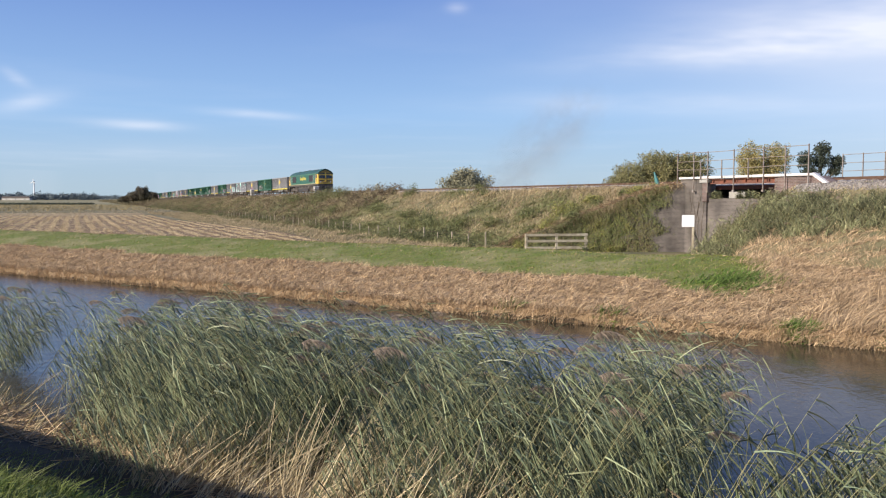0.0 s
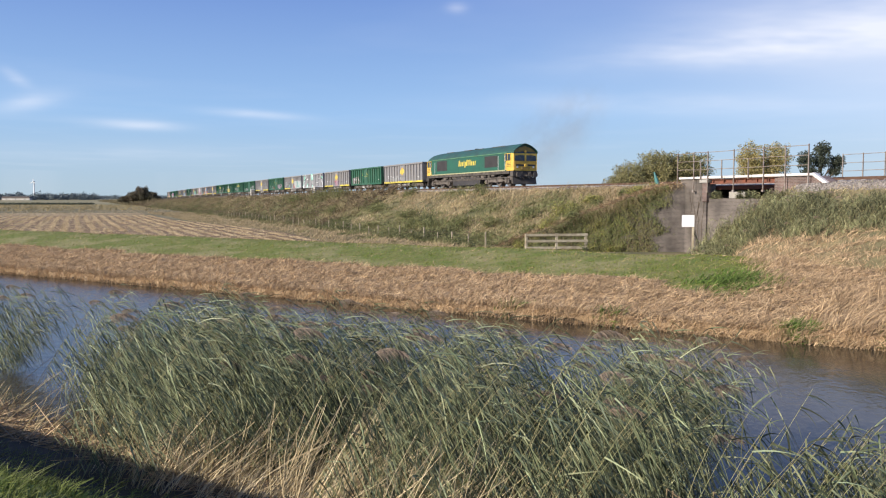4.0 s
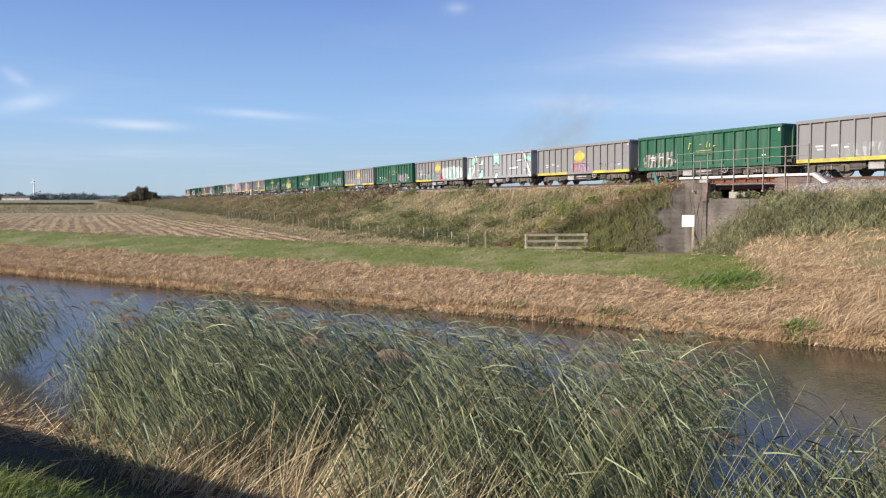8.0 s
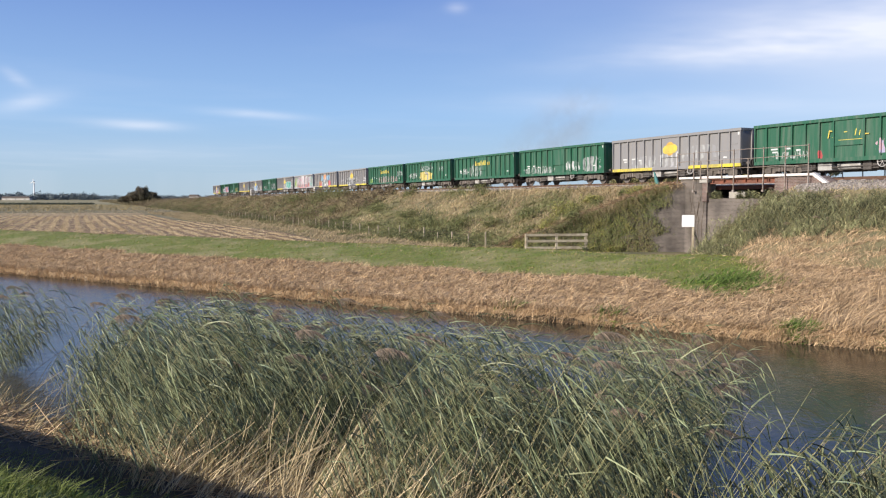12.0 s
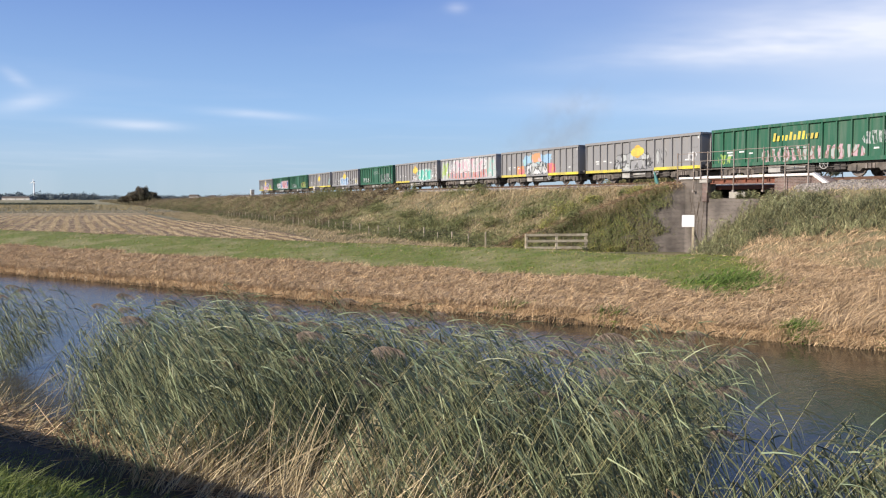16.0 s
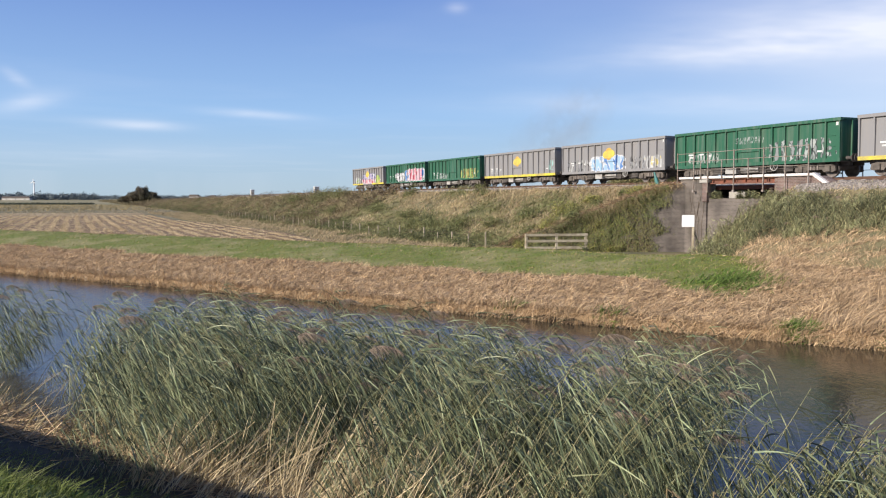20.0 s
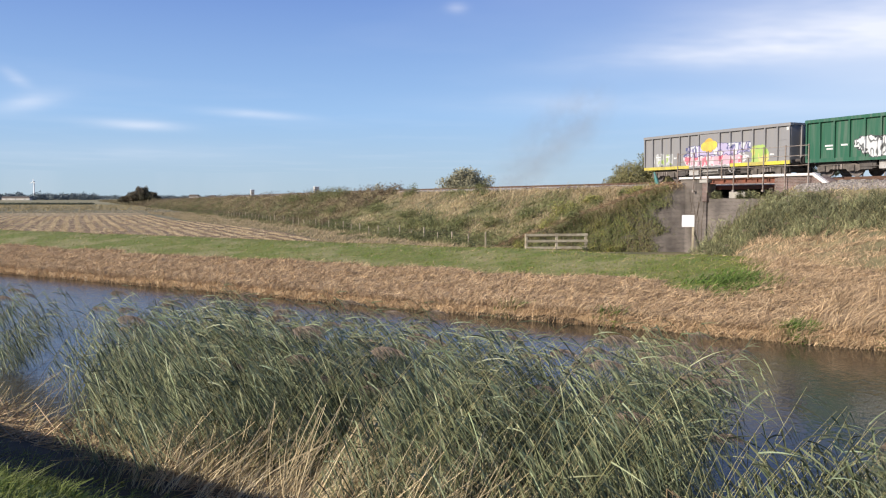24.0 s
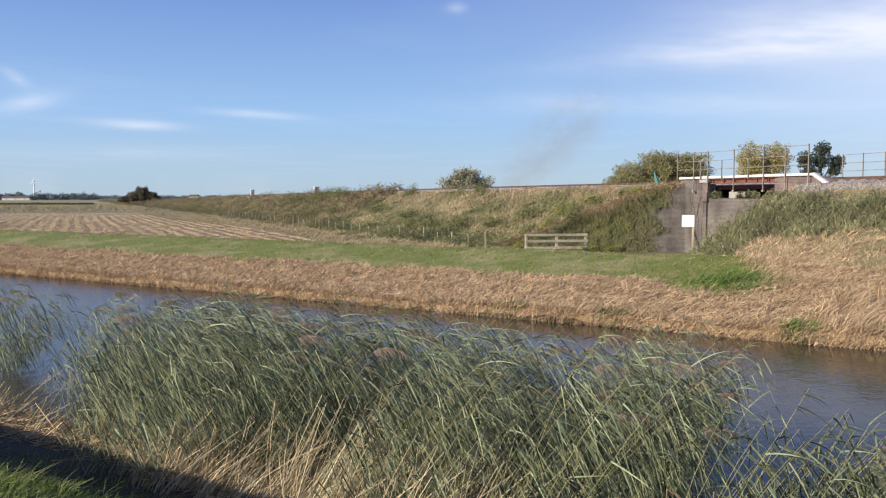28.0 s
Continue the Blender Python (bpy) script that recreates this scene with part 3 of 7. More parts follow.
def build_bridge():
    b = thing("railway_bridge", "small skew-free brick and steel girder railway bridge with rusty railings", "bridge", at=track_pose(0, 0, 0))
    # left abutment with its wing wall, right abutment
    bm = bmesh.new()
    prism(bm, [(-40.1, 0.3), (GAP_S0, 0.3), (GAP_S0, 5.36), (-40.1, 5.36)], FACE_N, FACE_N + 0.7)
    box(bm, GAP_S0 - 0.7, GAP_S0 - 0.003, FACE_N + 0.7, BACK_N - 0.7, 0.3, 4.35)
    box(bm, -45.5, GAP_S0, BACK_N - 0.7, BACK_N, 0.3, 5.36)
    part("abutment", bm, M["brick"], b, "grey weathered brick abutment and wing wall")
    bm = bmesh.new()
    prism(bm, [(GAP_S1, 0.3), (-25.5, 0.3), (-25.5, 3.4), (-28.6, 4.85), (-29.8, 5.36), (GAP_S1, 5.36)], FACE_N, FACE_N + 0.7)
    box(bm, GAP_S1 + 0.003, GAP_S1 + 0.7, FACE_N + 0.7, BACK_N - 0.7, 0.3, 4.35)
    box(bm, GAP_S1, -25.5, BACK_N - 0.7, BACK_N, 0.3, 5.36)
    part("abutment", bm, M["brick_red"], b, "red-brown brick abutment")
    part("infill_wall", boxed(GAP_S0 + 0.003, GAP_S1 - 0.003, FACE_N + 0.12, FACE_N + 0.5, 0.3, 4.2), M["brick"], b, "brick wall closing the lower part of the opening")
    for k in range(5):
        bm = bmesh.new()
        s, z = -39.2 + k * 0.25 + rng.uniform(-0.1, 0.1), 0.8
        while z < rng.uniform(3.6, 5.0):
            s2, z2 = s + rng.uniform(-0.15, 0.18), z + rng.uniform(0.3, 0.6)
            rod(bm, (s, FACE_N - 0.02, z), (s2, FACE_N - 0.02, z2), 0.012, 0.01, 5)
            s, z = s2, z2
        part("creeper_stem", bm, M["bark"], b, "bare dark creeper stem on the wall")
    bm = bmesh.new()
    prism(bm, [(25.6, 0.3), (FACE_N - 0.003, 0.3), (FACE_N - 0.003, 5.12), (33.6, 4.88), (25.6, 0.95)], -40.1, -39.65)
    for v in bm.verts:
        v.co = (v.co.y - 0.8 * (34.6 - v.co.x), v.co.x, v.co.z)
    part("wing_wall", bm, M["brick"], b, "sloping grey brick wing wall half hidden by ivy")
    # creepers and grass hanging on the wing wall
    r = np.random.default_rng(55)
    for mat, count, n0, n1 in (("ivy", 5500, 29.6, 32.4), ("bramble", 14000, 27.0, 33.9), ("weed_brown", 4200, 27.0, 33.6), ("ivy", 900, 31.4, 34.2), ("bramble", 900, 31.8, 34.4)):
        n = r.uniform(n0, n1, count)
        top = np.interp(n, [25.6, 33.6], [1.0, 4.9])
        f = r.random(count) ** (1.2 if n1 < 34.1 else 0.2)
        z = 0.75 + (top + 0.15 - 0.75) * f
        keep = n < n1 - 0.5 + 0.5 * bumps(n * 0 + 3, z, 1.3, 5) - (0.35 - 0.12 * z if n1 < 34.1 else 0)
        n, z = n[keep], z[keep]
        s = -39.62 - 0.8 * (34.6 - n) + 0.3 * r.random(len(n)) ** 1.5 * (0.7 + 0.5 * bumps(n, z, 1.1, 6))
        k = len(n)
        w = unit(np.stack([r.normal(0.1, 0.4, k), r.normal(-0.1, 0.4, k), r.normal(-0.8, 0.4, k)], 1))
        face = unit(np.stack([r.normal(0.6, 0.35, k), r.normal(-0.75, 0.35, k), r.normal(0.25, 0.3, k)], 1))
        vq = ribbons(np.stack([s, n, z], 1), w, r.uniform(0.045, 0.10, len(n)), r.uniform(0.025, 0.05, len(n)), np.tile((0, 0, -0.2), (len(n), 1)), 1, side=unit(np.cross(w, face)), r=r, taper=0.6)
        part("ivy_mass", mesh("ivy_mass", vq[0], vq[1], None, M[mat]), None, b, "green and yellowing ivy hanging on the brick wall")["kind"] = "stuff"
    k = 4000
    n = r.uniform(25.6, 34.5, k)
    w = unit(np.stack([r.normal(0.6, 0.35, k), r.normal(-0.3, 0.35, k), r.uniform(-0.1, 0.9, k)], 1))
    vq = ribbons(np.stack([-39.9 - 0.8 * (34.6 - n), n, np.interp(n, [25.6, 33.6, 34.6], [0.9, 4.85, 5.05])], 1), w, r.uniform(0.3, 1.1, k) * np.interp(n, [25.6, 32.0, 33.2, 34.5], [0.8, 1.0, 0.6, 0.45]), r.uniform(0.018, 0.035, k), np.tile((0, 0, -0.7), (k, 1)), 3, r=r)
    part("hanging_grass", mesh("hanging_grass", vq[0], vq[1], None, M["bank_grass"]), None, b, "dry grass hanging over the wall top")["kind"] = "stuff"
    k = 7500
    n = r.uniform(25.6, 34.5, k)
    w = unit(np.stack([r.normal(0.6, 0.35, k), r.normal(-0.4, 0.35, k), r.uniform(0.0, 0.9, k)], 1))
    vq = ribbons(np.stack([-39.85 - 0.8 * (34.6 - n) - r.uniform(0, 1.2, k), n, np.interp(n, [25.6, 33.6, 34.6], [0.9, 4.85, 5.05])], 1), w, r.uniform(0.3, 0.9, k), r.uniform(0.015, 0.03, k), np.tile((0, 0, -0.5), (k, 1)), 3, r=r)
    part("hanging_grass", mesh("hanging_grass", vq[0], vq[1], None, M["straw"]), None, b, "straw-coloured grass on the wall top")["kind"] = "stuff"
    # a pier-like brick pilaster at the mouth
    part("pilaster", boxed(GAP_S0 - 0.28, GAP_S0 + 0.12, FACE_N - 0.1, FACE_N + 0.25, 4.0, 5.12, bevel=0.01), M["brick_red"], b)
    part("padstone", boxed(GAP_S0 - 0.5, GAP_S0 + 0.25, FACE_N - 0.13, FACE_N + 0.3, 5.123, 5.33, bevel=0.02), M["concrete"], b)
    for n in (FACE_N + 0.02, BACK_N - 0.32):
        bm = bmesh.new()
        box(bm, GAP_S0 + 0.27, GAP_S1 + 0.2, n - 0.02, n + 0.3, 5.29, 5.345)
        box(bm, GAP_S0 + 0.27, GAP_S1 + 0.2, n + 0.10, n + 0.14, 5.10, 5.29)
        box(bm, GAP_S0 + 0.27, GAP_S1 + 0.2, n - 0.02, n + 0.3, 5.04, 5.10)
        for i in range(6):
            s = GAP_S0 + 0.5 + i * 0.85
            box(bm, s, s + 0.03, n - 0.01, n + 0.10, 5.10, 5.29)
        part("girder", bm, M["rust"], b, "rust-red riveted steel girder")
    part("deck", boxed(GAP_S0 - 0.2, GAP_S1 + 0.2, FACE_N + 0.9, BACK_N - 0.75, 4.72, 4.95), M["rust"], b)
    # white coping, in lengths
    xs = [-40.1, -38.2, -36.2, -34.1, -32.0, -29.9]
    for i, (a, c) in enumerate(zip(xs[:-1], xs[1:])):
        part("coping", boxed(a, c - 0.012, FACE_N - 0.16, FACE_N + 0.34, 5.363, COPE_Z + (0.012 if i % 2 else 0), bevel=0.02), M["coping"], b)
    for (s0, z0), (s1, z1) in (((-29.95, 5.52), (-28.7, 4.78)), ((-40.15, 5.14), (-40.85, 4.92))):
        bm = bmesh.new()
        prism(bm, [(s0, z0), (s1, z1), (s1, z1 - 0.17), (s0, z0 - 0.17)], FACE_N - 0.2, FACE_N + 0.02)
        part("sloping_board", bm, M["coping"], b, "white painted sloping end board")
    k = 900
    s = r.choice([-37.3, -36.9, -35.2, -34.6, -34.0], k) + r.normal(0, 0.12, k)
    w = unit(np.stack([r.normal(0.1, 0.5, k), r.normal(-0.3, 0.3, k), r.uniform(0.2, 1.0, k)], 1))
    vq = ribbons(np.stack([s, np.full(k, FACE_N + 0.1), 4.18 + 0.4 * r.random(k) ** 2], 1), w, r.uniform(0.12, 0.32, k), r.uniform(0.02, 0.045, k), np.tile((0.05, 0, -0.35), (k, 1)), 2, r=r)
    part("opening_weed", mesh("opening_weed", vq[0], vq[1], None, M["grey_reed"]), None, b, "weeds growing on the ledge of the opening")["kind"] = "stuff"
    part("inner_panel", boxed(-37.2, -35.9, FACE_N + 1.2, FACE_N + 1.35, 3.2, 4.62), M["concrete"], b, "pale concrete panel behind the opening")

    def railing(posts, n, top, feet, bars, mids=()):
        r = thing("bridge_railing", "rusty tubular steel railing beside the track", "railing", "bridge railings", at=track_pose(0, n, 0))
        for s in posts:
            bm = bmesh.new()
            box(bm, s - 0.026, s + 0.026, -0.026, 0.026, feet, top)
            box(bm, s - 0.07, s + 0.07, -0.06, 0.06, feet, feet + 0.12)
            part("post", bm, M["rail_paint"], r)
        for s in mids:
            part("short_post", boxed(s - 0.025, s + 0.025, -0.03, 0.02, 5.3, bars[1] + 0.03), M["rail_paint"], r)
        for z in bars:
            for a, c in zip(posts[:-1], posts[1:]):
                bm = bmesh.new()
                sag = rng.uniform(-0.025, 0.025)
                rod(bm, (a, -0.05, z), ((a + c) / 2, -0.05, z + sag), 0.018)
                rod(bm, ((a + c) / 2, -0.05, z + sag), (c, -0.05, z), 0.018)
                part("bar", bm, M["rail_paint"], r)
        return r

    railing([-40.15, -38.7, -37.5, -35.4, -33.2, -31.7, -30.2], FACE_N - 0.22, 7.0, 4.55, (6.93, 6.42, 5.92), (-38.1, -36.35, -34.3))
    railing([-36.2, -34.75, -33.25, -31.2, -29.0, -26.6, -24.0], BACK_N, 7.0, 4.9, (6.93, 6.42, 5.92))


build_bridge()


def build_small_trackside():
    # leaning teal marker beside the ballast
    x, y, z = on_track(-43.6, 35.7, 4.95)
    t = thing("trackside_marker", "leaning teal plastic trackside lubricator post", "marker", at=pose(x, y, z, 8, -14, TRACK_DEG))
    bm = bmesh.new()
    rod(bm, (0, 0, -0.15), (0, 0, 0.25), 0.16, 0.14, 10)
    rod(bm, (0, 0, 0.25), (0, 0, 1.05), 0.15, 0.045, 10)
    part("cone", bm, M["teal"], t)
    bm = bmesh.new()
    rod(bm, (0, 0, 0.05), (0.9, -0.15, -0.2), 0.05, 0.05, 8)
    part("hose", bm, M["teal"], t)
    # drooping cable along the ballast
    for a in (-62.0, -29.0):
        bm = bmesh.new()
        for i in range(12):
            s = a + i * 1.7
            rod(bm, on_track(s, 35.9, 5.02 + 0.09 * math.sin(i * 1.9)), on_track(s + 1.7, 35.9, 5.02 + 0.09 * math.sin((i + 1) * 1.9)), 0.04, 0.04, 6)
        tagged(part("trackside_cable", bm, M["rail"], None), "dark cable lying along the ballast shoulder", "cable")
    # cabinets
    for s, n, w, h, zb in ((-128.5, 35.6, 0.7, 1.5, 4.8), (-181.0, 35.6, 0.8, 1.7, 4.8)):
        c = thing("relay_cabinet", "pale grey lineside equipment cabinet on the embankment", "cabinet", "lineside cabinets", at=track_pose(s, n, zb + float(grade(s)) - 0.15))
        part("body", boxed(-w / 2, w / 2, -0.35, 0.35, 0.0, h, bevel=0.02), M["concrete"], c)
        part("cap", boxed(-w / 2 - 0.05, w / 2 + 0.05, -0.4, 0.4, h + 0.002, h + 0.08, bevel=0.02), M["white_paint"], c)
        part("door", boxed(-w / 2 + 0.06, w / 2 - 0.06, -0.375, -0.352, 0.08, h - 0.08), M["pale_wall"], c)
    # white sign on a post in front of the abutment
    s = thing("sign_board", "blank white rectangular notice on a timber post", "sign", at=pose(14.1, 46.0, 0.9, 0, 0, -12))
    part("panel", boxed(-0.45, 0.24, -0.03, 0.0, 1.66, 2.34, bevel=0.005), M["sign_white"], s)
    part("post", boxed(0.12, 0.24, 0.003, 0.12, -0.2, 1.95, bevel=0.01), M["wood"], s)
    bm = bmesh.new()
    rod(bm, (0.2, 0.1, 1.5), (0.75, 0.5, 0.1), 0.05, 0.05, 6)
    part("brace", bm, M["wood"], s)


build_small_trackside()


def build_fences():
    g = thing("timber_fence", "weathered three-rail timber fence at the foot of the embankment", "fence", at=pose(4.65, 45.0, 1.0, 0, 0, 8))
    for x in (0.0, 1.75, 3.45):
        part("post", boxed(x - 0.07, x + 0.07, -0.06, 0.06, -0.3, 1.22, bevel=0.012), M["wood"], g)
    for z in (0.42, 0.80, 1.14):
        for a, b in ((-0.06, 1.73), (1.77, 3.55)):
            part("rail", boxed(a, b, -0.10, -0.063, z - 0.07, z + 0.07, bevel=0.008), M["wood"], g)
    f = thing("wire_fence", "post and wire fence along the embankment toe", "fence", at=track_pose(0, 24.5, 0))
    s_posts = [-47.2 - 2.6 * i for i in range(46)]
    for i, s in enumerate(s_posts):
        h = (1.9 if i % 2 == 0 else 1.72) + rng.uniform(-0.12, 0.08)
        w = 0.042 if i % 2 == 0 else 0.028
        lean = rng.uniform(-0.05, 0.05)
        bm = bmesh.new()
        prism(bm, [(s - w, 0.5), (s + w, 0.5), (s + w + lean, h), (s - w + lean, h)], -w, w)
        part("post", bm, M["wood"], f)
    for z in (1.1, 1.4, 1.68):
        bm = bmesh.new()
        rod(bm, (s_posts[-1], -0.06, z), (s_posts[0], -0.06, z), 0.008, 0.008, 4)
        part("wire", bm, M["rail"], f)


build_fences()


# ---- stubble field beyond the river bank ----
def build_field():
    # harvested strip between the river bank and the railway; its rows run beside the line
    edge_s, edge_n = [-166.0, -129.0, -102.0, -79.0, -60.0], [13.0, 13.6, 17.2, 18.4, 17.4]
    bm = bmesh.new()
    right = [on_track(s, n, 0)[:2] for s, n in zip(edge_s[::-1], edge_n[::-1])]
    left = [on_track(-174, -24, 0)[:2], on_track(-120, -24, 0)[:2]]
    vs = [bm.verts.new((x, y, LAND_Z + 0.05)) for x, y in right + left]
    bm.faces.new(vs)
    ob = part("stubble_field", bm, M["stubble_ground"], None)
    tagged(ob, "harvested field with pale rows of cut stubble", "field", "", "structure")
    bm = bmesh.new()
    bm.faces.new([bm.verts.new((*on_track(s, n, 0)[:2], LAND_Z + 0.045)) for s, n in ((-166.4, 12.6), (-174.4, -24), (-206, -24), (-196, 12.6))])
    tagged(part("headland", bm, M["headland"], None), "bare tan headland at the end of the stubble rows", "field", "", "structure")
    # pale rows of cut stubble, with trodden gaps
    r = np.random.default_rng(5)
    roots = []
    for k in range(30):
        n = 18.2 - k * 1.4
        s = r.uniform(-170, -50, 6500)
        gap = bumps(s, np.full_like(s, n * 0.8), 9, 58) + 0.7 * bumps(s, np.full_like(s, n * 2), 2.5, 59)
        nn = n + r.normal(0, 0.17, len(s)) + 0.12 * np.sin(s * 0.06 + k * 0.05)
        x, y, _ = on_track(s, nn, 0)
        m = x * -RS + y * RC
        keep = (m > 45) & (nn < np.interp(s, edge_s, edge_n) - 0.3) & (s > -166 - 0.25 * (13 - nn)) & (gap > -0.35)
        roots.append(np.stack([x[keep], y[keep], np.full(keep.sum(), LAND_Z + 0.04)], 1))
    base = np.concatenate(roots)
    n = len(base)
    w = unit(np.stack([r.normal(0.1, 0.5, n), r.normal(0, 0.5, n), np.ones(n)], 1))
    vq = ribbons(base, w, r.uniform(0.04, 0.12, n), r.uniform(0.03, 0.08, n), np.zeros((n, 3)), 1, r=r, taper=0.4)
    stuff("stubble_rows", vq, M["stubble"], "rows of pale cut straw across the field", "stubble")
    # loose straw between the rows
    s, nn = r.uniform(-166, -52, 7000), r.uniform(-22, 18, 7000)
    x, y, _ = on_track(s, nn, 0)
    keep = (x * -RS + y * RC > 45) & (nn < np.interp(s, edge_s, edge_n) - 0.3)
    base = np.stack([x, y, np.full(len(x), LAND_Z + 0.06)], 1)[keep]
    n = len(base)
    w = unit(np.stack([r.normal(0, 1, n), r.normal(0, 1, n), r.uniform(0.0, 0.15, n)], 1))
    vq = ribbons(base, w, r.uniform(0.15, 0.5, n), r.uniform(0.02, 0.05, n), np.zeros((n, 3)), 1, r=r, taper=0.4)
    stuff("loose_straw", vq, M["stubble"], "loose straw scattered between the stubble rows", "straw")


build_field()


# ---- vegetation on banks ----
def grass_patch(name, xyz, hmin, hmax, width, lean, mat, label, category, seed, segs=2, spread=0.45, comb=0.0):
    r = np.random.default_rng(seed)
    n = len(xyz)
    bx, by = (comb * bumps(xyz[:, 0], xyz[:, 1], 0.45, seed + k) for k in (1, 2))
    way = unit(np.stack([r.normal(lean[0], spread, n) + bx, r.normal(lean[1], spread, n) + by, np.ones(n)], 1))
    sag = np.stack([r.normal(lean[0] * 0.5, 0.25, n), r.normal(lean[1] * 0.5, 0.25, n), -r.uniform(0.05, 0.45, n)], 1)
    vq = ribbons(xyz, way, r.uniform(hmin, hmax, n), r.uniform(width * 0.6, width * 1.4, n), sag, segs, r=r)
    return stuff(name, vq, mat, label, category)


def river_points(n, q0, q1, m0, m1, seed, weight=0.0):
    r = np.random.default_rng(seed)
    t = r.random(n)
    q = q1 - (q1 - q0) * (t ** (1 + weight))
    m = r.uniform(m0, m1, n)
    x, y, _ = on_river(q, m, 0)
    return np.stack([x, y, ground_z(q, m) - 0.02], 1), q, m


def surface_z(x, y):
    """Height of the ground or of the embankment over it."""
    q, m = RC * x + RS * y, -RS * x + RC * y
    s, n = TC * x + TS * y, -TS * x + TC * y
    return np.maximum(ground_z(q, m), bank_z(s, n))


def build_bank_plants():
    # flattened dry reed on the far bank
    p, q, m = river_points(230000, -95, 16, 24.85, 30.8, 11, 0.75)
    keep = (m < 30.6 + 0.5 * bumps(q, m, 5, 9) + np.where(q > -6.5, 20, 0)) & (p[:, 2] > 0.02)
    grass_patch("dry_reed_bank", p[keep], 0.10, 0.36, 0.019, (0.35, -0.2), M["straw"], "flattened brown dry reed litter covering the river bank", "dry reeds", 12, 2, 0.75, 0.65)
    # upright stems at the water's edge
    p, q, m = river_points(34000, -95, 18, 24.7, 25.5, 13, 0.7)
    p = p[p[:, 2] > -0.25]
    p[:, 2] = np.maximum(p[:, 2] - 0.06, -0.02)
    grass_patch("water_edge_reeds", p, 0.22, 0.58, 0.018, (0.15, -0.3), M["straw"], "short dry reed stems standing at the water's edge", "dry reeds", 14, 2, 0.3)
    # straw hanging over the cut edge
    r = np.random.default_rng(81)
    n = 24000
    q, m = 18 - 113 * r.random(n) ** 1.6, r.uniform(24.98, 25.4, n)
    x, y, _ = on_river(q, m, 0)
    p = np.stack([x, y, np.maximum(ground_z(q, m), 0.05)], 1)
    out_way = np.array((RS, -RC, 0.0))
    way = unit(out_way[None] * r.uniform(0.3, 1.0, n)[:, None] + r.normal(0, 0.45, (n, 3)) + np.array((0.2, 0, 0.15)))
    vq = ribbons(p, way, r.uniform(0.12, 0.34, n), r.uniform(0.010, 0.022, n), np.tile((0, 0, -0.6), (n, 1)), 2, r=r)
    stuff("overhanging_straw", vq, M["straw"], "dry reed straw hanging over the water's edge", "dry reeds")
    # tall dry reed beside the bridge
    p, q, m = river_points(60000, -7.5, 22, 25.3, 39, 15)
    keep = q > -6.2 + 0.9 * bumps(q, m, 2.5, 19)
    grass_patch("tall_dry_reeds", p[keep], 0.14, 0.42, 0.019, (0.45, -0.1), M["straw"], "tall straw-coloured dry reeds leaning in the wind", "dry reeds", 16, 2, 0.85, 0.6)
    p, q, m = river_points(15000, -3.2, 24, 25.0, 29, 17)
    grass_patch("pale_dry_reeds", p, 0.4, 0.95, 0.018, (0.3, -0.1), M["straw"], "pale tall dry reeds at the water's edge", "dry reeds", 18, 3, 0.35)
    # standing dry reed at the foot of the reeds beside the bridge
    r = np.random.default_rng(71)
    s, n = r.uniform(-33.5, 6, 48000), r.uniform(23.2, 30.2, 48000)
    x, y, _ = on_track(s, n, 0)
    keep = n > -1.01 * s + 0.9 * bumps(s, n, 2.0, 33)
    p = np.stack([x, y, surface_z(x, y) - 0.03], 1)[keep]
    grass_patch("standing_dry_reeds", p, 0.2, 0.55, 0.017, (0.4, -0.05), M["straw"], "standing straw-coloured reeds bent by the wind", "dry reeds", 72, 3, 0.75, 0.4)
    # turf on the bank top
    p, q, m = river_points(75000, -95, -6.0, 30.2, 40, 21, 0.6)
    keep = m > 30.4 + 0.6 * bumps(q, m, 5, 9)
    grass_patch("bank_turf", p[keep], 0.04, 0.13, 0.03, (0.2, 0), M["grass_blade"], "short green mown grass on the bank top", "grass", 22, 1)
    # darker lush mottles in it
    p, q, m = river_points(26000, -70, -6.5, 30.6, 39.5, 25, 0.6)
    keep = bumps(q, m, 1.7, 27) + 0.6 * bumps(q, m, 0.7, 28) > 0.55
    grass_patch("lush_turf", p[keep], 0.05, 0.13, 0.03, (0.2, 0), M["lush_grass"], "darker lush patches in the mown grass", "grass", 29, 1)
    # sparse dry stalks in the turf
    p, q, m = river_points(2500, -80, -6.5, 30.2, 40, 23, 0.5)
    grass_patch("dead_stalks", p, 0.1, 0.3, 0.03, (0.6, 0), M["straw"], "scattered dry stalks on the turf", "dry grass", 24, 1, 1.0)
    # green tufts among the dry edge
    for k, (qq, mm, n) in enumerate(((-1.0, 25.3, 90), (-3.6, 25.2, 420), (-9.3, 25.2, 160), (-6.6, 31.1, 1500), (-13.0, 25.2, 90))):
        r = np.random.default_rng(40 + k)
        q = r.normal(qq, 0.3 if mm < 30 else 0.7, n)
        m = r.normal(mm, 0.25 if mm < 30 else 0.9, n)
        x, y, _ = on_river(q, m, 0)
        p = np.stack([x, y, ground_z(q, m) - 0.02], 1)
        grass_patch("green_tuft", p, 0.2, 0.5, 0.03, (0.3, -0.1), M["lush_grass"], "green grass tuft among dry reeds", "grass", 50 + k, 2)


build_bank_plants()


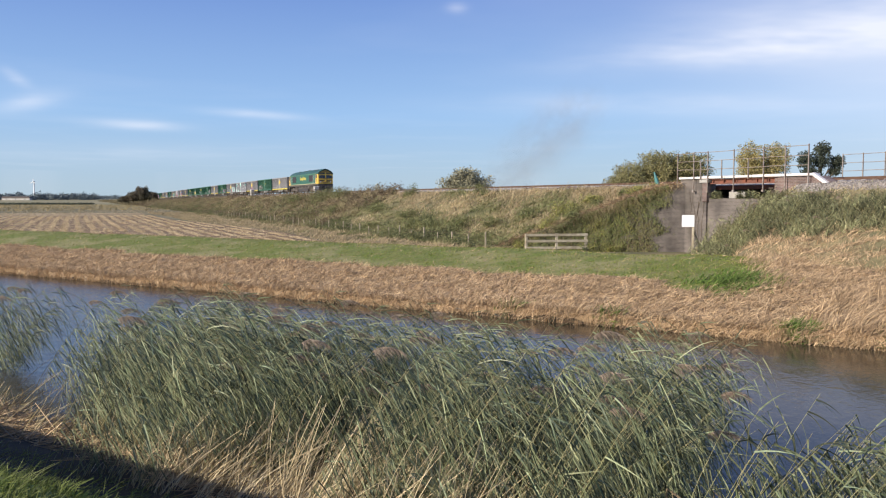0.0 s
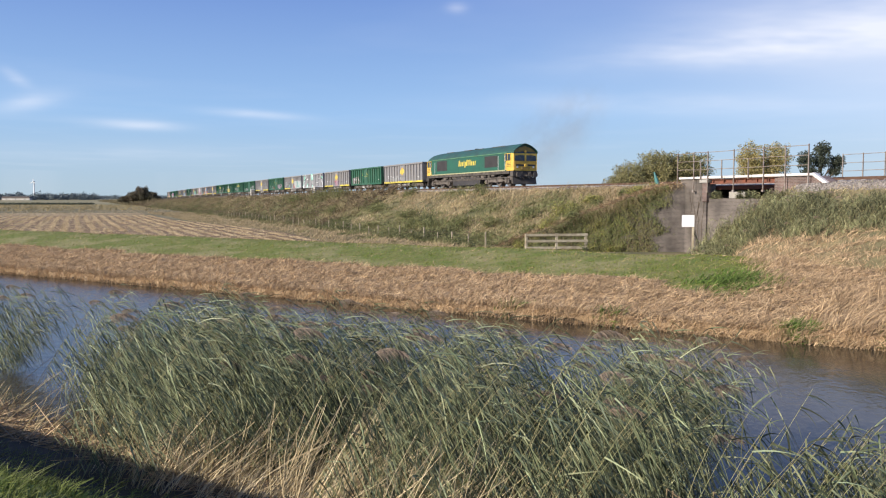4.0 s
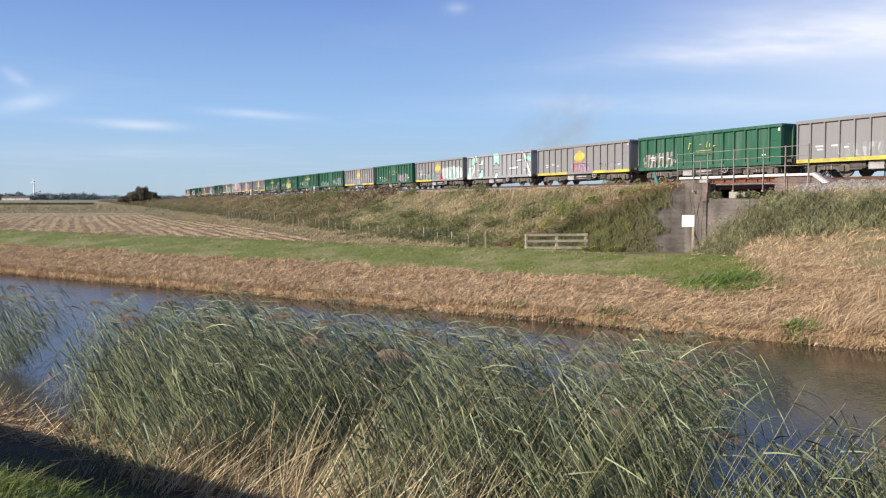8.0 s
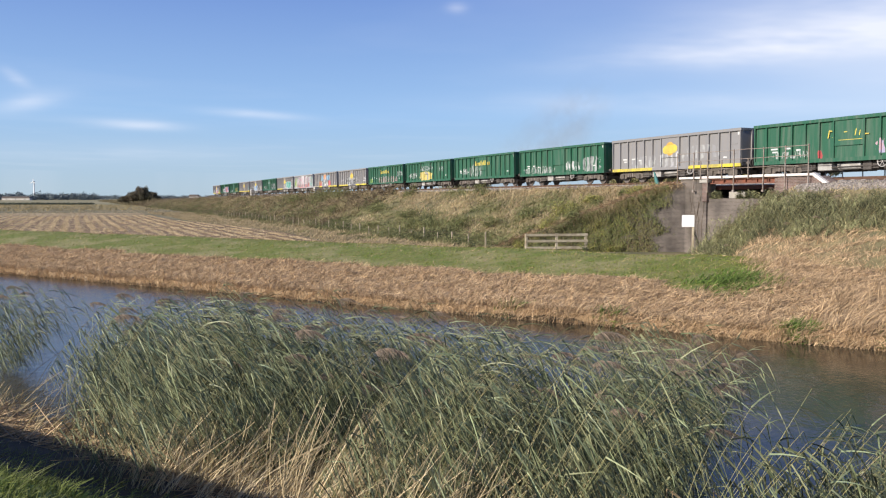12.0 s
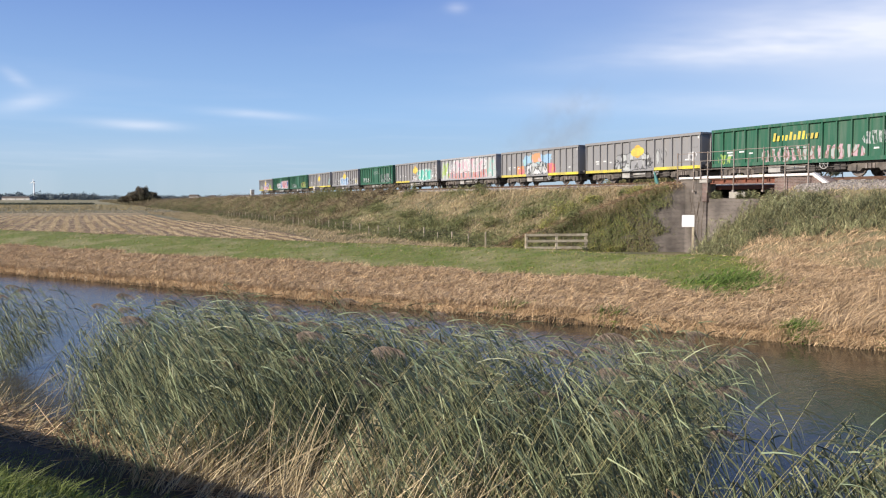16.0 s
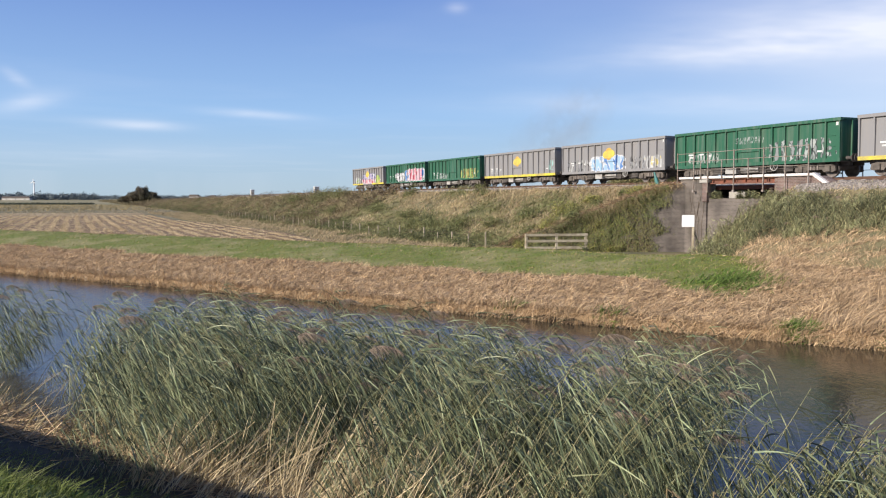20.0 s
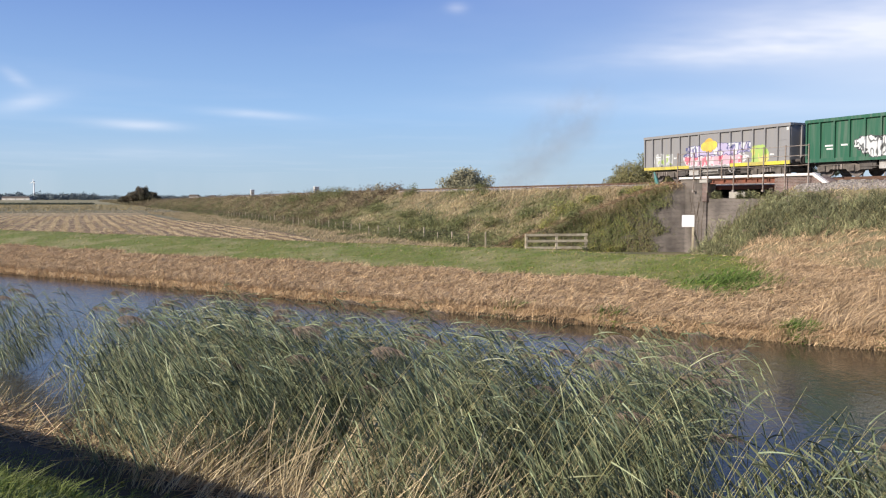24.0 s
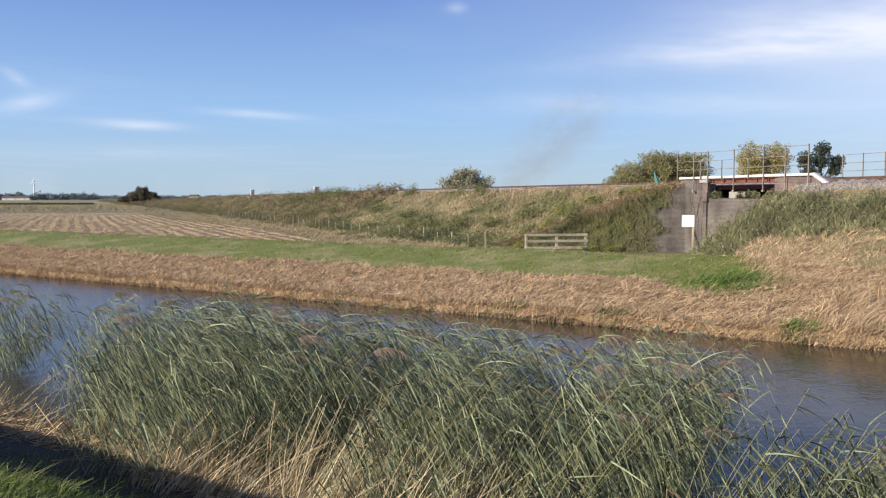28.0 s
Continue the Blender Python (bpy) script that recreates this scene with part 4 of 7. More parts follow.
def track_points(n, s0, s1, n0, n1, seed, weight=0.0):
    r = np.random.default_rng(seed)
    t = r.random(n)
    s = s1 - (s1 - s0) * t ** (1 + weight)
    nn = r.uniform(n0, n1, n)
    x, y, _ = on_track(s, nn, 0)
    return np.stack([x, y, bank_z(s, nn) - 0.03], 1), s, nn


def leafy_weeds(name, xyz, hmin, hmax, leaf, mat, label, seed, each=9):
    """Bushy weeds: upright stalks, each carrying a spray of small leaves."""
    r = np.random.default_rng(seed)
    n = len(xyz)
    h = r.uniform(hmin, hmax, n)
    k = np.repeat(np.arange(n), each)
    f = r.random(len(k)) ** 0.7
    spread = 0.28 * h[k] * (1.1 - 0.7 * f)
    p = xyz[k] + np.stack([r.normal(0, 1, len(k)) * spread + 0.12 * h[k] * f, r.normal(0, 1, len(k)) * spread, h[k] * f], 1)
    w = unit(np.stack([r.normal(0.25, 0.55, len(k)), r.normal(0, 0.55, len(k)), r.normal(0.6, 0.5, len(k))], 1))
    vq = ribbons(p, w, r.uniform(0.9, 2.2, len(k)) * leaf, r.uniform(0.18, 0.42, len(k)) * leaf, np.tile((0.05, 0, -0.3), (len(k), 1)), 1, r=r, taper=0.7)
    return stuff(name, vq, mat, label, "weeds")


def build_embankment_plants():
    # a quilt of dry tan grass, green weeds and dark herbage: drier towards the crest, darker at the foot
    def dryness(s, n):
        return 0.13 * (n - 29.2) + 0.75 * bumps(s, n * 1.6, 15, 91) + 0.6 * bumps(s, n * 1.5, 5, 92)

    r = np.random.default_rng(60)
    p, s, n = track_points(120000, -330, -40.2, 24.0, 35.0, 61, 1.1)
    ok = (s < wing_s(n) - 0.1) & ((n < 34.2) | (s < -90))
    d = dryness(s, n) + r.normal(0, 0.4, len(s))
    grass_patch("embankment_grass", p[ok & (d > 0.35)], 0.25, 0.7, 0.035, (0.3, -0.05), M["grass_tan"], "dry tan grass bending on the embankment", "grass", 62, 2, 0.4)
    grass_patch("embankment_grass", p[ok & (d <= 0.35) & (d > -0.4)], 0.25, 0.65, 0.035, (0.25, -0.05), M["bank_grass"], "rough mixed dry and green grass on the embankment", "grass", 64, 2, 0.45)
    low = ok & (d <= -0.4)
    sel = np.where(low)[0][::4]
    leafy_weeds("green_weeds", p[sel], 0.3, 0.9, 0.12, M["weed_green"], "leafy green weeds on the embankment side", 81)
    sel = np.where(low & (dryness(s, n) < -0.75))[0][1::3]
    leafy_weeds("dark_weeds", p[sel], 0.4, 1.1, 0.13, M["weed_dark"], "tall dark weeds on the embankment side", 82)
    grass_patch("embankment_grass", p[low][1::2], 0.2, 0.5, 0.035, (0.25, -0.05), M["weed_green"], "green grass among the weeds", "grass", 83, 2, 0.45)
    p, s, n = track_points(16000, -30, 40, 24.0, 29.5, 63)
    grass_patch("embankment_grass", p, 0.2, 0.5, 0.03, (0.25, -0.05), M["straw"], "dry grass on the embankment beside the bridge", "grass", 65, 2, 0.6)
    p, s, n = track_points(5200, -38.2, -33.0, 30.5, 34.3, 95)
    keep = n > -0.895 * s
    grass_patch("wall_foot_grass", p[keep][::2], 0.4, 1.1, 0.025, (0.25, -0.1), M["bank_grass"], "tall mixed grass at the foot of the bridge wall", "grass", 96, 3, 0.35)
    grass_patch("wall_foot_straw", p[keep][1::2], 0.4, 1.2, 0.022, (0.3, -0.1), M["straw"], "dry straw-coloured stems at the foot of the bridge wall", "dry grass", 97, 3, 0.4)
    p, s, n = track_points(12000, -31.5, 5, 31.3, 34.9, 87)
    grass_patch("cess_grass", p, 0.12, 0.4, 0.03, (0.25, -0.05), M["bank_grass"], "short rough grass below the ballast", "grass", 88, 2, 0.5)
    p, s, n = track_points(24000, -420, -88, 24.0, 34.8, 69, 0.6)
    q = 0.8 * bumps(s, n * 3, 16, 93) + 0.5 * bumps(s, n * 3, 6, 94)
    grass_patch("embankment_weeds", p[q > -0.1], 0.4, 1.1, 0.07, (0.2, -0.05), M["bank_weed"], "tall brown weeds and grasses on the embankment", "weeds", 70, 2, 0.3)
    leafy_weeds("brown_weeds", p[q <= -0.1][::3], 0.6, 1.4, 0.2, M["weed_brown"], "tall bushy brown weeds on the embankment", 84, 7)
    p, s, n = track_points(9000, -1000, -400, 22.0, 34.8, 75, 0.3)
    grass_patch("far_embankment_weeds", p, 0.9, 2.0, 0.3, (0.2, -0.05), M["bank_weed"], "brown weeds on the distant embankment", "weeds", 76, 1, 0.3)
    r = np.random.default_rng(77)
    x, y = r.uniform(-260, -40, 30000), 146 + 270 * r.random(30000) ** 1.4
    s, n = x * TC + y * TS, x * -TS + y * TC
    p = np.stack([x, y, np.full(30000, LAND_Z - 0.02)], 1)
    far = (n < 26) & (s < -168 - 0.25 * (13 - n))
    strip = s > -240 + 3 * bumps(x, y, 12, 95)
    grass_patch("bleached_grass", p[far & strip], 0.1, 0.3, 0.3, (0.3, 0), M["grass_tan"], "bleached grass strip at the end of the field", "grass", 80, 1, 0.5)
    grass_patch("far_rough_grass", p[far & ~strip], 0.2, 0.5, 0.3, (0.3, 0), M["far_grass"], "rough grass beyond the stubble field", "grass", 78, 1, 0.5)
    # bleached tussocks along the crest
    p, s, n = track_points(9000, -300, -42, 33.4, 35.6, 65, 0.9)
    grass_patch("crest_grass", p, 0.1, 0.32, 0.03, (0.3, 0), M["straw_pale"], "pale dry grass along the embankment crest", "dry grass", 66, 2, 0.35)
    # single seeding stalks standing out of the sward
    p, s, n = track_points(1500, -150, -42, 31.0, 34.4, 71, 0.8)
    p = p[s < wing_s(n) - 0.1]
    grass_patch("seeding_stalks", p, 0.5, 1.0, 0.022, (0.12, 0), M["grass_tan"], "pale seeding grass stalks on the crest", "dry grass", 72, 2, 0.15)
    # bleached rough verge between the field and the railway fence
    p, s, n = track_points(30000, -200, -44, 15.0, 25.0, 67, 0.7)
    p[:, 2] = LAND_Z - 0.02
    m = p[:, 0] * -RS + p[:, 1] * RC
    verge = (m > 41.5) & (n > np.interp(s, [-166.0, -129.0, -102.0, -79.0, -60.0], [13.0, 13.6, 17.2, 18.4, 17.4]) + 0.1)
    wet = bumps(s, n, 6, 96) + 0.25 * (n - 22.5) > 0.3
    grass_patch("rough_herbage", p[verge & ~wet], 0.15, 0.45, 0.05, (0.3, 0), M["grass_tan"], "bleached grass verge between the field and the railway", "grass", 68, 2, 0.4)
    grass_patch("rough_herbage", p[verge & wet], 0.2, 0.6, 0.05, (0.3, 0), M["bank_grass"], "rough green and brown grass along the railway fence", "grass", 79, 2, 0.4)
    p, s, n = track_points(2400, -80, -46, 23.9, 26.8, 85, 0.3)
    leafy_weeds("fence_weeds", p[bumps(s, n, 5, 97) > -0.1], 0.3, 0.8, 0.12, M["weed_green"], "green weeds along the fence", 86)


build_embankment_plants()


def leaves_blob(centres, radii, count, size, seed, flat=0.8):
    """Leaves spread through several overlapping lumps, denser towards the outside, with gaps."""
    r = np.random.default_rng(seed)
    c = np.array(centres, float)
    rad = np.array(radii, float)
    vol = np.prod(rad, 1)
    k = r.choice(len(c), count, p=vol / vol.sum())
    d = unit(r.normal(0, 1, (count, 3)))
    rr = r.random(count) ** 0.42
    clump = 0.82 + 0.22 * np.sin(d[:, 0] * 7 + k) * np.sin(d[:, 1] * 6 + 1.3 * k) + 0.12 * np.sin(d[:, 2] * 9 + k)
    p = c[k] + d * rad[k] * (rr * clump)[:, None]
    w = unit(r.normal(0, 1, (count, 3)) + np.array((0, 0, -0.2)))
    return ribbons(p, w, r.uniform(0.6, 1.4, count) * size, r.uniform(0.5, 1.0, count) * size * flat, r.normal(0, 0.2, (count, 3)), 1, r=r, taper=0.6)


def tree(name, x, y, z, lumps, leaf_mat, count, size, seed, label, category="tree", trunk_h=2.0, trunk_r=0.18):
    t = thing(name, label, category, at=pose(x, y, z))
    r = np.random.default_rng(seed)
    bm = bmesh.new()
    rod(bm, (0, 0, -0.3), (0.1, 0, trunk_h), trunk_r, trunk_r * 0.75, 8)
    for i, (c, rad) in enumerate(lumps):
        mid = (c[0] * 0.5 + r.uniform(-0.2, 0.2), c[1] * 0.5, (trunk_h * 0.7 + c[2]) / 2)
        rod(bm, (0.1, 0, trunk_h * 0.7), mid, trunk_r * 0.6, trunk_r * 0.4, 6)
        for k in range(4):
            e = (c[0] + r.uniform(-0.6, 0.6) * rad[0], c[1] + r.uniform(-0.6, 0.6) * rad[1], c[2] + r.uniform(-0.2, 0.85) * rad[2])
            rod(bm, mid, e, trunk_r * 0.3, trunk_r * 0.08, 5)
    part("trunk", bm, M["bark"], t)
    vq = leaves_blob([l[0] for l in lumps], [l[1] for l in lumps], count, size, seed)
    ob = part("crown", mesh("crown", vq[0], vq[1], None, M[leaf_mat]), None, t)
    ob["kind"] = "stuff"
    return t


def build_trees():
    tree("hawthorn_tree", 3.9, 137, 0.8, [((0, 0, 5.2), (3.6, 3, 3.4)), ((-2.9, 0, 4.4), (2.6, 2, 3.0)), ((2.9, 0, 4.8), (2.5, 2, 3.2)), ((0.2, 0, 6.9), (2.8, 2, 2.2)), ((-1.6, 0, 6.2), (2.0, 2, 1.9))],
         "leaf_grey", 15000, 0.24, 101, "grey-green rounded hawthorn behind the embankment")
    tree("willow_tree", 24.4, 91.5, 0.8, [((-3.2, 0, 5.2), (2.8, 3, 2.4)), ((0, 0, 6.4), (3.0, 3, 2.7)), ((3.2, 0, 6.6), (3.0, 3, 2.4)), ((-5.0, 0, 4.3), (1.6, 2, 1.8)), ((1.0, 0, 4.4), (5.5, 3, 2.2))],
         "leaf_olive", 70000, 0.14, 102, "broad olive-green willow turning brown in autumn", trunk_r=0.3)
    tree("poplar_tree", 31.7, 80.3, 0.8, [((-1.2, 0, 7.0), (1.7, 2, 2.1)), ((1.3, 0, 7.2), (1.7, 2, 1.9)), ((0, 0, 5.2), (2.6, 2, 2.4))],
         "leaf_yellow", 27000, 0.11, 103, "thin yellowing autumn tree with open crown", trunk_h=3, trunk_r=0.16)
    tree("pine_tree", 36.6, 78.8, 0.8, [((0.3, 0, 8.1), (0.95, 1.0, 0.9)), ((-1.3, 0, 7.1), (1.0, 1, 1.0)), ((0.2, 0, 7.0), (1.1, 1, 0.8)), ((1.75, 0, 6.9), (0.85, 1, 0.9)), ((1.5, 0, 6.0), (0.7, 1, 0.5)), ((-0.8, 0, 5.9), (1.2, 1, 0.7))],
         "leaf_dark", 8500, 0.13, 104, "dark evergreen tree with separate foliage clumps", trunk_h=6.5, trunk_r=0.16)
    tree("thorn_bush", -149, 400, 2.2, [((0, 0, 4.0), (5.2, 5, 3.8)), ((-4.6, 0, 2.6), (3.4, 4, 2.6)), ((4.8, 0, 2.8), (3.6, 4, 2.6)), ((7.2, 0, 1.6), (2.6, 3, 1.6)), ((-7.6, 0, 1.8), (3.0, 3, 2.0)), ((-9.8, 0, 1.0), (2.6, 3, 1.3))],
         "leaf_brown", 17000, 0.45, 105, "large dark thorn bush beside the distant line", "bush", 1.2, 0.3)
    for i, (x, y, w, h) in enumerate(((-12.0, 150.0, 1.3, 1.6), (-9.5, 152.0, 0.9, 1.2), (-13.6, 148.0, 0.8, 1.0))):
        tree("shrub", x, y, 4.6 - 1.0, [((0, 0, h + 0.8), (w, w, h * 0.7))], "leaf_grey", 260, 0.22, 120 + i, "small shrub growing beside the railway", "shrub", 1.0, 0.05)
    # dark shrubs and brambles on the embankment side
    r = np.random.default_rng(9)
    for i, (s, n, w, h) in enumerate(((-38.2, 26.0, 0.7, 1.0), (-38.9, 25.9, 0.5, 0.8), (-81.5, 33.4, 1.0, 1.5), (-83.0, 33.0, 0.8, 1.1), (-106, 32.6, 2.6, 1.5), (-111, 33.2, 2.8, 1.6), (-116, 32.8, 2.4, 1.3), (-66.5, 34.0, 1.1, 1.1), (-64.5, 33.2, 0.9, 0.8), (-58, 28, 2.2, 1.1), (-62, 27.5, 2.0, 0.9), (-54, 28.5, 1.6, 1.0), (-52, 26.8, 1.7, 0.9), (-67, 27.6, 1.7, 1.0),
                                       (-49.6, 29.5, 1.6, 1.2), (-47.4, 27.8, 1.2, 0.8), (-46.4, 30.3, 1.6, 1.0), (-45.4, 32.2, 1.5, 0.8), (-44.4, 29.5, 1.0, 0.7), (-72, 29, 2.2, 1.0), (-82, 30, 2.6, 1.0),
                                       (-95, 29, 3.0, 1.1), (-112, 31, 3.4, 1.5), (-104, 28, 2.6, 1.2), (-126, 32, 3.2, 1.6), (-76, 26.4, 1.9, 0.9), (-87, 26.6, 2.1, 0.9), (-43.6, 33.2, 0.9, 0.6), (-42.6, 33.4, 1.0, 0.7), (-41.9, 34.0, 0.7, 0.6), (-42.2, 32.6, 0.8, 0.7), (-43.2, 30.2, 0.9, 0.7), (-41.5, 33.0, 0.6, 0.6), (-44.6, 31.6, 1.0, 0.7), (-45.6, 28.4, 1.2, 0.9), (-42.6, 27.0, 1.0, 0.7), (-43.8, 26.4, 1.1, 0.8), (-42.2, 29.0, 0.9, 0.8), (-42.4, 31.0, 0.9, 0.7), (-41.0, 33.4, 0.6, 0.6), (-44.6, 26.2, 1.3, 1.0))):
        x, y, _ = on_track(s, n, 0)
        z = float(surface_z(np.array(x), np.array(y)))
        b = thing("bramble_bush", "tangled dark green bramble on the embankment side", "bush", "embankment brambles", at=pose(x, y, z - 0.2))
        lumps = [((r.uniform(-0.4, 0.4) * w, r.uniform(-0.4, 0.4) * w, 0.35 * h), (w * r.uniform(0.5, 0.8), w * r.uniform(0.5, 0.8), h * r.uniform(0.6, 1.0))) for _ in range(4)]
        vq = leaves_blob([l[0] for l in lumps], [l[1] for l in lumps], int(1000 * w), 0.09, 200 + i)
        part("foliage", mesh("foliage", vq[0], vq[1], None, M["ivy"] if (s > -47 and i % 3) else M["bramble"]), None, b)["kind"] = "stuff"
        bm = bmesh.new()
        for k in range(9):
            a = r.uniform(0, 6.28)
            rod(bm, (0, 0, 0), (math.cos(a) * w * 0.7, math.sin(a) * w * 0.7, h * r.uniform(0.4, 1.0)), 0.02, 0.008, 4)
        part("bramble_stem", bm, M["bark"], b)["kind"] = "stuff"


build_trees()


def build_distance():
    # long low woods on the horizon
    r = np.random.default_rng(33)
    for name, x0, x1, y, h, n in (("distant_wood", -800, -590, 1400, 15, 110), ("distant_wood", -1300, -900, 2100, 14, 110), ("distant_wood", -900, -400, 2000, 13, 150), ("distant_wood", -640, -120, 1700, 10, 170)):
        cs, rs = [], []
        for k in range(n):
            x = r.uniform(x0, x1)
            hh = h * r.uniform(0.45, 1.0)
            cs.append((x, y + r.uniform(-40, 40), 0.8 + hh * 0.5))
            rs.append((r.uniform(6, 14), 8, hh * 0.55))
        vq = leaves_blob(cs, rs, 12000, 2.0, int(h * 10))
        # the woods' haze comes from this leaf colour
        stuff(name, vq, M["leaf_far_hazed"], "long distant wood on the horizon", "trees")
    # hedge lines
    for x0, x1, y, h, mat in ((-330, -182, 420, 0.9, "leaf_dark"),):
        n = 5000
        p = np.stack([r.uniform(x0, x1, n), r.normal(y, 2, n), r.uniform(0.8, 0.8 + h, n)], 1)
        vq = ribbons(p, unit(r.normal(0, 1, (n, 3))), np.full(n, 0.5), np.full(n, 0.5), np.zeros((n, 3)), 1, r=r)
        stuff("hedge", vq, M[mat], "low dark field hedge in the distance", "hedge")
    # wind turbine
    t = thing("wind_turbine", "slender white wind turbine far across the fields", "wind turbine", at=pose(-1265, 2500, 0.8))
    bm = bmesh.new()
    rod(bm, (0, 0, 0), (0, 0, 52), 2.6, 1.8, 10)
    part("tower", bm, M["white_paint"], t)
    part("nacelle", boxed(-2.2, 2.2, -5, 3, 52, 56, bevel=0.6), M["white_paint"], t)
    for k in range(3):
        a = radians(88 + 120 * k)
        bm = bmesh.new()
        c, s = math.cos(a), math.sin(a)
        vs = [bm.verts.new((c * l - s * w, yy, 54 + s * l + c * w)) for yy in (-5.8, -5.3) for l, w in ((0.5, -0.6), (5, -1.3), (11, -0.2), (11, 0.2), (5, 0.9), (0.5, 0.6))]
        bm.faces.new(vs[:6])
        bm.faces.new(vs[6:][::-1])
        for i in range(6):
            bm.faces.new((vs[i], vs[(i + 1) % 6], vs[6 + (i + 1) % 6], vs[6 + i]))
        part("blade", bm, M["white_paint"], t)
    # far farm buildings
    for x, y, w, h in ((-702, 1330, 46, 3.2), (-385, 1250, 14, 6), (-356, 1250, 9, 5)):
        hse = thing("farmhouse", "small pale farm building on the horizon", "house", "distant farm buildings", at=pose(x, y, 0.8))
        part("wall", boxed(-w / 2, w / 2, -4, 4, 0, h), M["pale_wall"], hse)
        bm = bmesh.new()
        prism(bm, [(-w / 2 - 0.4, h + 0.02), (w / 2 + 0.4, h + 0.02), (w / 2 - 1, h + 3), (-w / 2 + 1, h + 3)], -4.4, 4.4)
        part("roof", bm, M["roof_slate"], hse)
        for k in range(3):
            part("window", boxed(-w / 3 + k * w / 3 - 0.7, -w / 3 + k * w / 3 + 0.7, -4.06, -4.004, 1.2, 2.6), M["window_dark"], hse)


build_distance()

# ---- the train ----
M["loco_green"] = material("loco_green", (0.018, 0.105, 0.062), 0.38, second=(0.024, 0.088, 0.056), scale=0.8, detail_scale=25, bump=0.02, spec=0.5)
M["loco_under"] = material("loco_grime", (0.10, 0.088, 0.076), 0.85, second=(0.05, 0.044, 0.038), scale=2, detail_scale=25, bump=0.2)
M["cantrail"] = material("cantrail_line", (0.16, 0.34, 0.17), 0.5, second=(0.12, 0.26, 0.13), scale=2, bump=0)
M["loco_roof"] = material("loco_roof_green", (0.03, 0.105, 0.075), 0.5, second=(0.035, 0.065, 0.05), scale=1.2, detail_scale=20, bump=0.05)
M["loco_yellow"] = material("loco_yellow", (0.70, 0.46, 0.07), 0.5, second=(0.55, 0.34, 0.06), scale=1.5, detail_scale=25, bump=0.02)
# dirty cab yellow, darkened further to paint in the shade on the front
M["loco_front"] = material("shaded_dirty_yellow", (0.42, 0.27, 0.06), 0.6, second=(0.26, 0.17, 0.06), scale=2.5, detail_scale=25, bump=0.05)
M["stripe_yellow"] = material("stripe_yellow", (0.60, 0.49, 0.05), 0.65, second=(0.36, 0.30, 0.09), scale=1.8, detail_scale=15, bump=0.03)
M["cream"] = material("cream_line", (0.45, 0.42, 0.24), 0.6)
M["grille"] = material("grille_grey", (0.032, 0.03, 0.031), 0.7, second=(0.05, 0.045, 0.045), scale=1.0)
M["under"] = material("underframe_grime", (0.10, 0.088, 0.08), 0.85, second=(0.055, 0.048, 0.043), scale=2, detail_scale=25, bump=0.2)
M["bogie_dust"] = material("brake_dust", (0.156, 0.133, 0.113), 0.9, second=(0.086, 0.074, 0.064), scale=3, detail_scale=25, bump=0.3)
M["wheel"] = material("wheel_steel", (0.22, 0.19, 0.17), 0.6, 0.5, second=(0.12, 0.10, 0.09), scale=4)
M["tank"] = material("pale_tank", (0.45, 0.44, 0.42), 0.7, second=(0.25, 0.23, 0.21), scale=2)
M["inside"] = material("wagon_inside", (0.09, 0.085, 0.08), 0.9, second=(0.14, 0.10, 0.08), scale=1.0)
M["orange_logo"] = material("orange_logo", (0.56, 0.33, 0.06), 0.6, second=(0.42, 0.25, 0.07), scale=2, bump=0)
M["yellow_logo"] = material("yellow_logo", (0.58, 0.47, 0.07), 0.6, second=(0.44, 0.35, 0.08), scale=2, bump=0)
M["stencil"] = material("white_stencil", (0.62, 0.62, 0.60), 0.6, second=(0.45, 0.46, 0.44), scale=5, bump=0)

# spray-paint colours
WHITE, PALE, GREY, BLACK = (0.72, 0.72, 0.72), (0.52, 0.54, 0.52), (0.33, 0.33, 0.34), (0.02, 0.02, 0.025)
PINK, HOT, TEALC, TURQ = (0.72, 0.42, 0.50), (0.75, 0.13, 0.20), (0.30, 0.62, 0.55), (0.05, 0.62, 0.48)
BLUE, SKYB, NAVY, RED = (0.05, 0.22, 0.60), (0.30, 0.55, 0.78), (0.03, 0.05, 0.22), (0.55, 0.03, 0.04)
YEL, ORG, LIME, LILAC, BROWN = (0.75, 0.60, 0.10), (0.75, 0.30, 0.06), (0.40, 0.60, 0.06), (0.52, 0.45, 0.70), (0.25, 0.12, 0.06)
SILVER = (0.29, 0.29, 0.30)
GREY_BODY, GREEN_BODY = (0.215, 0.21, 0.21), (0.013, 0.09, 0.047)


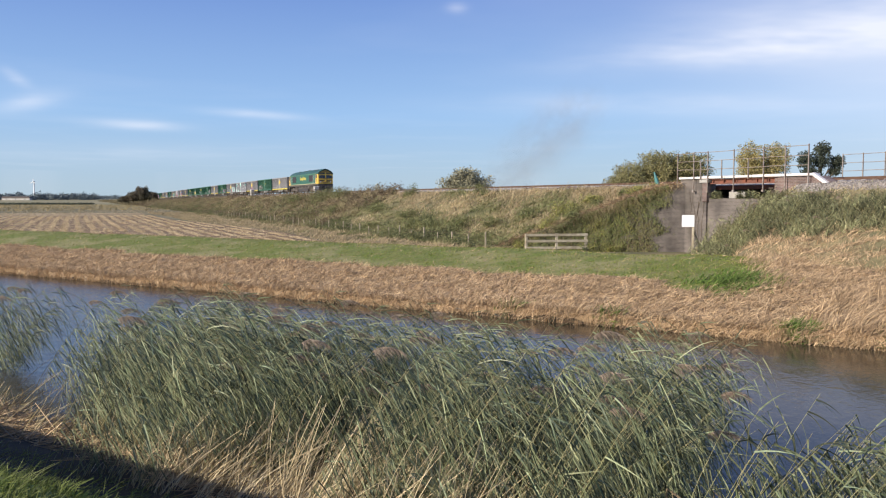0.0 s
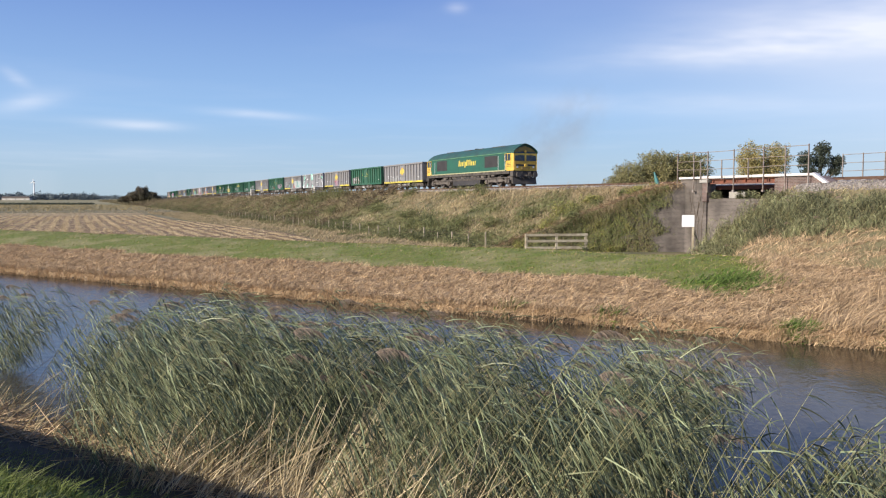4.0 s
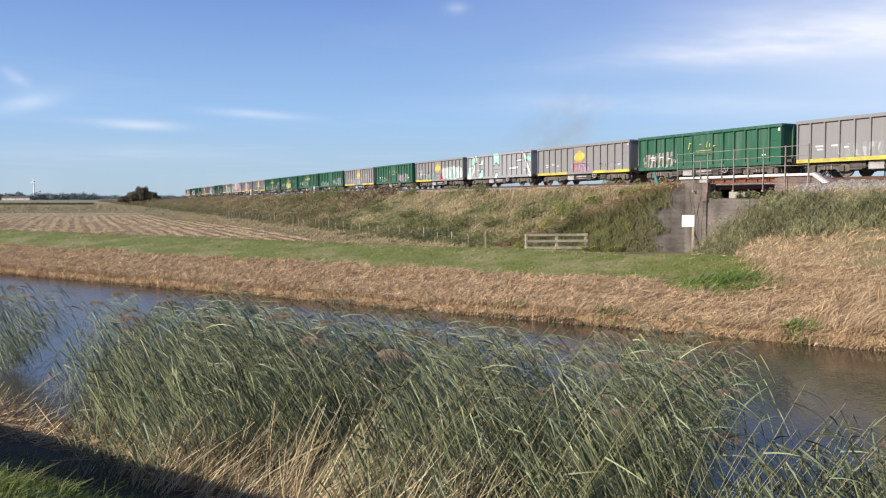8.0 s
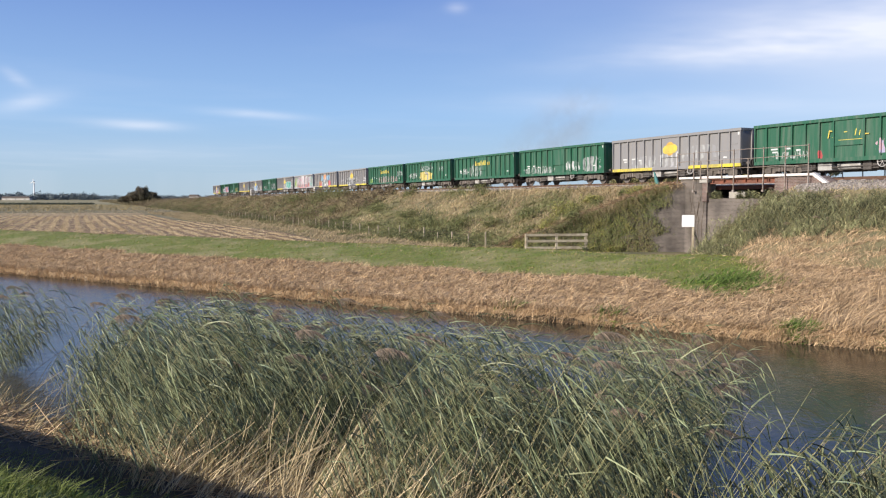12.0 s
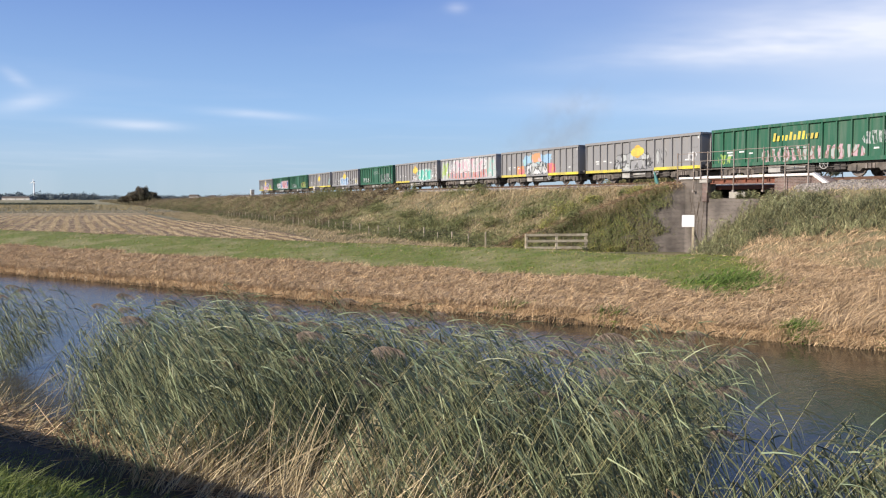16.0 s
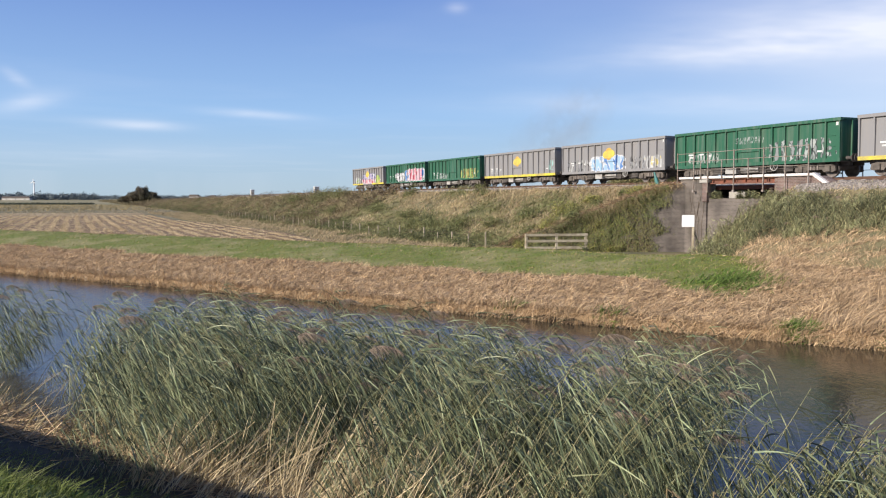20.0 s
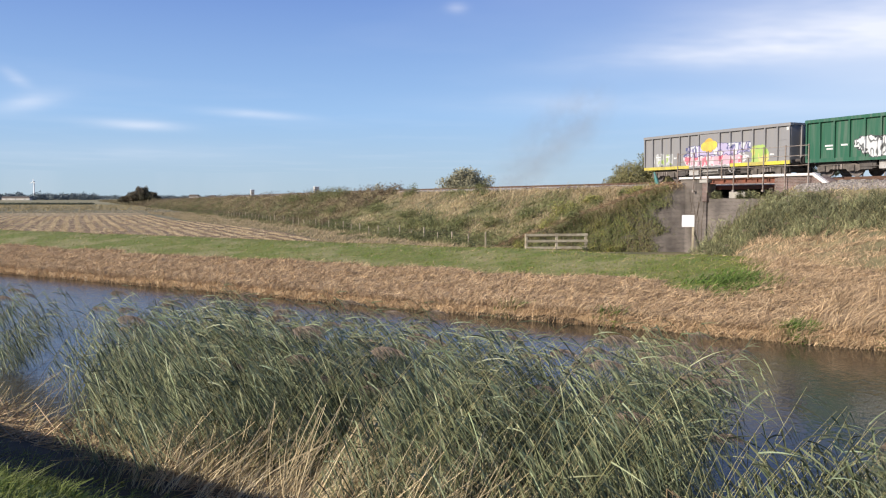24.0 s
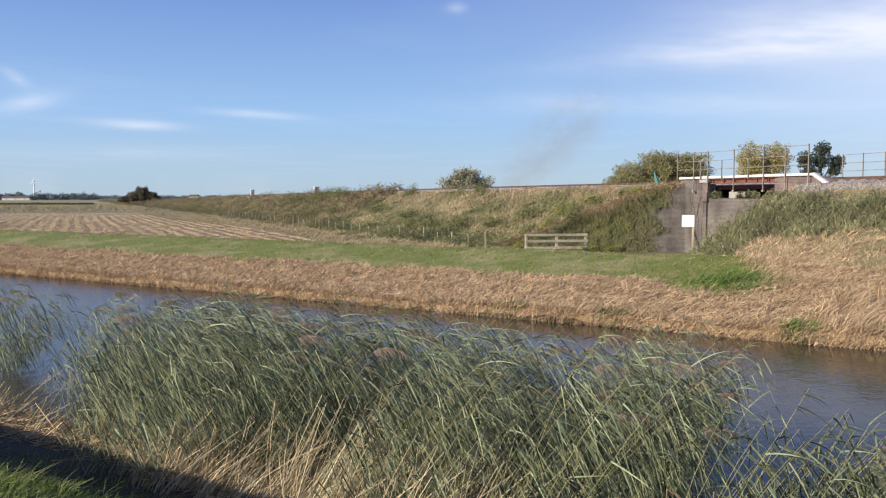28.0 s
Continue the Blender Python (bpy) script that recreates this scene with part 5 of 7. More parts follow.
def wagon_material(name, base, blobs, grime, shapes=()):
    """Steel paint with dust, rain streaks and sprayed shapes: blob = x0, x1, z0, z1, fill, second fill, outline, lettering scale."""
    m = bpy.data.materials.new(name)
    m.use_nodes = True
    nt = m.node_tree
    N, L = nt.nodes.new, nt.links.new
    b = nt.nodes["Principled BSDF"]
    b.inputs["Roughness"].default_value = 0.55

    def mt(op, a, c=None):
        n = N("ShaderNodeMath")
        n.operation = op
        for i, v in enumerate((a, c)):
            if v is None:
                continue
            if isinstance(v, (int, float)):
                n.inputs[i].default_value = v
            else:
                L(v, n.inputs[i])
        return n.outputs[0]

    def mixc(f, a, c):
        n = N("ShaderNodeMix")
        n.data_type = 'RGBA'
        L(f, n.inputs["Factor"])
        for i, v in ((6, a), (7, c)):
            if isinstance(v, tuple):
                n.inputs[i].default_value = (*v, 1)
            else:
                L(v, n.inputs[i])
        return n.outputs[2]

    def noise_of(vec, scale, detail=3):
        n = N("ShaderNodeTexNoise")
        n.inputs["Scale"].default_value = scale
        n.inputs["Detail"].default_value = detail
        L(vec, n.inputs["Vector"])
        return n.outputs["Fac"]

    def step(v, lo, hi):
        n = N("ShaderNodeMapRange")
        n.inputs["From Min"].default_value, n.inputs["From Max"].default_value = lo, hi
        L(v, n.inputs["Value"])
        return n.outputs[0]

    co = N("ShaderNodeTexCoord")
    vec = co.outputs["Object"]
    sep = N("ShaderNodeSeparateXYZ")
    L(vec, sep.inputs[0])
    x, z = sep.outputs[0], sep.outputs[2]
    st = N("ShaderNodeMapping")
    st.inputs["Scale"].default_value = (3.0, 3.0, 0.25)
    L(vec, st.inputs["Vector"])
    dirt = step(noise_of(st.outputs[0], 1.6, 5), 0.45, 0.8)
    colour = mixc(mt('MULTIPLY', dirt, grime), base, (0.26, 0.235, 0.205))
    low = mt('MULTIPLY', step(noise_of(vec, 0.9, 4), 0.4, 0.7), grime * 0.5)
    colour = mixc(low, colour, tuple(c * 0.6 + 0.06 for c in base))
    warp = N("ShaderNodeMapping")
    warp.inputs["Location"].default_value = (len(name) * 3.7, sum(map(ord, name)) * 0.13, 0)
    L(vec, warp.inputs["Vector"])
    wob = mt('SUBTRACT', noise_of(warp.outputs[0], 1.5, 2), 0.5)
    fine = mt('SUBTRACT', noise_of(warp.outputs[0], 4.0, 2), 0.5)
    def poly(pts, grow):
        d = None
        for (xa, za), (xb, zb) in zip(pts, pts[1:] + pts[:1]):
            k = math.hypot(xb - xa, zb - za)
            nx, nz = (za - zb) / k, (xb - xa) / k
            e = mt('ADD', mt('ADD', mt('MULTIPLY', x, nx), mt('MULTIPLY', z, nz)), grow - nx * xa - nz * za)
            d = e if d is None else mt('MINIMUM', d, e)
        return step(mt('ADD', d, mt('MULTIPLY', fine, 0.05)), -0.015, 0.015)

    # straight-edged sprayed shapes, corners counter-clockwise, each with its outline
    for pts, paint, line, wide in shapes:
        if wide:
            colour = mixc(poly(pts, wide), colour, line)
    for pts, paint, line, wide in shapes:
        colour = mixc(poly(pts, 0.0), colour, paint)
    for x0, x1, z0, z1, *paints, ls in blobs:
        fill, fill2, line = (tuple(0.62 * c + 0.13 * (0.3 * k[0] + 0.6 * k[1] + 0.1 * k[2]) for c in k) for k in paints)
        dx = mt('ABSOLUTE', mt('DIVIDE', mt('SUBTRACT', x, (x0 + x1) / 2), (x1 - x0) / 2))
        dz = mt('ABSOLUTE', mt('DIVIDE', mt('SUBTRACT', z, (z0 + z1) / 2), (z1 - z0) / 2))
        f = mt('ADD', mt('POWER', dx, 4), mt('POWER', dz, 4))
        f = mt('ADD', f, mt('ADD', mt('MULTIPLY', wob, 2.2), mt('MULTIPLY', fine, 1.6)))
        solid = step(f, 0.86, 0.80)
        ring = mt('MULTIPLY', step(f, 0.55, 0.62), solid)
        lm = N("ShaderNodeMapping")
        lm.inputs["Scale"].default_value = (ls, 1.0, ls * 0.45)
        lm.inputs["Rotation"].default_value = (0, radians(14), 0)
        L(warp.outputs[0], lm.inputs["Vector"])
        ln = noise_of(lm.outputs[0], 1.5, 1)
        strokes = mt('MULTIPLY', step(ln, 0.44, 0.47), step(ln, 0.55, 0.52))
        paint = mixc(step(mt('ADD', ln, mt('MULTIPLY', fine, 0.3)), 0.5, 0.56), fill, fill2)
        paint = mixc(mt('MULTIPLY', strokes, 0.85), paint, line)
        fade = 0.92
        if ls >= 2.5:
            # separate upright letter shapes with gaps between
            wv = N("ShaderNodeTexWave")
            wv.wave_type, wv.bands_direction = 'BANDS', 'X'
            wv.inputs["Scale"].default_value = 0.22 * ls
            wv.inputs["Distortion"].default_value = 5.0
            wv.inputs["Detail"].default_value = 2.0
            wv.inputs["Detail Scale"].default_value = 1.6
            L(warp.outputs[0], wv.inputs["Vector"])
            body = step(wv.outputs["Fac"], 0.30, 0.36)
            rim = mt('MULTIPLY', body, step(wv.outputs["Fac"], 0.55, 0.47))
            paint = mixc(rim, paint, line)
            solid = mt('MULTIPLY', solid, body)
            fade = 0.8
        else:
            paint = mixc(ring, paint, line)
        colour = mixc(mt('MULTIPLY', solid, fade), colour, paint)
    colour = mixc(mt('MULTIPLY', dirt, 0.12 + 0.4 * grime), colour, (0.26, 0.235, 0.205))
    L(colour, b.inputs["Base Color"])
    bp = N("ShaderNodeBump")
    bp.inputs["Strength"].default_value = 0.12
    bp.inputs["Distance"].default_value = 0.02
    L(noise_of(vec, 2.5, 3), bp.inputs["Height"])
    L(bp.outputs[0], b.inputs["Normal"])
    return m


HL, HW, WB, WT = 6.4, 1.33, 0.85, 3.12     # wagon half length, half width, bottom and top over the rail


def bogie(parent, x, wheel_r, axles, half, mat):
    bg = part("bogie", boxed(x - half - 0.25, x + half + 0.25, -0.75, 0.75, 0.42, 0.62), mat, parent)
    for y in (-1.02, 1.02):
        bm = bmesh.new()
        prism(bm, [(x - half - 0.45, 0.36), (x - half - 0.3, 0.28), (x - half + 0.3, 0.28), (x - half + 0.42, 0.42), (x + half - 0.42, 0.42), (x + half - 0.3, 0.28), (x + half + 0.3, 0.28), (x + half + 0.45, 0.36),
                   (x + half + 0.4, 0.62), (x + 0.5, 0.80), (x - 0.5, 0.80), (x - half - 0.4, 0.62)], y - 0.07, y + 0.07)
        part("side_frame", bm, mat, bg)
        bm = bmesh.new()
        for k in (-0.22, 0.0, 0.22):
            rod(bm, (x + k, y * 1.07, 0.40), (x + k, y * 1.07, 0.66), 0.08, 0.08, 8)
        part("spring", bm, M["wheel"], bg)
    for a in axles:
        bm = bmesh.new()
        rod(bm, (0, -0.7, 0), (0, 0.7, 0), 0.085, 0.085, 10)
        for y in (-0.75, 0.75):
            rod(bm, (0, y - 0.065, 0), (0, y + 0.065, 0), wheel_r, wheel_r, 20)
            rod(bm, (0, y, 0), (0, y + math.copysign(0.10, y), 0), wheel_r * 0.45, wheel_r * 0.3, 12)
            for k in range(4):
                c, s = math.cos(k * math.pi / 2), math.sin(k * math.pi / 2)
                e = math.copysign(0.075, y)
                rod(bm, (c * wheel_r * 0.68, y, s * wheel_r * 0.68), (c * wheel_r * 0.68, y + e, s * wheel_r * 0.68), wheel_r * 0.1, wheel_r * 0.08, 6)
        ws = part("wheelset", bm, M["wheel"], bg)
        ws.location = (x + a, 0, wheel_r)
        for y in (-0.75, 0.75):
            part("axle_box", boxed(x + a - 0.15, x + a + 0.15, *sorted((math.copysign(1.095, y), math.copysign(1.2, y))), wheel_r - 0.17, wheel_r + 0.16, bevel=0.03), mat, bg)
    return bg


def build_wagon_model():
    w = thing("box_wagon", "high-sided open box wagon", "freight wagon", "wagons of the train")
    bm = bmesh.new()
    t = 0.06
    box(bm, -HL, HL, -HW, -HW + t, WB, WT - 0.12)
    box(bm, -HL, HL, HW - t, HW, WB, WT - 0.12)
    box(bm, -HL, -HL + t, -HW + t, HW - t, WB, WT - 0.12)
    box(bm, HL - t, HL, -HW + t, HW - t, WB, WT - 0.12)
    part("tub", bm, M["stencil"], w)
    part("floor", boxed(-HL + t, HL - t, -HW + t, HW - t, 1.1, 1.16), M["inside"], w)
    for y in (-1, 1):
        part("top_rail", boxed(-HL - 0.05, HL + 0.05, *sorted((y * (HW - 0.07), y * (HW + 0.14))), WT - 0.18, WT, bevel=0.015), M["stencil"], w)
    for x in (-1, 1):
        part("end_rail", boxed(*sorted((x * (HL - 0.07), x * (HL + 0.06))), -HW + 0.071, HW - 0.071, WT - 0.119, WT - 0.003), M["stencil"], w)
        for yy in (-0.55, 0.55):
            bm = bmesh.new()
            box(bm, *sorted((x * (HL + 0.002), x * (HL + 0.09))), yy - 0.06, yy + 0.06, WB, WT - 0.13)
            part("end_post", bm, M["stencil"], w)
    pitch = 2 * HL / 14
    for y in (-1, 1):
        for i in range(15):
            if i == 7:
                continue
            c = -HL + i * pitch + (0.05 if i == 0 else -0.05 if i == 14 else 0)
            bm = bmesh.new()
            lo = WB + 0.155
            a, b2 = y * (HW + 0.001), y * (HW + 0.125)
            vs = [bm.verts.new(p) for p in ((c - 0.042, a, WT - 0.18), (c + 0.042, a, WT - 0.18), (c + 0.042, b2, WT - 0.18), (c - 0.042, b2, WT - 0.18),
                                            (c - 0.042, a, lo), (c + 0.042, a, lo), (c + 0.042, b2 - y * 0.04, lo), (c - 0.042, b2 - y * 0.04, lo))]
            for f in ((0, 1, 2, 3), (4, 7, 6, 5), (0, 4, 5, 1), (1, 5, 6, 2), (2, 6, 7, 3), (3, 7, 4, 0)):
                bm.faces.new([vs[k] for k in f])
            part("rib", bm, M["stencil"], w)
        part("name_panel", boxed(-pitch + 0.06, pitch - 0.06, *sorted((y * (HW + 0.003), y * (HW + 0.075))), 1.62, WT - 0.19, bevel=0.01), M["stencil"], w)
        for k, (a, b2) in enumerate(((-HL, -pitch * 2), (-pitch * 2 + 0.003, pitch * 2 - 0.003), (pitch * 2, HL))):
            bm = bmesh.new()
            prism(bm, [(a, WB - 0.05), (b2, WB - 0.05), (b2, WB + 0.15), (a, WB + 0.15)], *sorted((y * (HW + 0.002), y * (HW + 0.075))))
            part("side_sill", bm, M["stripe_yellow"], w)
        # stencilled data panels: plain bars
        for (a, z, wd) in ((-5.2, 1.62, 0.55), (-5.1, 1.45, 0.45), (-4.2, 1.62, 0.4), (-3.4, 1.5, 0.3), (4.9, 1.36, 0.3)):
            part("data_panel", boxed(a, a + wd, *sorted((y * (HW + 0.002), y * (HW + 0.006))), z, z + 0.09), M["stencil"], w, "small white stencilled data bar")
        for x0, x1, z0, z1 in ((5.35, 6.05, 2.18, 2.21), (5.35, 5.38, 1.35, 2.18), (5.35, 6.05, 1.6, 1.63)):
            part("hatch_bead", boxed(x0, x1, *sorted((y * (HW + 0.002), y * (HW + 0.03))), z0, z1), M["stencil"], w)
        part("corner_label", boxed(HL - 0.35, HL - 0.2, *sorted((y * (HW + 0.002), y * (HW + 0.006))), 2.72, 2.92), M["stencil"], w)
        bm = bmesh.new()
        hx = 1.9
        for k in range(12):
            a, c = 2 * math.pi * k / 12, 2 * math.pi * (k + 1) / 12
            rod(bm, (hx + 0.27 * math.cos(a), y * 1.3, 0.72 + 0.27 * math.sin(a)), (hx + 0.27 * math.cos(c), y * 1.3, 0.72 + 0.27 * math.sin(c)), 0.025, 0.025, 5)
        for k in range(3):
            a = math.pi * k / 3
            rod(bm, (hx + 0.26 * math.cos(a), y * 1.3, 0.72 + 0.26 * math.sin(a)), (hx - 0.26 * math.cos(a), y * 1.3, 0.72 - 0.26 * math.sin(a)), 0.015, 0.015, 4)
        part("brake_handwheel", bm, M["tank"], w, "pale spoked handbrake wheel")
        for x in (-1, 1):
            bm = bmesh.new()
            rod(bm, (x * HL, y * 0.87, 1.0), (x * (HL + 0.42), y * 0.87, 1.0), 0.10, 0.08, 10)
            rod(bm, (x * (HL + 0.42), y * 0.87, 1.0), (x * (HL + 0.46), y * 0.87, 1.0), 0.23, 0.22, 14)
            part("buffer", bm, M["under"], w)
    bm = bmesh.new()
    box(bm, -HL + 0.05, HL - 0.05, -0.55, -0.35, 0.62, WB - 0.002)
    box(bm, -HL + 0.05, HL - 0.05, 0.35, 0.55, 0.62, WB - 0.002)
    box(bm, -HL + 0.0, -HL + 0.2, -1.25, 1.25, 0.8, WB + 0.2)
    box(bm, HL - 0.2, HL - 0.0, -1.25, 1.25, 0.8, WB + 0.2)
    part("underframe", bm, M["under"], w)
    part("centre_sill", boxed(-3.4, 3.4, -0.22, 0.22, 0.34, WB - 0.003, bevel=0.02), M["under"], w)
    bm = bmesh.new()
    for a, b2, z0, z1, yy in ((-3.3, -2.3, 0.42, 0.8, -0.95), (0.7, 1.5, 0.40, 0.74, -0.9), (2.3, 3.3, 0.5, 0.8, -0.9), (-3.0, 3.0, 0.62, 0.72, -0.75), (-0.6, 0.4, 0.3, 0.62, 0.2), (2.0, 3.0, 0.35, 0.8, 0.6), (-2.8, -1.6, 0.3, 0.8, 0.6)):
        box(bm, a, b2, yy - 0.12, yy + 0.12, z0, z1)
    part("brake_rigging", bm, M["under"], w)
    for y in (-1, 1):
        bm = bmesh.new()
        prism(bm, [(-3.25, 0.40), (-2.4, 0.30), (-0.4, 0.30), (0.2, 0.44), (1.3, 0.30), (2.6, 0.32), (3.25, 0.42), (3.25, WB - 0.004), (-3.25, WB - 0.004)], *sorted((y * 0.45, y * 0.6)))
        part("brake_frame", bm, M["under"], w)
        bm = bmesh.new()
        for a, b2, z0 in ((-3.2, -2.5, 0.36), (0.65, 1.15, 0.34), (2.4, 3.1, 0.40)):
            box(bm, a, b2, *sorted((y * 0.7, y * 1.1)), z0, WB - 0.07)
        rod(bm, (-3.2, y * 1.12, 0.5), (3.2, y * 1.12, 0.56), 0.03, 0.03, 6)
        part("valve_gear", bm, M["under"], w)
    bm = bmesh.new()
    rod(bm, (-0.9, -0.9, 0.58), (0.5, -0.9, 0.58), 0.2, 0.2, 12)
    part("air_tank", bm, M["tank"], w)
    part("equipment_box", boxed(-2.1, -1.2, -1.15, -0.6, 0.36, 0.78, bevel=0.02), M["tank"], w)
    bm = bmesh.new()
    rod(bm, (HL, 0, 0.95), (HL + 0.55, 0, 0.93), 0.07, 0.06, 8)
    rod(bm, (-HL, 0, 0.95), (-HL - 0.55, 0, 0.93), 0.07, 0.06, 8)
    part("coupling", bm, M["under"], w)
    bogie(w, -4.55, 0.46, (-0.9, 0.9), 0.9, M["bogie_dust"])
    bogie(w, 4.55, 0.46, (-0.9, 0.9), 0.9, M["bogie_dust"])
    # round badge with a bar, on the name panel of the grey wagons
    for y in (-1,):
        bm = bmesh.new()
        rod(bm, (0, y * (HW + 0.076), 2.2), (0, y * (HW + 0.080), 2.2), 0.46, 0.46, 20)
        part("badge", bm, M["orange_logo"], w, "round orange badge")
        bm = bmesh.new()
        prism(bm, [(-0.72, 2.02), (-0.5, 1.86), (0.5, 1.92), (0.72, 2.10), (0.72, 2.32), (0.5, 2.48), (-0.5, 2.42), (-0.72, 2.26)], y * (HW + 0.084), y * (HW + 0.081))
        part("badge_bar", bm, M["yellow_logo"], w, "yellow bar across the badge")
        bm = bmesh.new()
        for k in range(11):
            a = -1.55 + k * 0.29
            hh = 0.46 if k in (0, 4, 6, 7) else 0.30
            prism(bm, [(a, 2.12), (a + 0.17, 2.12), (a + 0.17 + 0.15 * hh, 2.12 + hh), (a + 0.15 * hh, 2.12 + hh)], y * (HW + 0.079), y * (HW + 0.076))
        part("lettering", bm, M["yellow_logo"], w, "slanted yellow bars in place of a name")
        bm = bmesh.new()
        for a, wd, z0, hh in ((-1.3, 0.07, 2.05, 0.42), (-1.24, 0.22, 2.38, 0.07), (-1.0, 0.06, 2.05, 0.24), (-0.3, 0.2, 2.3, 0.05), (0.35, 0.05, 2.1, 0.36), (0.6, 0.05, 2.1, 0.26), (0.95, 0.22, 2.12, 0.06), (-0.6, 1.4, 1.9, 0.03)):
            prism(bm, [(a, z0), (a + wd, z0), (a + wd + 0.2 * hh, z0 + hh), (a + 0.2 * hh, z0 + hh)], y * (HW + 0.079), y * (HW + 0.076))
        part("worn_lettering", bm, M["yellow_logo"], w, "worn yellow fragments of a name")
    return w


PALER = (0.56, 0.57, 0.57)
DKL = (0.03, 0.03, 0.03)
TEALD = (0.30, 0.62, 0.50)
RIBBONS = [
    ([(-5.8, 0.8), (-5.5, 0.8), (-4.1, 3.1), (-4.45, 3.1)], PALER, DKL, 0.07),
    ([(-6.35, 0.9), (-6.0, 0.8), (-5.3, 2.0), (-6.2, 1.9)], WHITE, TEALD, 0.05),
    ([(-5.55, 2.2), (-5.2, 2.2), (-4.75, 3.0), (-5.4, 3.0)], TEALD, WHITE, 0.0),
    ([(-3.75, 2.15), (-3.05, 2.15), (-3.05, 2.6), (-3.3, 2.6)], WHITE, DKL, 0.07),
    ([(-4.0, 0.85), (-3.05, 0.85), (-3.05, 1.66), (-3.4, 1.66)], TEALD, DKL, 0.08),
    ([(-3.75, 0.85), (-3.45, 0.85), (-3.35, 1.3), (-3.55, 1.3)], WHITE, DKL, 0.0),
    ([(-0.72, 2.0), (-0.15, 2.3), (-0.15, 3.12), (-0.72, 3.12)], TEALD, DKL, 0.09),
    ([(-0.15, 2.3), (0.42, 2.0), (0.42, 3.12), (-0.15, 3.12)], TEALD, DKL, 0.09),
    ([(-0.55, 2.45), (-0.15, 2.62), (0.25, 2.45), (0.25, 2.9), (-0.55, 2.9)], WHITE, DKL, 0.0),
    ([(-0.55, 0.8), (0.1, 0.8), (0.0, 1.3), (-0.42, 1.3)], TEALD, DKL, 0.09),
    ([(-0.38, 0.8), (-0.05, 0.8), (-0.1, 1.1), (-0.32, 1.1)], WHITE, DKL, 0.0),
    ([(2.2, 1.52), (3.9, 1.58), (3.9, 1.82), (2.2, 1.72)], PALER, DKL, 0.05),
    ([(3.65, 2.2), (4.75, 2.25), (4.75, 2.42), (3.65, 2.38)], PALER, DKL, 0.06),
    ([(5.95, 0.8), (6.4, 0.8), (5.0, 3.05), (4.7, 3.05)], PALER, DKL, 0.06),
    ([(5.55, 2.3), (6.35, 2.1), (6.35, 2.5), (5.45, 2.6)], TEALD, WHITE, 0.0),
]

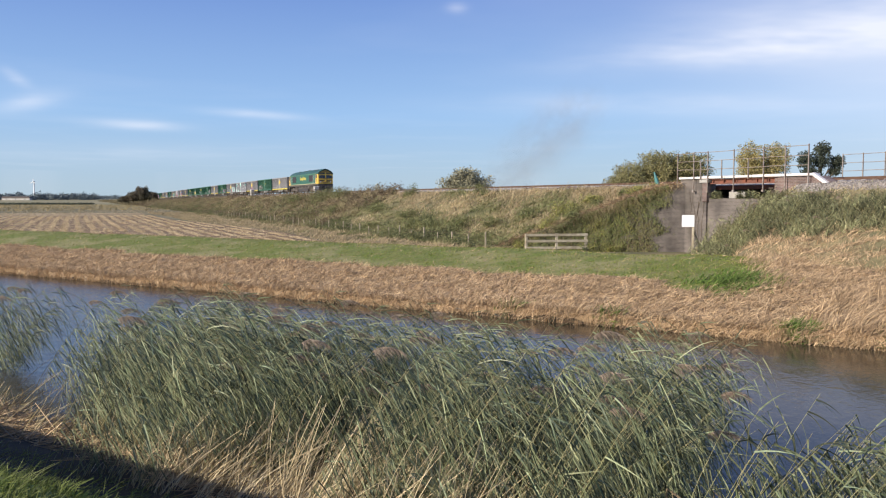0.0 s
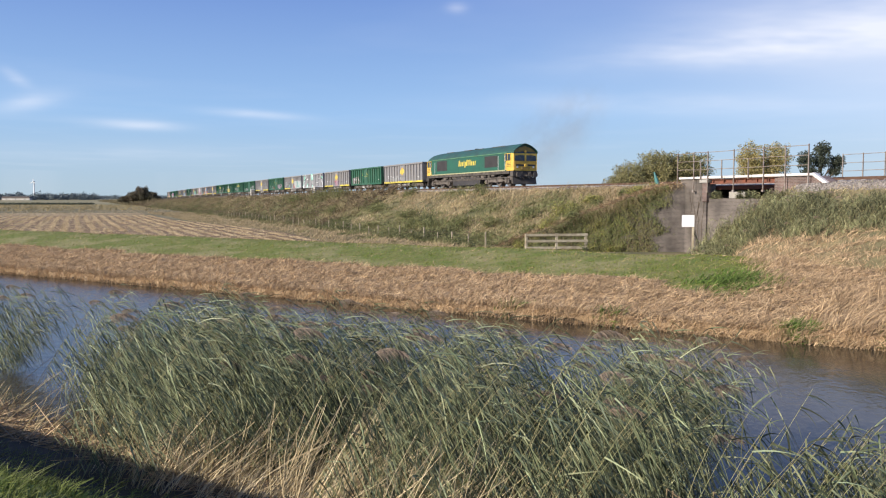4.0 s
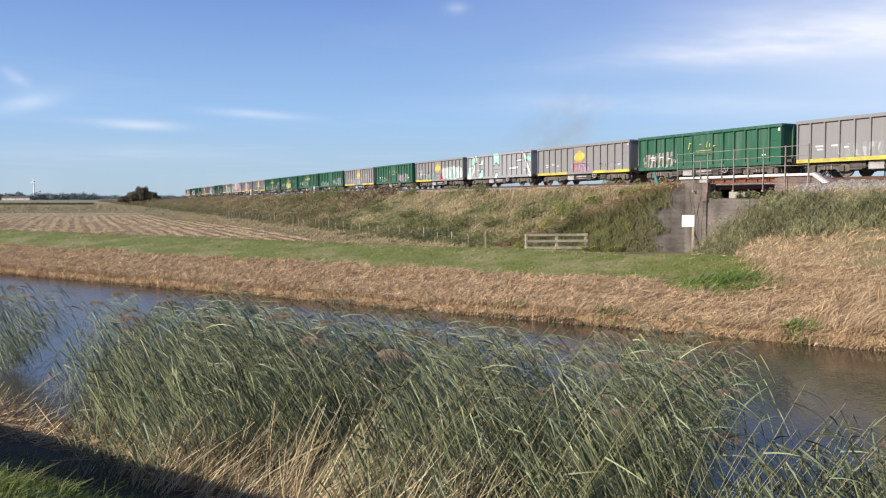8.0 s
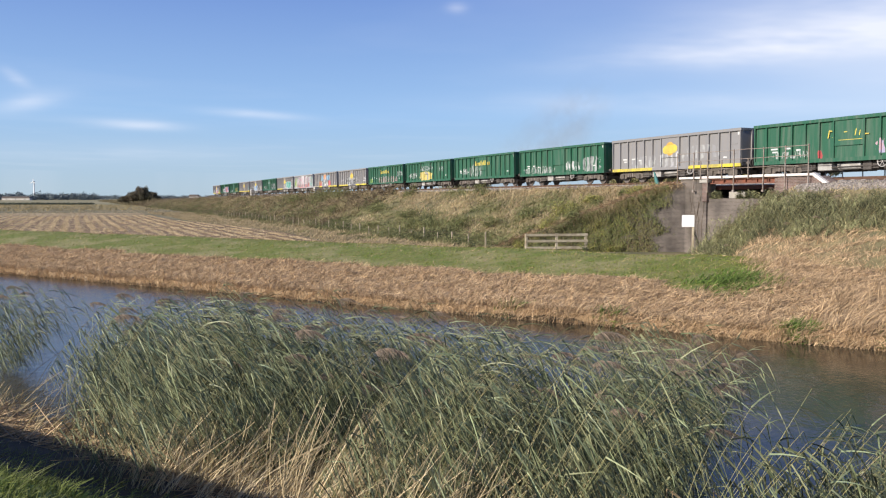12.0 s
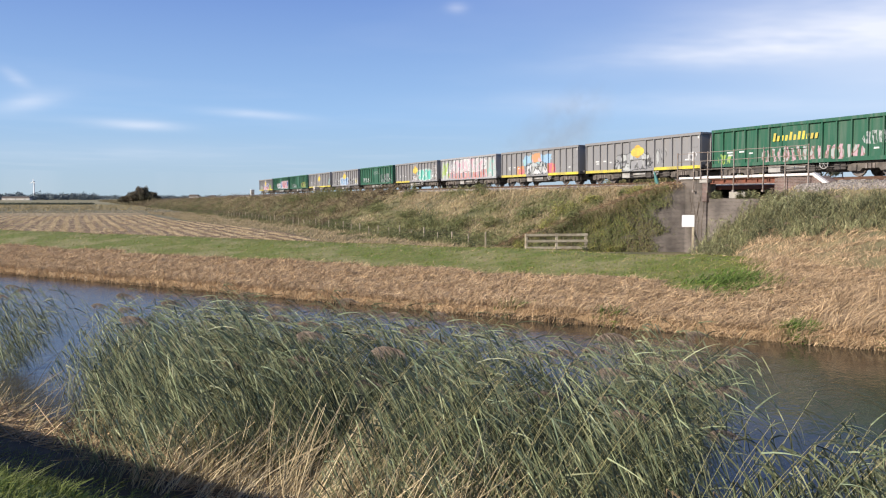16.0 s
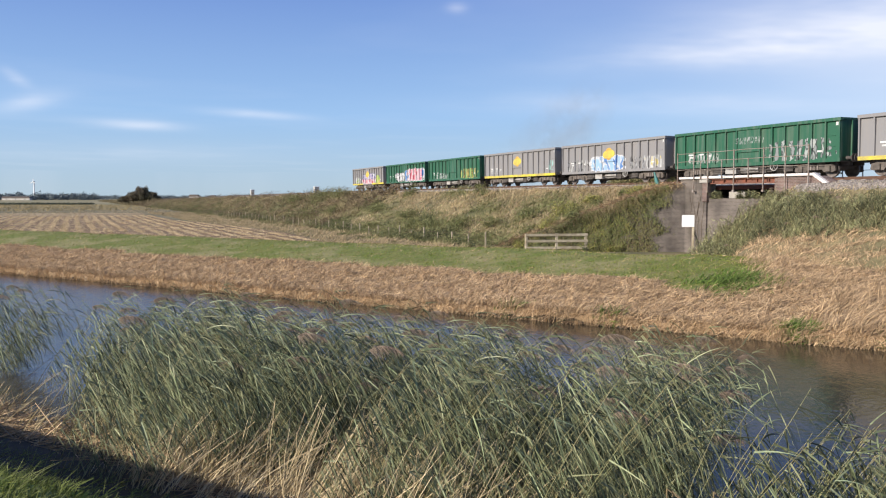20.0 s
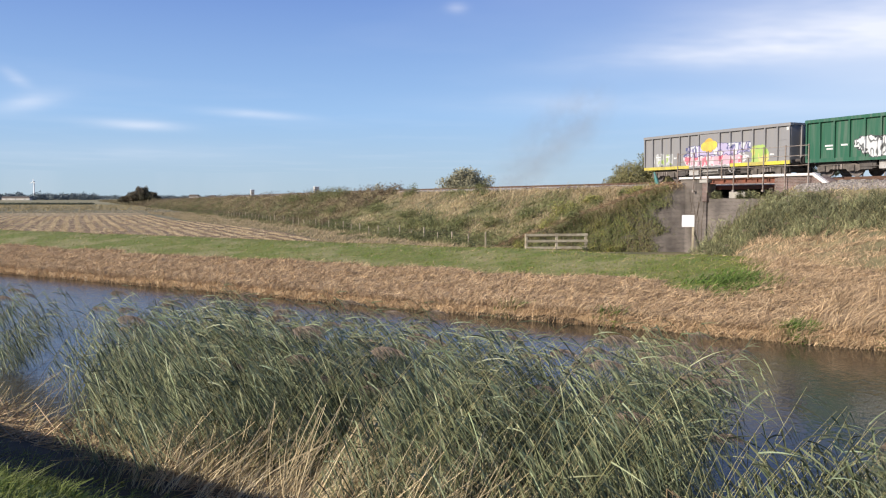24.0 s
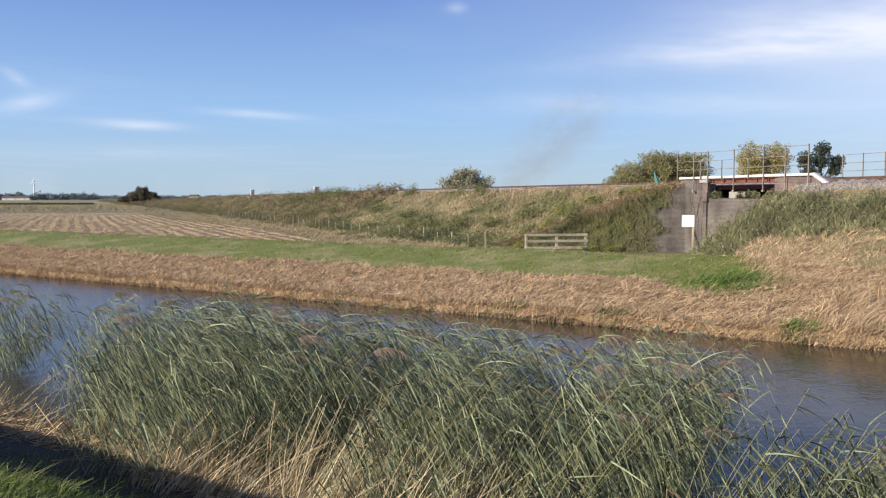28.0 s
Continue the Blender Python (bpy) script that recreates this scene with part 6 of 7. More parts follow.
# body, badge, name bars, sill sections (rear, middle, front), sprayed shapes
G, V = GREY_BODY, GREEN_BODY
WAGONS = [
    (G, 1, 0, (1, 1, 1), [(-4.2, -0.6, 1.05, 1.75, GREY, PALE, GREY, 3)], "grey box wagon with yellow sill and orange badge"),
    (V, 0, 2, (0, 0, 0), [(-6.0, -2.6, 0.95, 2.0, PALE, PINK, BROWN, 3.5)], "green box wagon with pink and grey graffiti at one end"),
    (G, 1, 0, (1, 0, 1), [(-1.2, 1.4, 0.9, 1.75, PINK, HOT, NAVY, 3), (-0.75, 0.75, 1.65, 2.3, ORG, YEL, BROWN, 4), (2.6, 6.0, 1.25, 1.6, GREY, BLACK, GREY, 4)], "grey box wagon with orange and pink graffiti over its badge"),
    (SILVER, -1, 0, (0, 0, 0), [(-6.3, -5.3, 1.0, 1.9, WHITE, TEALC, PALE, 1.2)], "silver-sprayed box wagon with teal and white graffiti"),
    (G, 1, 0, (1, 0, 0), [(-6.0, -4.2, 1.0, 2.2, GREY, PALE, BLACK, 2), (-4.0, 0.2, 0.95, 2.05, GREY, TEALC, BLACK, 3.5), (0.4, 1.2, 0.9, 1.6, RED, RED, RED, 2), (1.0, 6.2, 0.95, 2.25, TEALC, WHITE, WHITE, 1.6)], "grey box wagon with large pale teal graffiti"),
    (V, 0, 2, (0, 0, 0), [(1.6, 5.0, 0.95, 1.9, PINK, LILAC, PINK, 3.5), (-5.2, -2.6, 1.1, 1.5, PALE, V, PALE, 4), (-2.0, -1.6, 1.0, 1.5, RED, RED, RED, 2)], "green box wagon with pink graffiti lettering"),
    (G, 1, 0, (1, 0, 1), [(-1.2, 1.3, 0.95, 2.0, WHITE, PALE, GREY, 2.5), (-4.6, -1.3, 0.95, 1.85, GREY, PALE, GREY, 3), (1.6, 4.6, 1.4, 2.3, GREY, PALE, GREY, 3)], "grey box wagon with white graffiti under its badge"),
    (V, 0, 0, (0, 0, 0), [(-5.6, -0.6, 1.0, 1.6, PALE, V, PALE, 4), (1.0, 3.0, 1.05, 1.9, WHITE, V, WHITE, 3), (3.4, 5.9, 0.95, 2.15, GREY, PALE, PALE, 2.5)], "green box wagon with white and grey graffiti"),
    (V, 0, 1, (0, 0, 0), [(-5.2, -3.4, 1.3, 1.9, PALE, V, WHITE, 4), (-2.8, 0.0, 1.1, 2.3, V, PALE, PALE, 2.5)], "green box wagon with yellow name bars and white scrawl"),
    (V, 0, 0, (0, 0, 0), [(-2.2, 1.3, 0.95, 1.95, YEL, GREY, YEL, 1.2), (-5.4, -3.2, 1.2, 1.9, V, PALE, PALE, 4), (-2.2, 1.5, 2.0, 2.6, V, V, WHITE, 4), (3.2, 4.6, 1.9, 2.4, V, V, WHITE, 3)], "green box wagon with yellow painted panels"),
    (V, 0, 1, (0, 0, 0), [(-2.8, 4.6, 0.95, 1.75, PINK, PALE, BROWN, 3.2), (-6.0, -4.6, 0.95, 1.6, LIME, V, LIME, 3), (4.3, 6.0, 1.6, 2.3, V, PALE, PALE, 4)], "green box wagon with pale pink lettering along its side"),
    (G, 1, 0, (1, 0, 1), [(-3.2, 1.6, 0.85, 2.15, PALE, GREY, BLACK, 1.7), (1.6, 3.0, 1.2, 2.3, GREY, PALE, BLACK, 3), (5.1, 6.0, 1.3, 1.9, WHITE, PALE, WHITE, 4)], "grey box wagon with silver bubble graffiti"),
    (G, 0, 0, (1, 0, 1), [(-2.6, 2.4, 1.6, 2.7, SKYB, TEALC, SKYB, 1.4), (-0.9, 0.7, 1.9, 2.8, ORG, PINK, ORG, 1.5), (-2.2, 1.8, 0.9, 2.0, PALE, WHITE, BLACK, 1.4), (-3.6, -2.2, 0.95, 1.8, ORG, HOT, ORG, 2), (1.6, 2.9, 0.95, 1.9, HOT, ORG, HOT, 2)], "grey box wagon with multicoloured graffiti"),
    (SILVER, 0, 0, (0, 0, 0), [(-6.4, -4.2, 0.9, 2.8, PALE, LIME, PALE, 1.5), (4.0, 6.4, 0.9, 2.8, PALE, TEALC, PALE, 1.5), (-4.4, 4.6, 0.85, 1.9, ORG, PINK, HOT, 2.5), (-4.2, 4.2, 1.5, 2.95, PALE, PINK, WHITE, 2.2)], "box wagon covered end to end with red and white graffiti"),
    (G, 1, 0, (1, 0, 0), [(0.7, 5.0, 0.9, 2.3, TURQ, TURQ, WHITE, 1.2), (5.0, 6.3, 0.95, 2.7, PALE, WHITE, BROWN, 4), (-1.2, 0.5, 0.9, 1.6, WHITE, BROWN, WHITE, 4)], "grey box wagon with turquoise graffiti block"),
    (V, 0, 0, (0, 0, 0), [(1.2, 6.0, 0.95, 2.15, GREY, PALE, BLACK, 2.8), (-5.2, -2.4, 1.1, 1.7, V, PALE, PALE, 4), (-1.2, 1.2, 2.1, 2.5, V, V, PALE, 5)], "green box wagon with grey-white graffiti lettering"),
    (G, 1, 0, (0, 0, 0), [(-2.6, 2.2, 0.9, 2.1, SKYB, BLUE, WHITE, 1.6), (2.2, 4.4, 0.95, 1.9, GREY, PALE, BLACK, 3), (4.2, 6.1, 0.95, 1.9, PALE, YEL, WHITE, 3), (-5.6, -2.6, 0.95, 1.9, GREY, PALE, BLACK, 3)], "grey box wagon with blue bubble graffiti"),
    (G, 1, 0, (1, 1, 1), [(5.2, 6.1, 1.2, 2.1, G, TEALC, TEALC, 3), (-5.2, -3.4, 1.2, 1.6, G, PALE, PALE, 4)], "clean grey box wagon with yellow sill and badge"),
    (V, 0, 0, (0, 0, 0), [(1.6, 6.0, 0.9, 1.95, YEL, LIME, BROWN, 2.8), (-4.8, -1.2, 1.0, 1.6, PALE, V, PALE, 3.5)], "green box wagon with yellow-green graffiti"),
    (V, 0, 0, (0, 0, 0), [(-3.4, 0.2, 0.95, 2.1, WHITE, WHITE, BLACK, 2.4), (0.0, 1.6, 0.9, 2.3, NAVY, BLUE, WHITE, 1.2), (4.4, 6.2, 0.9, 2.4, NAVY, BLUE, WHITE, 1.0), (0.8, 5.4, 0.9, 2.5, HOT, PINK, WHITE, 1.4)], "green box wagon with large pink and white graffiti"),
    (G, 1, 0, (1, 0, 1), [(-2.4, 3.4, 0.9, 1.9, HOT, PINK, WHITE, 1.8), (-2.6, 3.6, 1.5, 2.3, LILAC, WHITE, NAVY, 2.2), (3.4, 4.8, 0.9, 2.0, LIME, YEL, LIME, 2), (-5.4, -3.4, 1.0, 1.9, PALE, LIME, WHITE, 3)], "last grey box wagon with purple and pink graffiti"),
]


def dress(w, spec, k):
    body, badge, bars, sills, blobs, label = spec
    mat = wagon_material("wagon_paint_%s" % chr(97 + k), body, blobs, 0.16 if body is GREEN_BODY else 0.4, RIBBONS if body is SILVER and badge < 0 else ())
    w["label"] = label
    seen = {}
    for ob in list(w.children_recursive):
        kind = ob.name.split(".")[0]
        if kind in ("tub", "top_rail", "end_rail", "end_post", "rib", "name_panel", "hatch_bead"):
            ob.material_slots[0].link = 'OBJECT'
            ob.material_slots[0].material = mat
        if kind == "side_sill":
            i = seen.get(kind, 0)
            seen[kind] = i + 1
            if not sills[i % 3]:
                ob.material_slots[0].link = 'OBJECT'
                ob.material_slots[0].material = mat
        if (kind in ("badge", "badge_bar") and badge < 1) or (kind == "lettering" and bars != 1) or (kind == "worn_lettering" and bars != 2):
            bpy.data.objects.remove(ob)


def build_locomotive():
    g = thing("diesel_locomotive", "green and yellow six-axle diesel freight locomotive", "locomotive")
    half = [(1.33, 1.42), (1.33, 3.02), (1.27, 3.22), (1.07, 3.44), (0.72, 3.67), (0.36, 3.84), (0.0, 3.94)]
    ring = [(-y, z) for y, z in half] + [(y, z) for y, z in half[-2::-1]]

    def loft(sections, outline, keep=lambda z: True):
        bm = bmesh.new()
        rows = []
        for x, ky, dz, off in sections:
            rows.append([bm.verts.new((x, y * ky + math.copysign(off, y) if y else 0, min(z, 3.94 - dz) + (off if z > 3 else 0))) for y, z in outline])
        for a, b in zip(rows[:-1], rows[1:]):
            for i in range(len(outline) - 1):
                bm.faces.new((a[i], a[i + 1], b[i + 1], b[i]))
        bm.faces.new(rows[0])
        bm.faces.new(rows[-1][::-1])
        return bm

    low = [p for p in ring if p[1] <= 3.1]
    part("body", loft([(-9.55, 0.99, 0.8, 0), (-8.5, 1, 0.75, 0), (8.5, 1, 0.75, 0), (9.55, 0.99, 0.8, 0)], low), M["loco_green"], g)
    roof = [p for p in ring if p[1] >= 3.0]
    part("roof", loft([(-9.75, 0.9, 0.55, 0.004), (-9.3, 0.97, 0.25, 0.004), (-8.3, 1, 0.03, 0.004), (-3.0, 1, 0, 0.004), (9.0, 1, 0, 0.004), (9.84, 1, 0.0, 0.004)], roof), M["loco_roof"], g)
    for sx in (-1, 1):
        cab = part("cab", loft([(sx * 8.8, 1, 0.76, 0.012), (sx * 9.75, 0.995, 0.8, 0.012), (sx * 10.0, 0.93, 0.86, 0.0)], low), M["loco_yellow"], g, "bright yellow cab end")
        for y in (-1, 1):
            ys = sorted((y * 1.346, y * 1.36))
            part("side_window", boxed(*sorted((sx * 8.5, sx * 9.6)), *ys, 2.36, 2.98, bevel=0.003), M["window_dark"], cab)
            bm = bmesh.new()
            for xx in (8.48, 9.02, 9.58):
                box(bm, *sorted((sx * xx, sx * (xx + 0.05))), *sorted((y * 1.3605, y * 1.372)), 2.33, 3.01)
            for zz in (2.31, 2.985):
                box(bm, *sorted((sx * 8.48, sx * 9.63)), *sorted((y * 1.3605, y * 1.37)), zz, zz + 0.035)
            part("window_frame", bm, M["loco_yellow"], cab)
            for zz in (1.82, 1.96, 2.1):
                part("cab_vent", boxed(*sorted((sx * 8.85, sx * 9.6)), *sorted((y * 1.346, y * 1.354)), zz, zz + 0.05), M["grille"], cab)
            bm = bmesh.new()
            prism(bm, [(sx * 8.45, 1.5), (sx * 8.81, 1.5), (sx * 8.81, 2.3), (sx * 8.7, 2.3)], *sorted((y * 1.333, y * 1.346)))
            part("cab_flash", bm, M["loco_yellow"], cab, "slanted yellow edge of the cab colour")
            bm = bmesh.new()
            rod(bm, (sx * 10.08, y * 0.3, 2.2), (sx * 10.08, y * 1.1, 2.2), 0.02, 0.02, 6)
            rod(bm, (sx * 10.08, y * 1.16, 1.5), (sx * 10.05, y * 1.16, 2.3), 0.02, 0.02, 6)
            part("front_handrail", bm, M["loco_yellow"], cab)
            bm = bmesh.new()
            for k in range(3):
                rod(bm, (sx * 10.0, y * (0.3 + 0.12 * k), 1.35), (sx * 10.25, y * (0.3 + 0.12 * k), 0.65 + 0.1 * k), 0.035, 0.03, 6)
            part("brake_hose", bm, M["loco_under"], g)
            bm = bmesh.new()
            vs = [bm.verts.new((sx * x, y * yy, z)) for x, yy, z in ((10.003, 0.1, 2.32), (10.003, 1.13, 2.32), (9.94, 1.08, 3.12), (9.94, 0.1, 3.2))]
            vs2 = [bm.verts.new((v.co.x + sx * 0.035, v.co.y, v.co.z)) for v in vs]
            bm.faces.new(vs)
            bm.faces.new(vs2[::-1])
            for i in range(4):
                bm.faces.new((vs[i], vs2[i], vs2[(i + 1) % 4], vs[(i + 1) % 4]))
            part("windscreen", bm, M["window_dark"], cab)
            bm = bmesh.new()
            rod(bm, (sx * 9.9, y * 0.85, 1.75), (sx * 10.05, y * 0.85, 1.75), 0.09, 0.09, 12)
            part("headlight", bm, M["sign_white"], cab)
            bm = bmesh.new()
            rod(bm, (sx * 9.6, y * 0.86, 1.05), (sx * 10.35, y * 0.86, 1.05), 0.13, 0.10, 10)
            rod(bm, (sx * 10.35, y * 0.86, 1.05), (sx * 10.40, y * 0.86, 1.05), 0.25, 0.24, 16)
            part("buffer", bm, M["loco_under"], g)
            for x in (8.6, 7.45):
                bm = bmesh.new()
                rod(bm, (sx * x, y * 1.38, 1.55), (sx * x, y * 1.38, 2.85), 0.02, 0.02, 6)
                part("handrail", bm, M["sign_white"], g)
            part("door", boxed(*sorted((sx * 7.82, sx * 8.3)), *sorted((y * 1.332, y * 1.342)), 1.5, 2.85, bevel=0.003), M["loco_green"], g)
            for k in range(4):
                part("step", boxed(*sorted((sx * 7.85, sx * 8.25)), *sorted((y * 1.15, y * 1.36)), 0.45 + k * 0.27, 0.48 + k * 0.27), M["loco_under"], g)
        bm = bmesh.new()
        top = [(-1.2, 3.06), (-1.14, 3.18), (-0.93, 3.36), (-0.6, 3.54), (0.0, 3.7), (0.6, 3.54), (0.93, 3.36), (1.14, 3.18), (1.2, 3.06)]
        prism(bm, top, sx * 9.72, sx * 9.86)
        for v in bm.verts:
            v.co = (v.co.y, v.co.x, v.co.z)
        # shade of the roof overhang is painted into the brow's colour
        part("brow_panel", bm, M["loco_front"], cab, "yellow panel over the windscreens, coloured dark for the roof's shade")
        # the roof edge overhangs the cab front
        bm = bmesh.new()
        arc = [p for p in ring if p[1] >= 3.0]
        rows = [[bm.verts.new((sx * x, y * k, 3.0 + (z - 3.0) * k + (0.004 if k == 1.0 else 0.0))) for y, z in arc] for x, k in ((9.845, 1.0), (10.08, 0.985), (10.08, 0.95), (9.845, 0.96))]
        for a, b in zip(rows, rows[1:] + rows[:1]):
            for i in range(len(arc) - 1):
                bm.faces.new((a[i], a[i + 1], b[i + 1], b[i]))
        if sx > 0:
            part("roof_visor", bm, M["loco_roof"], g)
        else:
            bm.free()
        part("nose_panel", boxed(*sorted((sx * 9.95, sx * 10.06)), -0.42, 0.42, 1.5, 1.78, bevel=0.03), M["loco_front"], cab)
        part("lamp_panel", boxed(*sorted((sx * 9.95, sx * 10.045)), -1.02, 1.02, 1.84, 2.0, bevel=0.02), M["grille"], cab, "dark panel across the cab front")
        bm = bmesh.new()
        rod(bm, (sx * 10.05, 0, 1.9), (sx * 10.16, 0, 1.9), 0.16, 0.14, 14)
        part("centre_headlight", bm, M["loco_yellow"], cab)
        for y in (-0.62, 0.62):
            bm = bmesh.new()
            rod(bm, (sx * 10.06, y * 0.6, 2.3), (sx * 10.05, y * 1.2, 2.85), 0.012, 0.012, 5)
            part("wiper", bm, M["loco_under"], cab)
            bm = bmesh.new()
            for a, c in ((1.35, 1.1), (1.1, 0.8)):
                rod(bm, (sx * 10.02, y * 1.5, a), (sx * 10.14, y * 1.55, c), 0.035, 0.035, 6)
            part("jumper_cable", bm, M["loco_under"], cab)
        bm = bmesh.new()
        rod(bm, (sx * 9.75, 0, 3.2), (sx * 10.04, 0, 3.2), 0.13, 0.12, 12)
        part("marker_lamp", bm, M["loco_yellow"], cab)
        part("bufferbeam", boxed(*sorted((sx * 9.4, sx * 9.95)), -1.3, 1.3, 0.85, 1.40, bevel=0.03), M["loco_under"], g)
        bm = bmesh.new()
        prism(bm, [(sx * 9.6, 0.35), (sx * 9.9, 0.15), (sx * 9.95, 0.2), (sx * 9.8, 0.83), (sx * 9.6, 0.83)], -1.25, 1.25)
        part("snowplough", bm, M["loco_under"], g)
        bm = bmesh.new()
        rod(bm, (sx * 9.8, 0, 1.0), (sx * 10.45, 0, 0.95), 0.08, 0.07, 8)
        part("coupling", bm, M["loco_under"], g)
    for y in (-1, 1):
        # radiator and engine-room grilles with louvre slats
        for a, b2, z0, z1 in ((-6.95, -4.35, 1.85, 2.95), (4.55, 7.25, 1.85, 2.95)):
            gr = part("grille", boxed(a, b2, *sorted((y * 1.332, y * 1.34)), z0, z1), M["grille"], g, "dark grey louvred grille")
            for k in range(11):
                z = z0 + 0.06 + k * (z1 - z0 - 0.1) / 11
                part("slat", boxed(a + 0.03, b2 - 0.03, *sorted((y * 1.341, y * 1.352)), z, z + 0.035), M["grille"], gr)
        part("waist_line", boxed(-8.5, 8.5, *sorted((y * 1.332, y * 1.35)), 1.42, 1.52), M["cream"], g, "dull cream line along the sole")
        part("gutter", boxed(-8.8, 8.8, *sorted((y * 1.325, y * 1.36)), 3.085, 3.125), M["cantrail"], g)
        for x in (-7.3, -4.3, -1.4, 3.35, 7.4):
            part("body_seam", boxed(x, x + 0.025, *sorted((y * 1.331, y * 1.337)), 1.53, 2.93), M["loco_roof"], g)
        bm = bmesh.new()
        x = -1.45
        for k, (wd, hh, dz) in enumerate(((0.34, 0.62, 0), (0.24, 0.42, 0), (0.3, 0.42, 0), (0.14, 0.55, 0), (0.3, 0.58, -0.16), (0.3, 0.62, 0), (0.2, 0.58, 0), (0.12, 0.62, 0), (0.12, 0.55, 0), (0.32, 0.42, 0), (0.3, 0.42, 0), (0.22, 0.42, 0))):
            sk = 0.22 * hh
            prism(bm, [(x, 2.2 + dz), (x + wd * 0.9, 2.2 + dz), (x + wd * 0.9 + sk, 2.2 + dz + hh), (x + sk, 2.2 + dz + hh)], *sorted((y * 1.332, y * 1.338)))
            x += wd * 1.12 + 0.07
        part("lettering", bm, M["yellow_logo"], g, "slanted yellow bars in place of a company name")
        part("sole_bar", boxed(-9.3, 9.3, *sorted((y * 1.2, y * 1.32)), 1.15, 1.417), M["loco_under"], g)
        for k in range(16):
            c = -5.6 + k * 0.75
            part("equipment_case", boxed(c, c + 0.4 + 0.25 * (k % 3 == 0), *sorted((y * 0.9, y * 1.18)), 0.88 + 0.1 * (k % 2), 1.149, bevel=0.015), M["loco_under"] if k % 3 else M["bogie_dust"], g)
        for z, r0 in ((0.8, 0.035), (0.7, 0.025)):
            bm = bmesh.new()
            rod(bm, (-8.6, y * 1.16, z), (8.6, y * 1.16, z + 0.04), r0, r0, 6)
            part("air_pipe", bm, M["bogie_dust"], g)
    bm = bmesh.new()
    prism(bm, [(-3.2, 0.3), (-3.0, 0.2), (3.0, 0.2), (3.2, 0.3), (3.25, 0.8), (3.0, 1.148), (-3.0, 1.148), (-3.25, 0.8)], -1.14, 1.14)
    part("fuel_tank", bm, M["grille"], g, "grimy grey fuel tank under the body")
    for a, b2 in ((-6.6, -4.8), (-2.2, -0.4), (1.0, 2.2), (4.2, 6.8)):
        part("roof_vent", boxed(a, b2, -0.3, 0.3, 3.7, 3.925, bevel=0.01), M["loco_under"], g)
    bm = bmesh.new()
    rod(bm, (0.3, 0, 3.9), (0.3, 0, 4.0), 0.28, 0.22, 12)
    part("exhaust", bm, M["grille"], g)
    for x in (-6.6, 6.6):
        bogie(g, x, 0.53, (-2.0, 0.0, 2.0), 2.0, M["bogie_dust"])
    # the leading cab is the longer one
    for ob in g.children_recursive:
        if ob.name.split(".")[0] not in ("bogie", "side_frame", "spring", "wheelset", "axle_box"):
            for v in ob.data.vertices:
                if v.co.x > 8.4:
                    v.co.x += 0.2
    return g


loco = build_locomotive()
wagon_model = build_wagon_model()
wagons = [wagon_model] + [copy_thing(wagon_model, Matrix()) for _ in WAGONS[1:]]
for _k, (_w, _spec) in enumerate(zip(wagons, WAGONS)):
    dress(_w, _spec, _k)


# ---- thin exhaust haze ----
def smoke_material():
    m = bpy.data.materials.new("thin_smoke")
    m.use_nodes = True
    nt = m.node_tree
    N, L = nt.nodes.new, nt.links.new
    b = nt.nodes["Principled BSDF"]
    b.inputs["Base Color"].default_value = (0.34, 0.33, 0.33, 1)
    b.inputs["Roughness"].default_value = 1.0
    b.inputs["Specular IOR Level"].default_value = 0.0
    co = N("ShaderNodeTexCoord")
    ln = N("ShaderNodeVectorMath")
    ln.operation = 'LENGTH'
    L(co.outputs["Object"], ln.inputs[0])
    soft = N("ShaderNodeMapRange")
    soft.interpolation_type = 'SMOOTHSTEP'
    soft.inputs["From Min"].default_value, soft.inputs["From Max"].default_value = 1.0, 0.0
    L(ln.outputs["Value"], soft.inputs["Value"])
    n = N("ShaderNodeTexNoise")
    n.inputs["Scale"].default_value = 1.7
    n.inputs["Detail"].default_value = 4
    L(co.outputs["Object"], n.inputs["Vector"])
    mr = N("ShaderNodeMapRange")
    mr.inputs["From Min"].default_value, mr.inputs["From Max"].default_value = 0.3, 0.75
    mr.inputs["To Max"].default_value = 0.36
    L(n.outputs["Fac"], mr.inputs["Value"])
    mu = N("ShaderNodeMath")
    mu.operation = 'MULTIPLY'
    L(soft.outputs[0], mu.inputs[0])
    L(mr.outputs[0], mu.inputs[1])
    L(mu.outputs[0], b.inputs["Alpha"])
    return m


